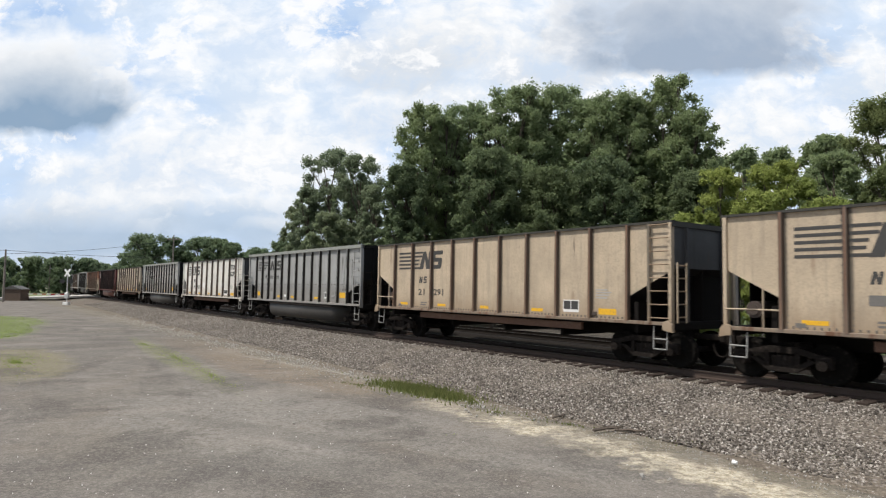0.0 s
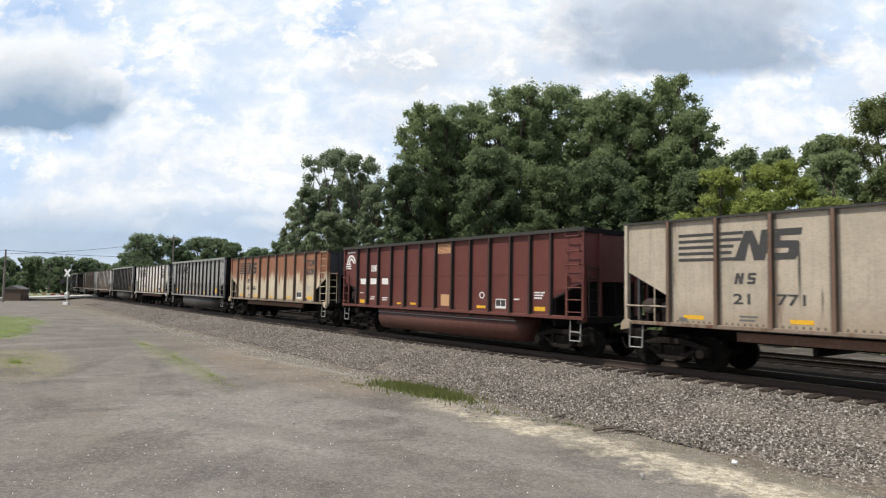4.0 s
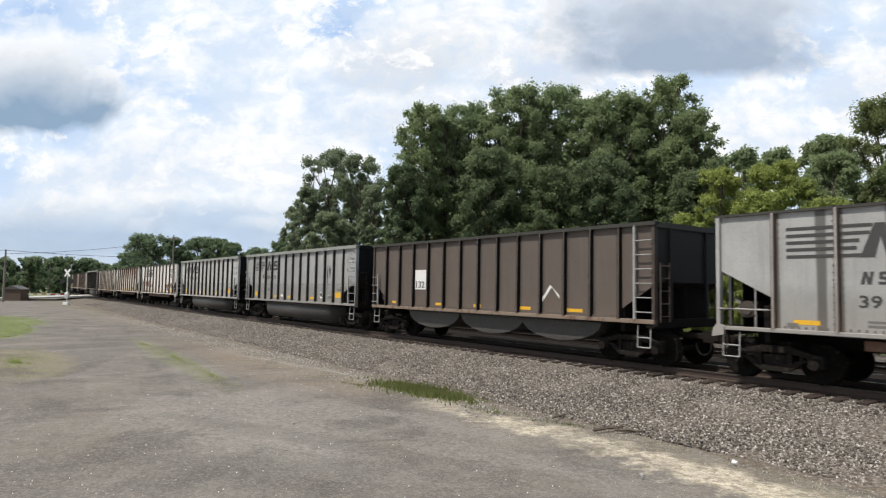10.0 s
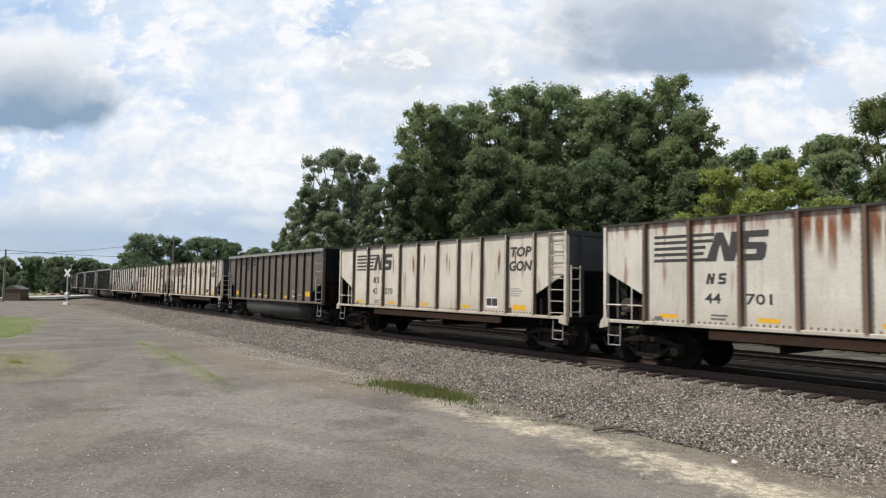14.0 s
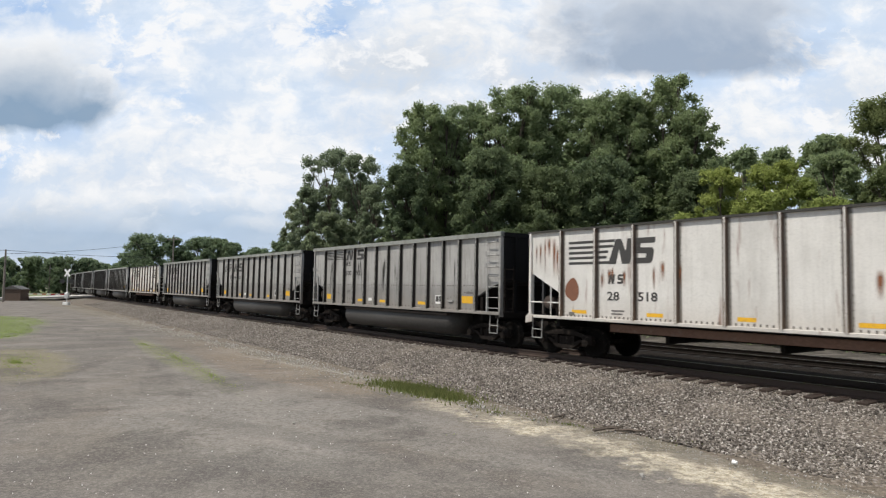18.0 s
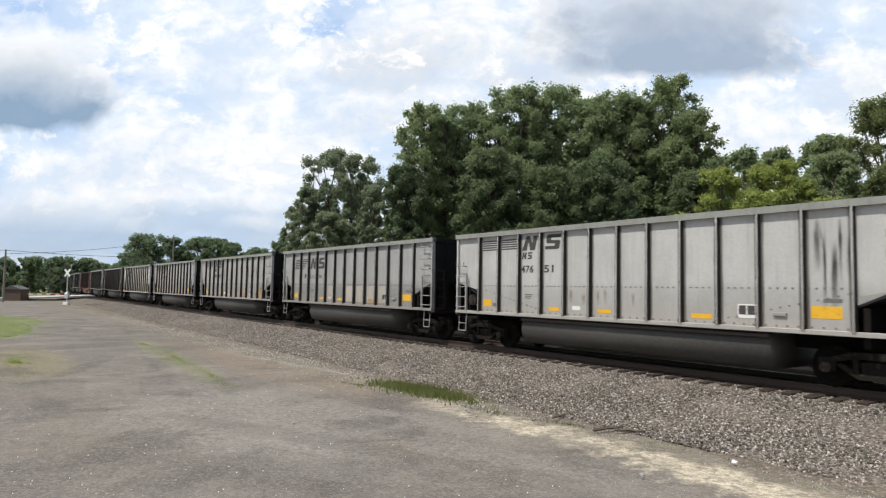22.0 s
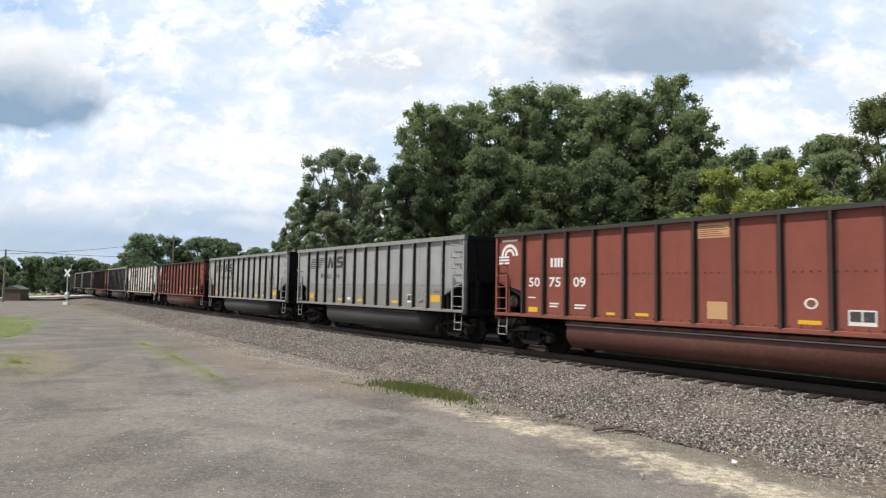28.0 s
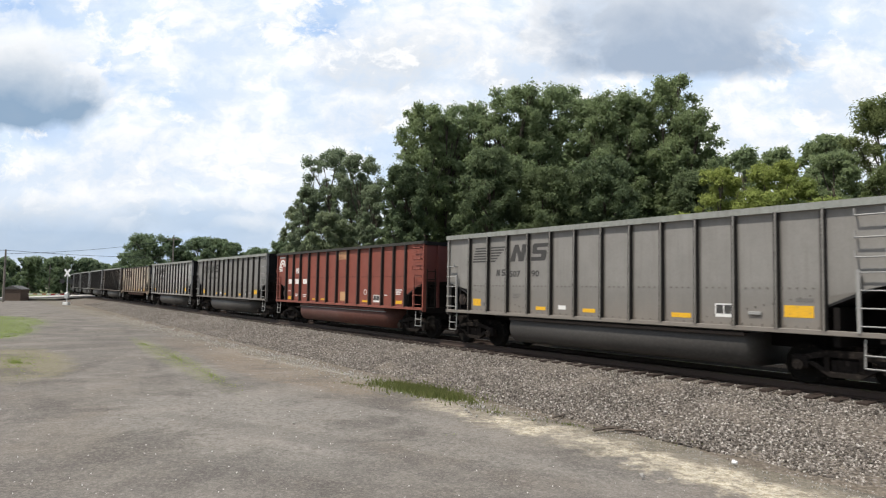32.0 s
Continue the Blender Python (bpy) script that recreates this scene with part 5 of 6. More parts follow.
    tagged(part("slope_rivets", bm, M["rivet"], car), kind="stuff")
    if not red:
        plate(car, "vent_plate", x0 + 1.95, x0 + 2.2, 1.42, 1.54, M["fadedmark"])
        plate(car, "white_mark", x0 + 5.52, x0 + 5.82, 1.42, 1.54, M["whitemark"])
        small_print(car, x0 + 3.5, 1.72, 0.36, 3, M["fadedmark"], 0.03)
        small_print(car, L / 2 - 1.9, 1.82, 0.5, 1, M["fadedmark"], 0.08)
        bm = bmesh.new()
        block(bm, x0 + 11.45, x0 + 11.75, -SKIN - 0.05, -SKIN, 1.50, 1.58, 0.01)
        part("route_card_holder", bm, M["bright"], car)
    return car


def top_gondola(paint_key, name_label, L=14.50, first=1.36, pitch=1.309, slogan=True, group="coal cars in the train"):
    ribs = [first + pitch * k for k in range(10)]
    p = M[paint_key]
    car = gondola("ribbed_gondola", name_label, p, ribs, L, 3.84, 0.06, M["chord"], M["ribrust"] if paint_key in ("rusttop", "orange", "cream", "tan") else p, (2.56, 1.86), (1.07, 1.22), M["endgrey"], p, group)
    x0 = -L / 2
    bm = bmesh.new()
    block(bm, x0 + 3.1, x0 + 11.4, -1.42, -1.30, 0.86, 1.07, 0.01)
    part("sill_beam", bm, M["beam"], car, "rust-brown beam under the side sill")
    for a in (-2.6, 0.4, 3.0):
        bm = bmesh.new()
        block(bm, a - 0.05, a + 0.05, -1.0, 1.0, 0.62, 1.1)
        part("cross_bearer", bm, M["nearblack"], car)
    side_ladder(car, L / 2 - 0.64, L / 2 - 0.05, 1.2, 3.78, [1.32 + 0.345 * k for k in range(8)], p)
    bm = bmesh.new()
    rod(bm, (x0 + 0.05, -1.54, 1.62), (x0 + 1.3, -1.54, 1.62), 0.022, 5)
    rod(bm, (x0 + 0.95, -1.54, 1.2), (x0 + 0.95, -1.54, 2.1), 0.02, 5)
    part("hand_rail", bm, p, car)
    for e in (-1, 1):
        bm = bmesh.new()
        prism(bm, [(e * (L / 2 - 0.22), 1.02), (e * (L / 2 + 0.08), 0.96), (e * (L / 2 + 0.05), 1.16), (e * (L / 2 - 0.06), 1.27), (e * (L / 2 - 0.22), 1.22)], -1.62, -1.52)
        bmesh.ops.recalc_face_normals(bm, faces=bm.faces[:])
        part("corner_casting", bm, p, car)
    mk = M["mark"]
    for k in range(5):
        z = 2.76 + k * 0.152
        plate(car, "stripe", x0 + 1.62, x0 + (3.12 + 0.05 * k if k not in (1, 2) else 2.98 + 0.05 * k), z, z + 0.075, mk)
    shape(car, "emblem", emblem_n(x0 + 3.08, 2.75, 0.92, 0.69), mk)
    shape(car, "emblem", emblem_s(x0 + 3.90, 2.75, 0.72, 0.69), mk)
    if slogan:
        lettering(car, "TOP", L / 2 - 2.57, 3.08, 0.44, mk, 0.18, 0.012, width=1.0)
        lettering(car, "GON", L / 2 - 2.60, 2.62, 0.44, mk, 0.18, 0.012, width=1.04)
    shape(car, "initial", emblem_n(x0 + 3.08, 2.20, 0.25, 0.26), mk)
    shape(car, "initial", emblem_s(x0 + 3.40, 2.20, 0.21, 0.26), mk)
    for a, w in ((1.75, 0.55), (4.35, 0.5), (6.85, 0.45), (9.4, 0.5), (L - 2.4, 0.62)):
        plate(car, "reflector", x0 + a, x0 + a + w, 1.33, 1.43 if a < 11 else 1.50, M["yellow"], label="yellow reflective mark")
    stencil_box(car, L / 2 - 3.75, 1.36, 0.62, 0.36)
    small_print(car, x0 + 3.2, 1.34, 0.5, 2, M["fadedmark"])
    small_print(car, L / 2 - 2.5, 1.78, 0.55, 4, M["ghostmark"], 0.04)
    small_print(car, x0 + 1.62, 1.26, 0.3, 1, M["fadedmark"], 0.1)
    bm = bmesh.new()
    block(bm, L / 2 - 2.75, L / 2 - 2.45, -SKIN - 0.05, -SKIN - 0.001, 1.30, 1.40, 0.01)
    part("route_card_holder", bm, M["dust"], car)
    return car


def hopper_car():
    L = 14.40
    ribs = [1.12 + 1.012 * k for k in range(13)]
    p = M["hopperbrown"]
    car = gondola("coal_hopper", "dark brown ribbed coal hopper with curved discharge bays", p, ribs, L, 3.85, 0.10, M["chord"], p, (2.2, 1.5), (1.09, 1.26), M["coal"], M["dust"], "coal cars in the train")
    x0 = -L / 2
    for c in (-3.0, 0.4, 3.6):
        bm = bmesh.new()
        pts = [(c + 1.65 * math.cos(a), 1.09 - 0.60 * math.sin(a)) for a in [math.pi * k / 10 for k in range(11)]]
        prism(bm, pts, -1.3, 1.3)
        bmesh.ops.recalc_face_normals(bm, faces=bm.faces[:])
        part("discharge_bay", bm, M["tub"], car)
    side_ladder(car, L / 2 - 0.6, L / 2 - 0.05, 1.26, 3.75, [1.45 + 0.38 * k for k in range(6)], M["bright"])
    side_ladder(car, x0 + 0.5, x0 + 0.05, 1.26, 2.6, (1.4, 1.75, 2.1, 2.45), M["bright"])
    plate(car, "number_panel", x0 + 3.2, x0 + 3.95, 1.95, 2.72, M["whitemark"])
    lettering(car, "132", x0 + 3.28, 2.02, 0.36, M["mark"], width=0.58).location.y -= 0.006
    for a, w in ((1.5, 0.3), (4.6, 0.5), (6.9, 0.4), (9.2, 0.55), (11.3, 0.6)):
        plate(car, "reflector", x0 + a, x0 + a + w, 1.36, 1.46, M["yellow"], label="yellow reflective mark")
    shape(car, "chalk_mark", [[(x0 + 10.15, 1.6), (x0 + 10.25, 1.6), (x0 + 10.68, 2.1), (x0 + 10.6, 2.16)], [(x0 + 10.6, 2.16), (x0 + 10.68, 2.1), (x0 + 10.98, 1.75), (x0 + 10.98, 1.85)]], M["whitemark"])
    return car


M["ribred"] = paint("dark_red_rib_paint", (0.085, 0.034, 0.027), 0.5, 0.0, streak=0.4, grime=(0.04, 0.025, 0.02), low=0.1)
M["tub"] = plain("dull_grey_tub_steel", (0.07, 0.065, 0.06), 0.6, 1.4, 0.5, 0.0, 0.15)
M["maroontub"] = plain("dusty_maroon_tub_steel", (0.12, 0.05, 0.038), 0.6, 1.4, 0.5, 0.0, 0.15, dusty=0.3)
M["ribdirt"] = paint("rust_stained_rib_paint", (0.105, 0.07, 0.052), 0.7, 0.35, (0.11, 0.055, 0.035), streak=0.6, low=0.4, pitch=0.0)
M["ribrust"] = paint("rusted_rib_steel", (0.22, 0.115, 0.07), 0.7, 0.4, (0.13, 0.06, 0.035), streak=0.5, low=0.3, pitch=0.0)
M["silldirt"] = paint("rust_stained_sill_paint", (0.24, 0.19, 0.15), 0.8, 0.6, (0.17, 0.085, 0.05), streak=0.6, low=0.5)
M["beam"] = plain("rust_brown_beam", (0.15, 0.085, 0.058), 0.6, 2.0, 0.85, dusty=0.4)
M["rivet"] = plain("grimy_rivet_heads", (0.15, 0.135, 0.12), 0.4, 9.0, 0.7)
M["patch"] = paint("beige_repaint_patch", (0.47, 0.43, 0.375), 0.6, 0.0, streak=0.4, low=0.2, pitch=0.0)
M["peach"] = paint("peach_rust_bloom", (0.50, 0.33, 0.22), 0.6, 0.0, streak=0.4, low=0.2, pitch=0.0)
# colour holds grime and the shade on the ribs' turned-away sides
M["flank"] = plain("grimy_shaded_rib_flank", (0.032, 0.029, 0.026), 0.5, 3.0, 0.8)
M["chordgrey"] = paint("dirty_grey_green_chord", (0.29, 0.30, 0.275), 0.7, 0.0, streak=0.6, low=0.0, pitch=0.0)
M["notice"] = plain("faded_buff_notice", (0.55, 0.33, 0.17), 0.4, 6.0, 0.7)

KINDS = {
    "B_grey": lambda: bathtub("grey", "grey steel bathtub coal gondola with black striped emblem", "horse"),
    "B_dark": lambda: bathtub("dark", "dark grey steel bathtub coal gondola, grimy sides", "horse"),
    "B_pale": lambda: bathtub("pale", "pale grey steel bathtub coal gondola with black striped emblem", "horse"),
    "B_streak": lambda: bathtub("streaky", "grey bathtub coal gondola with dark vertical streaks", "horse"),
    "H_streak": lambda: bathtub("streaky", "grey bathtub coal gondola with dark vertical streaks", "high"),
    "H_pale": lambda: bathtub("pale", "pale grey bathtub coal gondola with small high emblem", "high"),
    "B_light": lambda: bathtub("light", "light grey steel bathtub coal gondola with black striped emblem", "horse"),
    "H_light": lambda: bathtub("light", "light grey bathtub coal gondola with small high emblem", "high"),
    "T_short": lambda: top_gondola("white", "white ribbed coal gondola with a black painted patch", 14.16, 1.42, 1.267),
    "L_cream": lambda: bathtub("offwhite", "off-white bathtub coal gondola with long striped emblem", "long"),
    "B_taupe": lambda: bathtub("taupe", "brownish grey steel bathtub coal gondola with black emblem", "horse"),
    "B_brown": lambda: bathtub("brown", "brown-grey steel bathtub coal gondola, dusty sides", "high"),
    "R_red": lambda: bathtub("red", "oxide red bathtub coal gondola with white numerals", "wheel"),
    "R_maroon": lambda: bathtub("maroon", "dark maroon bathtub coal gondola with dull white marks", "wheel"),
    "T_white": lambda: top_gondola("white", "white ribbed coal gondola with black top chord"),
    "T_cream": lambda: top_gondola("cream", "cream ribbed coal gondola stained with brown grime"),
    "T_tan": lambda: top_gondola("tan", "tan-stained cream ribbed coal gondola, its slogan painted out", slogan=False),
    "T_rusty": lambda: top_gondola("rusty", "off-white ribbed coal gondola with long rust runs"),
    "T_runs": lambda: top_gondola("runs", "cream ribbed coal gondola with broad orange rust runs"),
    "T_rusttop": lambda: top_gondola("rusttop", "off-white ribbed coal gondola, rust running from its top"),
    "T_orange": lambda: top_gondola("orange", "cream ribbed coal gondola, its upper half rusted orange-brown"),
    "T_pale": lambda: top_gondola("pale", "light grey ribbed coal gondola with black lettering"),
    "hopper": hopper_car,
}
HALF = {"T": 7.25, "R": 7.38, "B": 7.20, "H": 7.20, "L": 7.20, "h": 7.20}
# place of the car's trailing end along the track at the start, kind, and number where it can be read
CARS = (
    (-13.24, "T_tan", ""), (2.65, "T_tan", "21 291"), (18.54, "B_grey", "509 90"), (34.30, "T_white", "31 036"), (50.40, "H_pale", "476 37"), (66.26, "T_cream", "21 771"),
    (82.45, "R_maroon", ""), (98.69, "T_orange", "40 687"), (114.55, "B_grey", "510 67"), (130.74, "T_white", "42 323"), (146.81, "B_dark", "509 00"), (162.77, "T_white", "22 501"),
    (178.61, "T_pale", "39 572"), (194.72, "hopper", ""), (210.68, "B_grey", "509 73"), (226.67, "B_light", "514 93"), (242.59, "T_white", "23 386"), (258.70, "T_rusttop", "44 701"),
    (274.60, "T_runs", "42 270"), (290.80, "B_brown", ""), (306.96, "T_runs", "42 849"), (322.80, "T_runs", "42 085"), (338.40, "T_rusty", "28 518"), (354.16, "H_streak", "500 92"),
    (370.11, "B_streak", "509 63"), (386.40, "B_pale", "509 87"), (402.69, "T_white", "42 182"), (418.90, "H_light", "476 51"), (434.83, "B_grey", "511 74"), (451.01, "H_pale", "490 69"),
    (467.13, "H_pale", "492 01"), (483.28, "L_cream", "46 002"), (499.50, "B_brown", ""), (515.72, "B_grey", "534 91"), (531.89, "R_red", "50 75 09"), (548.01, "B_grey", "523 10"),
    (563.91, "B_pale", "511 57"), (580.13, "R_red", "50 78 77"), (595.60, "T_short", "38 247"), (611.39, "B_taupe", "507 90"), (627.69, "R_red", ""), (643.75, "B_dark", ""),
    (659.90, "B_pale", ""), (676.00, "T_cream", ""), (691.90, "B_brown", ""), (708.00, "B_dark", ""), (724.10, "B_grey", ""), (740.20, "B_dark", ""), (756.40, "B_grey", ""), (772.50, "B_grey", ""), (788.60, "B_dark", ""),
)


def number_on(car, kind, word):
    """The car's number, split round its ribs, or bars where it cannot be read."""
    x0 = -HALF[kind[0]] if kind != "T_short" else -7.08
    bits = word.split()
    if kind[0] == "T":
        spots, z, size = (3.05, 4.08), 1.74, 0.34
    elif kind[0] == "R":
        spots, z, size = (1.54, 2.42, 3.40), 2.11, 0.40
    elif kind[0] == "H":
        spots, z, size = (3.32, 4.36), 2.55, 0.32
    elif kind[0] == "L":
        spots, z, size = (2.62, 3.50), 2.06, 0.36
    else:
        spots, z, size = (3.34, 4.36), 2.42, 0.28
    mat = M["whitemark"] if kind[0] == "R" else M["mark"]
    if not bits:
        for s in spots:
            plate(car, "number_bar", x0 + s, x0 + s + 0.5, z + 0.03, z + size * 0.72, M["fadedmark"] if kind[0] != "R" else mat)
        return
    for s, b in zip(spots, bits):
        lettering(car, b, x0 + s, z, size, mat, 0.0, 0.004, width=0.205 * len(b) * size / 0.36 + 0.03, name="car_number")


M["ghostmark"] = plain("worn_off_stencil_paint", (0.42, 0.40, 0.37), 0.4, 12.0, 0.75)
M["fadedmark"] = plain("faded_stencil_paint", (0.17, 0.16, 0.15), 0.5, 12.0, 0.75)
train = []
_first = {}
for _o, _k, _w in CARS:
    if _k in _first:
        _car = copy_thing(_first[_k], Matrix.Identity(4))
    else:
        _car = _first[_k] = KINDS[_k]()
    train.append((_car, _o, _k, _w))
for _car, _o, _k, _w in train:
    if _k != "hopper":
        number_on(_car, _k, _w)


def blot(car, x, z, rx, rz, mat, seed, name="stain"):
    rnd = random.Random(seed)
    k = [rnd.uniform(0.75, 1.15) for _ in range(9)]
    pts = []
    for i in range(18):
        a = i * math.tau / 18
        r = (k[i // 2] + k[((i + 1) // 2) % 9]) / 2
        pts.append((x + rx * r * math.cos(a), z + rz * r * math.sin(a)))
    shape(car, name, [pts], M[mat])


def soft_stain(name, col, force):
    """A run of rust or grime that fades out at its sides and its foot."""
    m, g = material(name)
    tc = g.n("ShaderNodeTexCoord")
    uv = g.n("ShaderNodeSeparateXYZ", ins={0: tc.outputs["UV"]})
    co = tc.outputs["Object"]
    fine = g.noise(g.vec("MULTIPLY", co, (14.0, 14.0, 1.1)), 1.0, 4.0, 0.6)
    spot = g.noise(co, 5.0, 4.0, 0.6)
    side = g.math("SUBTRACT", 1.0, g.math("ABSOLUTE", g.math("SUBTRACT", g.math("MULTIPLY", uv.outputs[0], 2.0), 1.0)))
    ends = g.math("MULTIPLY", g.ramp(uv.outputs[1], 1.0, 0.70), g.ramp(uv.outputs[1], 0.0, 0.65))
    a = g.ramp(g.math("ADD", g.math("MULTIPLY", side, 1.1), g.math("MULTIPLY", g.math("SUBTRACT", fine, 0.5), 1.7)), 0.30, 0.95)
    a = g.math("MULTIPLY", g.math("MULTIPLY", a, g.ramp(side, 0.0, 0.35)), g.math("MULTIPLY", ends, force))
    b = g.surface(g.mix(spot, col, tuple(v * 0.6 for v in col)), rough=0.85)
    g.t.links.new(a, b.inputs["Alpha"])
    return m


M["rustrun"] = soft_stain("orange_rust_run", (0.30, 0.125, 0.06), 0.95)
M["darkrun"] = soft_stain("dark_grime_run", (0.07, 0.066, 0.06), 0.85)
M["peachrun"] = soft_stain("peach_rust_bloom_run", (0.50, 0.40, 0.33), 0.6)


def run_marks(car, rects, mat):
    for k, (x0, x1, z0, z1) in enumerate(rects):
        bm = bmesh.new()
        uv = bm.loops.layers.uv.new("run")
        f = bm.faces.new([bm.verts.new((x, -SKIN - 0.004 - 0.0002 * (k % 9), z)) for x, z in ((x0, z0), (x1, z0), (x1, z1), (x0, z1))])
        for l, c in zip(f.loops, ((0, 0), (1, 0), (1, 1), (0, 1))):
            l[uv].uv = c
        part("run_stain", bm, M[mat], car)


def drips(car, x, z, w, h, n, mat, seed):
    """A ragged patch of runs that hang from a height."""
    rnd = random.Random(seed)
    rects = []
    for i in range(n):
        a = x + w * (i + 0.8 * rnd.random()) / n
        d = h * rnd.uniform(0.4, 1.0)
        t = z - h * rnd.uniform(0.0, 0.35)
        rects.append((a, a + rnd.uniform(0.09, 0.24), t - d, t))
    run_marks(car, rects, {"rustspot": "rustrun", "smear": "darkrun", "brownsmear": "peachrun"}[mat])


def stains():
    c = [row[0] for row in train]
    x = -7.25
    plate(c[3], "chalk_patch", x + 5.55, x + 5.95, 1.82, 2.18, M["whitemark"])
    for i, (a, z, rx, rz) in enumerate(((2.05, 2.05, 0.42, 0.30), (2.98, 2.05, 0.24, 0.24), (10.95, 1.85, 0.28, 0.22), (12.35, 1.90, 0.36, 0.24))):
        blot(c[16], x + a, z, rx, rz, "rustspot", i)
    blot(c[22], x + 1.75, 2.0, 0.28, 0.34, "rustspot", 11)
    def panel_runs(car, rows, mat="rustrun"):
        run_marks(car, [(x + 1.36 + 1.309 * (k + f) - w / 2, x + 1.36 + 1.309 * (k + f) + w / 2, z0, z1) for k, f, w, z0, z1 in rows], mat)

    panel_runs(c[21], ((6, 0.25, 0.34, 2.15, 3.65), (6, 0.68, 0.46, 1.9, 3.76), (7, 0.33, 0.36, 2.1, 3.6), (7, 0.66, 0.40, 2.0, 3.72), (4, 0.6, 0.2, 2.2, 3.4), (4, 0.3, 0.14, 2.5, 3.3), (3, 0.25, 0.14, 2.5, 3.3), (3, 0.6, 0.2, 2.5, 3.4), (8, 0.62, 0.2, 2.05, 2.65), (8, 0.8, 0.14, 2.0, 2.6), (2, 0.6, 0.12, 2.5, 3.3), (5, 0.55, 0.12, 2.4, 3.2)))
    mess = random.Random(20)
    panel_runs(c[20], [(k, mess.uniform(0.15, 0.85), mess.uniform(0.12, 0.5), mess.uniform(2.0, 2.7), mess.uniform(3.3, 3.8)) for k in range(0, 9) for f in range(3)] + [(-0.9 + 0.2 * k, 0.0, 0.4, 2.1 + 0.1 * k, 3.5) for k in range(5)])
    panel_runs(c[18], [(k, 0.3 + 0.13 * (k * 5 % 4), 0.16, 2.5, 3.4) for k in range(2, 9)] + [(k, 0.75 - 0.1 * (k % 3), 0.12, 2.4, 3.2) for k in range(1, 9, 2)])
    panel_runs(c[16], [(k, 0.35 + 0.1 * (k % 4), 0.12, 2.6, 3.3) for k in (5, 6, 7, 8)] + [(7, 0.7, 0.2, 2.3, 3.4)])
    panel_runs(c[17], [(k, 0.12 + 0.2 * j, 0.36, 3.0 - 0.3 * ((k + j) % 3), 3.86) for k in range(3, 9) for j in range(4)])
    panel_runs(c[5], [(2, 0.45, 0.10, 1.5, 3.3), (2, 0.8, 0.07, 1.4, 2.2)], "darkrun")
    panel_runs(c[1], [(7, 0.5, 0.06, 2.9, 3.6)], "darkrun")
    drips(c[22], x + 4.4, 2.9, 1.0, 0.9, 3, "rustspot", 12)
    drips(c[22], x + 9.6, 2.7, 1.2, 0.8, 3, "rustspot", 13)
    drips(c[26], x + 0.35, 3.5, 0.9, 1.5, 9, "rustspot", 14)
    drips(c[26], x + 2.7, 3.2, 0.9, 1.3, 5, "smear", 15)
    drips(c[12], x + 5.5, 3.5, 0.35, 1.3, 2, "smear", 16)
    drips(c[12], x + 4.25, 2.7, 0.3, 0.9, 2, "smear", 17)
    drips(c[11], x + 2.75, 2.5, 0.15, 1.0, 1, "smear", 18)
    drips(c[11], x + 4.95, 2.6, 0.22, 1.4, 2, "smear", 19)
    for a, w in ((1.7, 0.35), (4.5, 0.5), (6.6, 0.3), (7.5, 0.6), (11.7, 0.5)):
        drips(c[23], x + a, 3.55, w, 2.1, 3, "smear", int(a * 7))
    drips(c[30], x + 2.75, 3.1, 0.12, 1.7, 1, "smear", 27)
    drips(c[22], x + 0.2, 3.7, 1.0, 1.3, 6, "rustspot", 28)
    drips(c[22], x + 2.7, 2.75, 0.9, 0.8, 4, "rustspot", 29)
    for k in (4, 6, 7, 8, 9):
        plate(c[28], "repaint_patch", x + 1.34 + 0.985 * k + 0.16, x + 1.34 + 0.985 * (k + 1) - 0.16, 1.34, 2.06, M["patch"])
    for k in (8, 11):
        plate(c[29], "repaint_patch", x + 1.34 + 0.985 * k + 0.2, x + 1.34 + 0.985 * (k + 1) - 0.25, 1.34, 1.75, M["peach"])
    for k, i in enumerate((29, 30, 36)):
        drips(c[i], x + 10.2 + 0.5 * (k % 3), 3.7, 1.6, 1.9, 5, "smear", 40 + k)
    for k, i in enumerate((27, 29, 30, 25, 36)):
        drips(c[i], x + 5.3 + 0.8 * (k % 4), 2.1, 2.6, 0.6, 6, "brownsmear", 60 + k)
    drips(c[27], x + 12.3, 3.75, 0.75, 2.2, 5, "smear", 41)
    drips(c[2], x + 12.4, 3.8, 1.3, 2.3, 7, "smear", 42)
    drips(c[26], x + 7.4, 2.2, 3.2, 0.7, 4, "brownsmear", 84)
    for i in (4, 8):
        run_marks(c[i], [(x + 5.32 + 0.985 * k, x + 6.08 + 0.985 * k, 1.72 + 0.03 * k, 2.2) for k in range(2 if i == 4 else 4)], "peachrun")
    drips(c[24], x + 5.25, 3.75, 0.5, 1.9, 3, "smear", 21)
    drips(c[14], x + 10.7, 3.6, 1.1, 1.7, 6, "smear", 22)
    drips(c[29], x + 4.4, 3.4, 2.6, 1.4, 5, "smear", 23)
    drips(c[36], x + 4.6, 3.3, 0.5, 1.3, 3, "smear", 24)
    drips(c[36], x + 11.6, 3.5, 0.9, 1.8, 4, "smear", 25)
    x = -7.08
    shape(c[38], "black_mark", [[(x + 6.62, 1.42), (x + 7.52, 1.40), (x + 7.56, 2.26), (x + 6.78, 2.28), (x + 6.60, 2.18), (x + 6.60, 2.10), (x + 6.95, 2.12), (x + 6.98, 1.64), (x + 6.62, 1.62)]], M["mark"])


stains()


def pose_on_track(s_mid):
    a, b = on_track(s_mid + 6.1, 0, RAIL_Z), on_track(s_mid - 6.1, 0, RAIL_Z)
    d = b - a
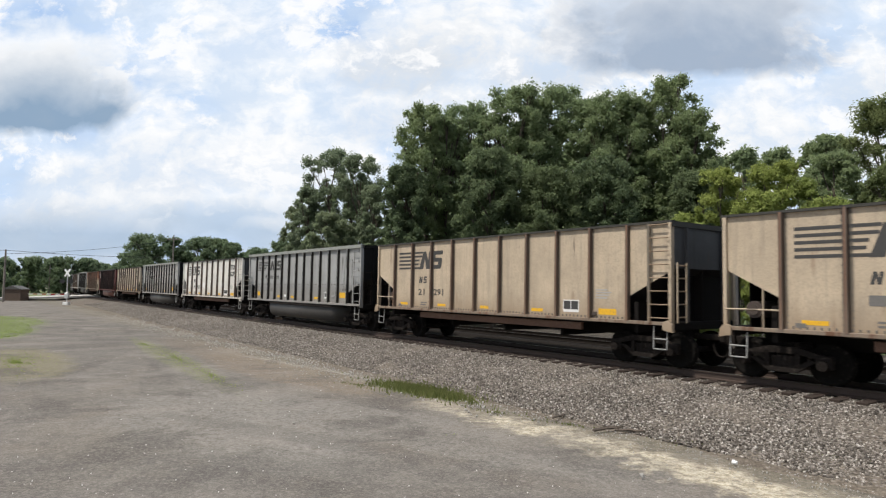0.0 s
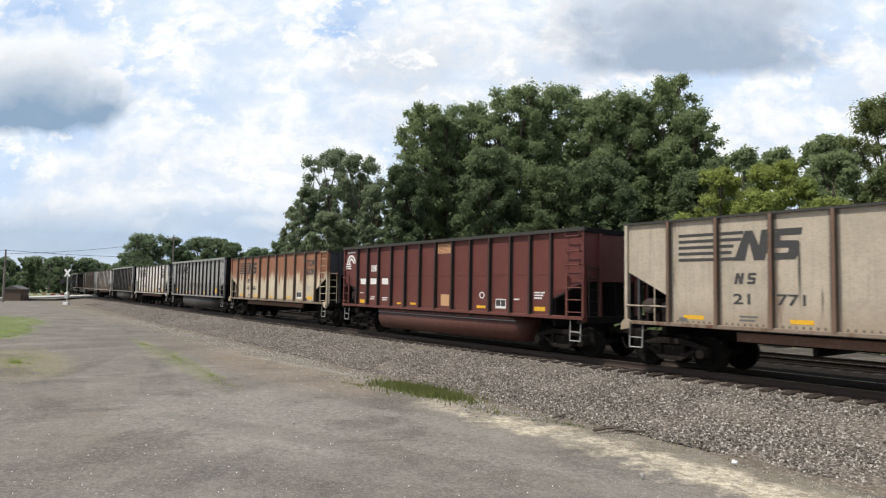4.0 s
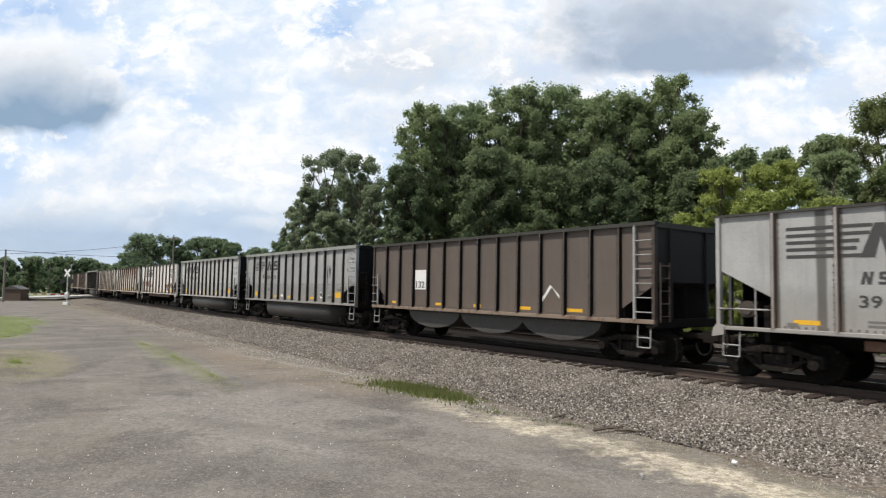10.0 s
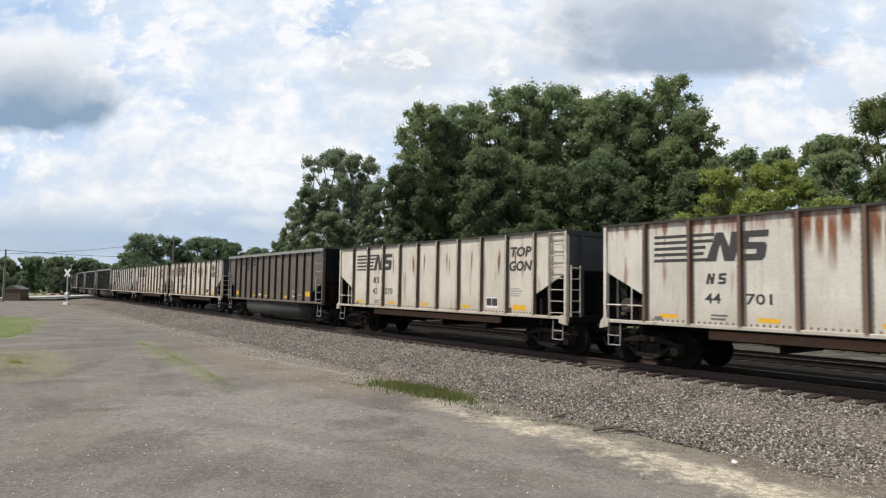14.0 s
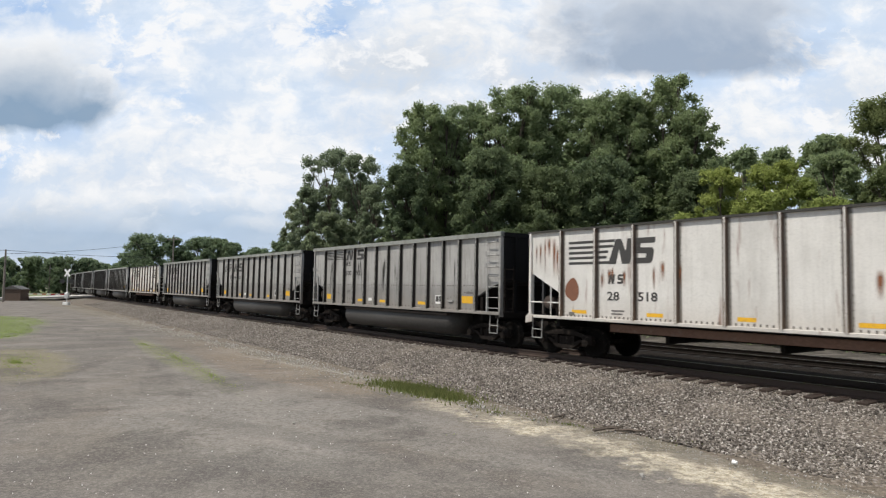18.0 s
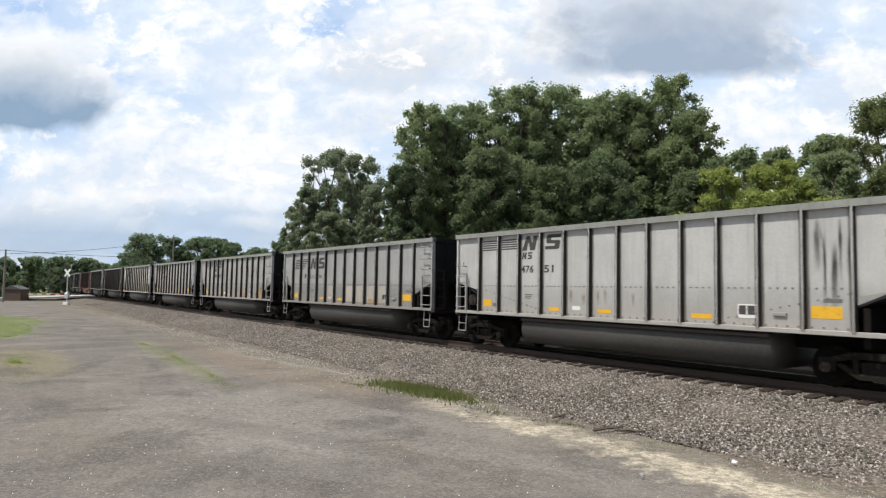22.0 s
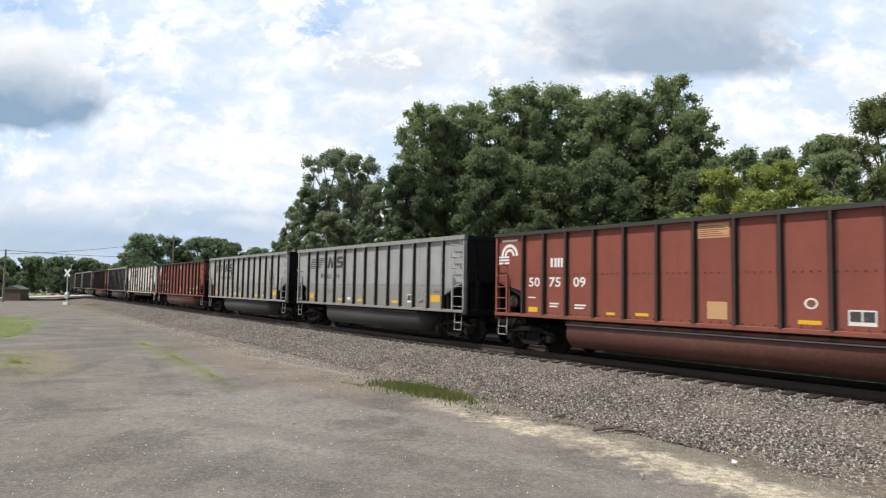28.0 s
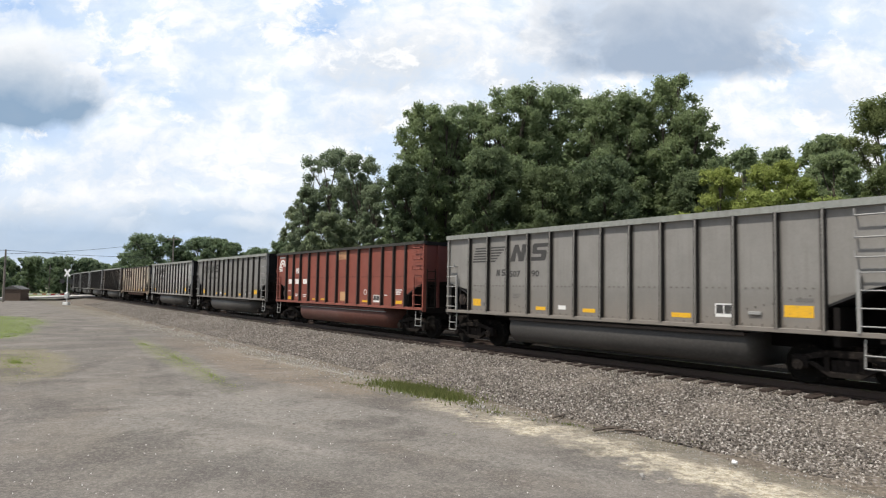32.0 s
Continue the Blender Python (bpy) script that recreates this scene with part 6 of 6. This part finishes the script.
    return Matrix.Translation((a + b) / 2) @ Matrix.Rotation(math.atan2(d.y, d.x), 4, "Z")


# ---- trees ----
def crown_mesh(name, blobs, count, size, seed, mat):
    """Leaf clumps strewn over the skins of many overlapping lumps: small bent leaves, uneven, with gaps."""
    rng = np.random.default_rng(seed)
    b = np.array(blobs)
    vol = b[:, 3] * b[:, 4]
    k = rng.choice(len(b), count, p=vol / vol.sum())
    d = rng.normal(size=(count, 3))
    d /= np.linalg.norm(d, axis=1)[:, None]
    r = np.minimum(1.05 - 0.7 * rng.random(count) ** 1.3 + 0.30 * rng.normal(size=count), 1.55)
    c = b[k, :3] + d * np.stack([b[k, 3], b[k, 3], b[k, 4]], -1) * r[:, None]
    nrm = 0.62 * d + 0.55 * rng.normal(size=(count, 3)) + np.array([-0.05, -0.08, 0.25])
    nrm /= np.linalg.norm(nrm, axis=1)[:, None]
    t = np.cross(nrm, rng.normal(size=(count, 3)))
    t /= np.linalg.norm(t, axis=1)[:, None]
    u = np.cross(nrm, t)
    sz = size * rng.uniform(0.55, 1.35, (count, 1))
    w = sz * rng.uniform(0.5, 0.8, (count, 1))
    V = np.stack([c - t * sz + u * w, c - t * sz * rng.uniform(0.3, 1.0, (count, 1)) - u * w, c + t * sz * 1.15], 1).reshape(-1, 3)
    F = np.arange(count * 3)
    me = bpy.data.meshes.new(name)
    me.vertices.add(len(V))
    me.vertices.foreach_set("co", V.ravel())
    me.loops.add(F.size)
    me.loops.foreach_set("vertex_index", F)
    me.polygons.add(count)
    me.polygons.foreach_set("loop_start", np.arange(0, F.size, 3))
    me.polygons.foreach_set("loop_total", np.full(count, 3))
    me.update(calc_edges=True)
    me.materials.append(mat)
    return me


def lumps(h, r, z_lo, n, seed):
    """Lumps that fill an uneven egg-shaped crown from z_lo to h."""
    rnd = random.Random(seed)
    out = []
    for i in range(n):
        t = (i + rnd.random()) / n
        f = math.sqrt(max(0.08, 1 - abs((t - 0.38) / 0.66) ** 2.7))
        a = i * 2.399963 + rnd.uniform(-0.7, 0.7)
        lr = r * rnd.uniform(0.09, 0.20) * (0.75 + 0.25 * f)
        q = max(0.0, r * f * math.sqrt(rnd.random()) * rnd.uniform(0.85, 1.08) - 0.3 * lr)
        out.append((q * math.cos(a), q * math.sin(a), min(z_lo + (h - z_lo) * t, h - lr), lr, lr * rnd.uniform(0.7, 1.0)))
    for k in range(3):
        out.append((rnd.uniform(-0.4, 0.4) * r, rnd.uniform(-0.4, 0.4) * r, h - r * (0.2 + 0.12 * k), 0.24 * r, 0.2 * r))
    return out


def tree(label, x, y, h, r, z_lo, seed, leaf_mat, count, size, trunk_r=0.28, group="", n=64, name="deciduous_tree"):
    top = thing(name, label, "tree", group)
    top.location = (x, y, 0)
    rnd = random.Random(seed)
    bl = lumps(h, r, z_lo, n, seed)
    bm = bmesh.new()
    p, k = Vector((0, 0, -0.1)), 7
    for i in range(k):
        q = Vector((rnd.uniform(-0.15, 0.15) * i * 0.4, rnd.uniform(-0.15, 0.15) * i * 0.4, (h * 0.82) * (i + 1) / k))
        rod(bm, p, q, trunk_r * (1 - 0.8 * i / k), 8, trunk_r * (1 - 0.8 * (i + 1) / k))
        p = q
    for c in bl[::max(5, len(bl) // 24)]:
        z = max(0.2 * h, c[2] * 0.72)
        rod(bm, (0, 0, z), (c[0], c[1], c[2]), trunk_r * 0.32, 5, trunk_r * 0.08)
        for j in range(2):
            e = Vector(c[:3]) + Vector((rnd.uniform(-1, 1), rnd.uniform(-1, 1), rnd.uniform(0, 1))) * c[3]
            rod(bm, Vector((0, 0, z)).lerp(Vector(c[:3]), 0.6), e, trunk_r * 0.14, 4, 0.02)
    part("trunk", bm, M["bark"], top)
    part("crown", crown_mesh("crown", bl, count, size, seed, leaf_mat), None, top)
    return top


OAK = "tall green deciduous tree with a dense uneven crown behind the track"
# x, y, height, crown radius, crown base
for i, (x, y, h, r, z0) in enumerate(((-1.5, 52, 17.6, 3.1, 1.5), (1.9, 55, 18.6, 3.3, 2.0), (5.7, 52, 19.2, 3.3, 1.5), (9.8, 54.5, 20.2, 3.7, 2.0), (13.2, 50.5, 18.4, 3.4, 1.5), (15.3, 51.5, 18.2, 3.0, 1.5),
                                      (17.5, 50, 19.6, 3.2, 1.5), (18.5, 48.5, 16.4, 2.7, 1.5), (3.6, 47, 13.0, 2.9, 1.0), (11.6, 46.5, 12.4, 3.1, 1.0), (-2.9, 49, 12.0, 2.2, 1.0), (17.6, 45, 11.2, 2.6, 1.0), (7.6, 46.0, 11.5, 2.9, 1.0))):
    # trees under 13.5 m take the leaves with shade in their colour
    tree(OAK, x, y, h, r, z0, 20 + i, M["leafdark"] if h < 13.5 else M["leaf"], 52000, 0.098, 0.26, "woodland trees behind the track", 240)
for i, (x, y, h, r, z0) in enumerate(((0.2, 60, 16.6, 4.4, 1.0), (7.8, 60, 18.2, 4.6, 1.0), (14.8, 57, 17.2, 4.4, 1.0), (19.5, 55, 14.6, 3.8, 1.0), (4.0, 62, 16.0, 4.4, 1.0), (3.7, 53.5, 17.2, 2.8, 2.0), (7.8, 53, 18.4, 2.8, 2.0), (11.6, 52.5, 18.4, 2.8, 2.0), (14.9, 51, 18.0, 2.6, 2.0), (0.2, 53, 16.8, 2.6, 2.0), (-10.4, 72, 14.2, 3.6, 0.8))):
    tree("dark green tree at the back of the wood", x, y, h, r, z0, 300 + i, M["leaf"], 22000, 0.15, 0.26, "woodland trees behind the track", 130)
for i, (x, y, h, r, z0) in enumerate(((-12.0, 68, 17.4, 3.5, 1.0), (-8.6, 66, 16.3, 3.1, 1.0), (-15.6, 70, 11.4, 2.6, 1.0), (-11.0, 63, 10.0, 2.6, 0.8), (-6.7, 62, 12.5, 1.8, 0.8), (-13.8, 66, 12.8, 2.2, 0.8))):
    tree("slender grey-green poplar with an airy crown behind the track", x, y, h, r, z0, 50 + i, M["leafgrey"], 26000, 0.115, 0.2, "poplars behind the track", 90)
for i, (x, y, h, r, z0) in enumerate(((15.9, 37, 9.9, 2.0, 0.5), (18.7, 36.5, 10.2, 2.1, 0.5), (21.4, 38.5, 9.6, 1.9, 0.5), (17.4, 34.8, 8.2, 2.0, 0.4), (20.6, 34.5, 7.8, 2.2, 0.4), (13.9, 36.8, 7.2, 1.5, 0.4))):
    tree("yellow-green young locust tree with a bushy crown", x, y, h, r, z0, 70 + i, M["leaflime"], 30000, 0.078, 0.12, "young trees behind the track", 80)
for i, (x, y, h, r, z0) in enumerate(((28.8, 42, 15.6, 3.4, 0.6), (24.9, 41, 11.8, 2.5, 0.5), (27.0, 38, 11.0, 2.6, 0.4), (24.0, 36.0, 7.6, 2.6, 0.3), (30.5, 37, 14.0, 3.2, 0.5), (33.5, 41, 17.0, 3.6, 0.5), (27.4, 33.4, 7.4, 2.8, 0.3))):
    tree("olive green tree with ragged branches behind the track", x, y, h, r, z0, 90 + i, M["leaf"] if i % 2 else M["leaflime2"], 42000, 0.09, 0.2, "woodland trees behind the track", 100)
for i, (x, y, h, r, z0) in enumerate(((31.0, 76, 18.6, 3.8, 2), (36.0, 78, 19.6, 3.8, 2), (35.9, 61, 17.6, 3.2, 2), (40.5, 66, 19.0, 3.5, 2), (27.0, 74, 17.2, 3.4, 2), (33.6, 72, 18.8, 3.6, 2), (39.0, 76, 19.8, 3.8, 2), (29.2, 70, 17.2, 3.2, 2))):
    tree("dark green tree at the back of the wood", x, y, h, r, z0, 110 + i, M["leaf"], 13000, 0.19, 0.26, "woodland trees behind the track", 50)
for i, (x, y, h, r, z0) in enumerate(((-73.5, 160, 15.2, 6.6, 0.5), (-79.0, 168, 11.8, 5.0, 0.5), (-62.8, 166, 15.0, 5.8, 0.5), (-57.5, 174, 14.0, 5.2, 0.5), (-52.0, 180, 13.0, 5.2, 0.5), (-46.0, 176, 11.5, 5.0, 0.5), (-68.0, 172, 11.5, 5.6, 0.5),
                                      (-37.2, 150, 13.2, 3.6, 0.5), (-33.5, 145, 12.0, 3.4, 0.5), (-40.0, 158, 10.5, 4.6, 0.5), (-29.5, 140, 12.6, 4.0, 0.5), (-67.5, 162, 14.6, 5.2, 0.5), (-60.0, 170, 15.2, 5.2, 0.5), (-49.0, 172, 12.8, 5.0, 0.5), (-55.0, 168, 14.0, 5.0, 0.5), (-43.5, 168, 10.6, 4.4, 0.5))):
    tree("round green tree in the far tree line", x, y, h, r, z0, 130 + i, M["leaffar"], 12000, 0.27, 0.3, "far tree line", 90)
for i, (x, y, h, r, z0) in enumerate(((-107, 168, 9.4, 4.6, 0.2), (-103.5, 176, 9.9, 4.6, 0.2), (-100, 182, 9.7, 4.2, 0.2), (-112, 166, 8.6, 4.4, 0.2), (-118, 172, 9.6, 5.0, 0.2), (-112, 186, 9.8, 5.0, 0.2), (-106, 196, 10.2, 5.0, 0.2), (-122, 235, 10.2, 6.0, 0.2),
                                      (-130, 245, 10.0, 6.0, 0.2), (-114, 230, 10.0, 6.0, 0.2), (-96.5, 190, 7.6, 3.6, 0.2), (-128, 176, 9.0, 5.0, 0.2), (-72, 104, 5.2, 2.2, 0.1), (-76, 108, 5.6, 2.6, 0.1), (-80, 116, 5.0, 2.6, 0.1))):
    tree("dark green tree in the wood past the crossing", x, y, h, r, z0, 160 + i, M["leaffar"], 8000, 0.3, 0.25, "wood past the crossing", 60)


def far_woods():
    rng = np.random.default_rng(77)
    blobs = []
    for i in range(260):
        t = i / 259
        x = -420 + 900 * t
        y = 330 + 60 * math.sin(t * 9) + rng.uniform(-14, 14)
        h = rng.uniform(8.0, 11.5)
        blobs.append((x, y, h * 0.5, rng.uniform(5, 8), h * 0.5))
    me = crown_mesh("far_woods", blobs, 30000, 1.0, 3, M["leaffar"])
    tagged(part("far_woods", me, None), "distant belt of green woods at the horizon", "woods", kind="stuff")


far_woods()


def undergrowth():
    """Bushes and weeds along the far side of the track."""
    rnd = random.Random(31)
    blobs = []
    for i in range(430):
        s = -46 + 190 * rnd.random()
        lat = -rnd.uniform(18.0, 22.0)
        h = rnd.uniform(0.9, 3.0) * (0.6 + 0.4 * min(1.0, (-lat - 17.0) / 3.0))
        p = on_track(s, lat)
        blobs.append((p.x, p.y, h * 0.45, rnd.uniform(0.7, 1.5), h * 0.55))
    me = crown_mesh("undergrowth", blobs, 60000, 0.14, 12, M["leaf"])
    tagged(part("undergrowth", me, None), "tangled green bushes along the far side of the track", "bushes", kind="stuff")


undergrowth()


# ---- grass and weeds ----
def grass_tufts(name, spots, count, height, seed, label, even=False, mat="grass"):
    rng = np.random.default_rng(seed)
    cx, cy, rx, ry, turn = [np.array(v) for v in zip(*spots)]
    area = rx * ry
    k = rng.choice(len(spots), count, p=area / area.sum())
    a, r = rng.uniform(0, math.tau, count), (np.sqrt(rng.random(count)) if even else np.abs(rng.normal(size=count)) * 0.52)
    lx, ly = np.cos(a) * r * rx[k], np.sin(a) * r * ry[k]
    x = cx[k] + lx * np.cos(turn[k]) - ly * np.sin(turn[k])
    y = cy[k] + lx * np.sin(turn[k]) + ly * np.cos(turn[k])
    lat = -0.804 * x - 0.595 * (y - 26.98)
    z = np.maximum(np.interp(lat, _px, _pz), 0.0) - 0.02
    h = height * rng.uniform(0.4, 1.2, count)
    w = 0.012 + 0.01 * rng.random(count)
    b = rng.uniform(0, math.tau, count)
    lean = rng.normal(size=(count, 2)) * 0.35 * h[:, None]
    p = np.stack([x, y, z], -1)
    side = np.stack([np.cos(b) * w, np.sin(b) * w, 0 * w], -1)
    tip = p + np.stack([lean[:, 0], lean[:, 1], h], -1)
    V = np.stack([p - side, p + side, tip], 1).reshape(-1, 3)
    F = np.arange(count * 3).reshape(-1, 3)
    me = from_arrays(name, V.tolist(), F.tolist())
    tagged(part(name, me, M[mat]), label, "grass", kind="stuff")


grass_tufts("grass_patch", ((-0.6, 17.5, 2.2, 0.8, math.radians(130)), (0.2, 16.5, 1.0, 0.5, math.radians(135))), 5200, 0.13, 3, "low green grass patch at the foot of the ballast", mat="weed")
grass_tufts("lawn", ((-32.2, 43.5, 10.5, 4.8, math.radians(125)), (-26.0, 37, 7.6, 2.4, math.radians(124))), 26000, 0.05, 4, "mown green grass beside the gravel lot", True)
grass_tufts("weeds", ((-13.4, 29.6, 4.2, 0.5, math.radians(123)), (-9.9, 24.4, 4.2, 0.45, math.radians(122)), (-7.0, 19.9, 3.6, 0.4, math.radians(122)), (-14.6, 22.5, 5.0, 1.2, math.radians(125)), (0.25, 12.3, 0.3, 0.2, 0.4)), 2200, 0.03, 6, "thin yellow-green weeds in the gravel")


grass_tufts("verge_weeds", ((1.2, 14.6, 0.9, 0.22, math.radians(140)), (2.6, 13.4, 0.8, 0.2, math.radians(140)), (4.3, 12.0, 0.9, 0.22, math.radians(140)), (6.2, 10.7, 0.9, 0.2, math.radians(140)), (-2.3, 18.3, 1.0, 0.25, math.radians(135))), 500, 0.04, 11, "sparse olive weeds along the dirt verge", mat="weed")


def verge_spots(rng, n):
    s = -12 + 52 * rng.random(n)
    lat = 5.9 + 0.55 * rng.normal(size=n)
    th = np.interp(s, _sg, _th)
    return np.stack([np.interp(s, _sg, _tx) - lat * np.sin(th), np.interp(s, _sg, _ty) - lat * np.cos(th), np.maximum(np.interp(lat, _px, _pz), 0.0) - 0.008], -1)


scatter_stones("verge_rubble", 2600, verge_spots, (0.012, 0.045), M["palestone"], "pale rubble strewn along the dirt verge", 9)


def litter():
    def twig(x, y, z, l, a, r):
        bm = bmesh.new()
        p = Vector((-l / 2, 0, 0))
        for k in range(4):
            q = Vector((-l / 2 + l * (k + 1) / 4, 0.03 * math.sin(k * 2.1 + a), 0.012 * (k % 2)))
            rod(bm, p, q, r, 5, r * 0.85)
            p = q
        ob = part("broken_branch", bm, M["bark"])
        ob.location, ob.rotation_euler = (x, y, z + r), (0, 0, a)
        tagged(ob, "short grey broken branch lying at the ballast foot", "branch", "broken branches")

    twig(3.25, 12.75, 0.02, 0.75, 0.5, 0.035)
    twig(3.62, 12.60, 0.02, 0.55, -0.2, 0.03)
    twig(2.5, 13.9, 0.03, 0.5, 0.9, 0.025)
    bm = bmesh.new()
    lathe(bm, [(0.022, 0.0), (0.028, 0.002), (0.036, 0.07), (0.038, 0.073), (0.033, 0.07), (0.026, 0.01)], (0, 0, 0), 16)
    cup = part("paper_cup", bm, M["signwhite"])
    cup.location, cup.rotation_euler = (4.69, 10.42, 0.03), (0, 0, 0.7)
    tagged(cup, "discarded white paper cup lying on the sandy verge", "cup")
    for k, (x, y, z, r) in enumerate(((7.04, 11.16, 0.08, 0.075), (6.0, 11.0, 0.03, 0.05), (2.95, 9.65, 0.0, 0.06), (-2.9, 13.0, 0.0, 0.04), (-2.15, 18.9, 0.02, 0.06), (3.3, 9.5, 0.0, 0.045))):
        co, fa = pebble_mesh(200 + k)
        me = from_arrays("rock", [tuple(v * r) for v in co], [tuple(int(i) for i in f) for f in fa])
        ob = part("rock", me, M["palestone"])
        ob.location = (x, y, z + r * 0.4)
        tagged(ob, "pale fist-sized rock lying loose on the ground", "rock", "loose rocks")


litter()


# ---- road, crossing signal, poles ----
def road():
    a, b = Vector((-57.0, 108.0, 0)), Vector((-150.0, 46.0, 0))
    d = (b - a).normalized()
    w = Vector((-d.y, d.x, 0)) * 5.2
    verts, faces = [], []
    for i in range(13):
        t = i / 12
        p = a.lerp(b, t ** 1.6)
        z = 0.04 + 0.6 * max(0.0, 1 - (p - a).length / 14.0)
        for s in (-1, 1):
            verts.append((p.x + w.x * s, p.y + w.y * s, z))
    for i in range(12):
        faces.append((2 * i, 2 * i + 1, 2 * i + 3, 2 * i + 2))
    ob = part("road", from_arrays("road", verts, faces), M["asphalt"])
    m = ob.modifiers.new("thick", "SOLIDIFY")
    m.thickness = 0.25
    tagged(ob, "pale worn asphalt road rising to the level crossing", "road", kind="structure")


road()


def crossing_signal(x, y):
    top = thing("crossing_signal", "white crossbuck signal with dark lamps and lowered striped arm", "crossing signal")
    top.location = (x, y, 0)
    bm = bmesh.new()
    rod(bm, (0, 0, 0), (0, 0, 4.35), 0.075, 10)
    part("mast", bm, M["alu"], top)
    bm = bmesh.new()
    block(bm, -0.32, 0.32, -0.32, 0.32, -0.1, 0.35, 0.03)
    part("base", bm, M["signwhite"], top)
    for a in (-45, 45):
        bm = bmesh.new()
        block(bm, -0.62, 0.62, -0.015, 0.015, -0.12, 0.12)
        ob = part("crossbuck_board", bm, M["signwhite"], top, loc=(0, -0.12 - 0.002 * a / 45, 4.0))
        ob.rotation_euler = (0, radians(a), radians(-18))
    bm = bmesh.new()
    rod(bm, (-0.75, -0.1, 2.95), (0.75, -0.1, 2.95), 0.03, 6)
    part("lamp_bar", bm, M["lampblack"], top)
    for s in (-0.55, 0.55):
        bm = bmesh.new()
        lathe(bm, [(0.30, -0.02), (0.30, 0.0), (0.10, 0.12)], (s, -0.14, 2.95), 18)
        part("lamp_disc", bm, M["lampblack"], top)
    bm = bmesh.new()
    block(bm, -0.25, 0.25, -0.2, 0.2, 0.8, 1.5, 0.03)
    part("gate_motor", bm, M["alu"], top)
    n = 8
    for k in range(n):
        bm = bmesh.new()
        block(bm, -0.3 - 0.5 * (k + 1), -0.3 - 0.5 * k, -0.025, 0.025, 1.26, 1.36)
        ob = part("gate_arm_section", bm, M["signwhite"] if k % 2 else M["signred"], top)
        ob.rotation_euler = (0, 0, radians(14))


crossing_signal(-47.0, 81.5)


def utility_pole(x, y, h, arm=True, turn=0.0):
    top = thing("utility_pole", "weathered timber utility pole", "utility pole", "poles along the line")
    top.location = (x, y, 0)
    bm = bmesh.new()
    rod(bm, (0, 0, -0.2), (0, 0, h), 0.17, 9, 0.11)
    part("pole", bm, M["pole"], top)
    if arm:
        bm = bmesh.new()
        block(bm, -1.2, 1.2, -0.06, 0.06, h - 0.9, h - 0.76)
        a = part("crossarm", bm, M["pole"], top)
        a.rotation_euler = (0, 0, turn)
        for s in (-1.05, -0.5, 0.5, 1.05):
            bm = bmesh.new()
            rod(bm, (s, 0, h - 0.76), (s, 0, h - 0.58), 0.045, 6)
            part("insulator", bm, M["signwhite"], a)
    return top


utility_pole(-52.0, 125.0, 12.3, True, 0.2)
utility_pole(-60.0, 89.0, 7.2, False)
utility_pole(-104.0, 172.0, 7.6, False)


def cable(p, q, sag, r=0.013):
    p, q = Vector(p), Vector(q)
    bm = bmesh.new()
    n = 12
    pts = [p.lerp(q, i / n) - Vector((0, 0, sag * 4 * (i / n) * (1 - i / n))) for i in range(n + 1)]
    for a, b in zip(pts, pts[1:]):
        rod(bm, a, b, r, 4)
    tagged(part("overhead_cable", bm, M["wire"]), "thin black overhead cable between poles", "cable", "overhead cables")


cable((-60, 89, 7.1), (-52, 125, 8.0), 0.3, 0.03)
cable((-60, 89, 6.6), (-52, 125, 11.4), 0.5, 0.025)
cable((-60, 89, 7.1), (-90, 70, 7.6), 0.4, 0.03)


def shed(x, y):
    top = thing("shed", "small brown board shed with dark roof beside the road", "shed")
    top.location = (x, y, 0)
    bm = bmesh.new()
    block(bm, -1.3, 1.3, -1.0, 1.0, 0, 1.7)
    part("wall", bm, M["shedwall"], top)
    bm = bmesh.new()
    prism(bm, [(-1.45, 1.7), (1.45, 1.7), (0, 2.25)], -1.15, 1.15)
    part("roof", bm, M["shedroof"], top)


shed(-63.5, 97.0)


# ---- movement: the train rolls by, the clouds drift ----
def motions():
    for car, o, kind, word in train:
        half = HALF[kind[0]] if kind != "T_short" else 7.08
        rows = []
        for k in range(33):
            t = float(k)
            rows.append((t, pose_on_track(o - half - (SPEED * t + 0.00057 * t * t))))
        walk(car, rows)
    walk(backdrop, [(0.0, pose(0, 0, EYE_Z, 0, 0, -0.95)), (16.0, pose(0, 0, EYE_Z, 0, 0, 0.0)), (32.0, pose(0, 0, EYE_Z, 0, 0, 0.95))])


motions()
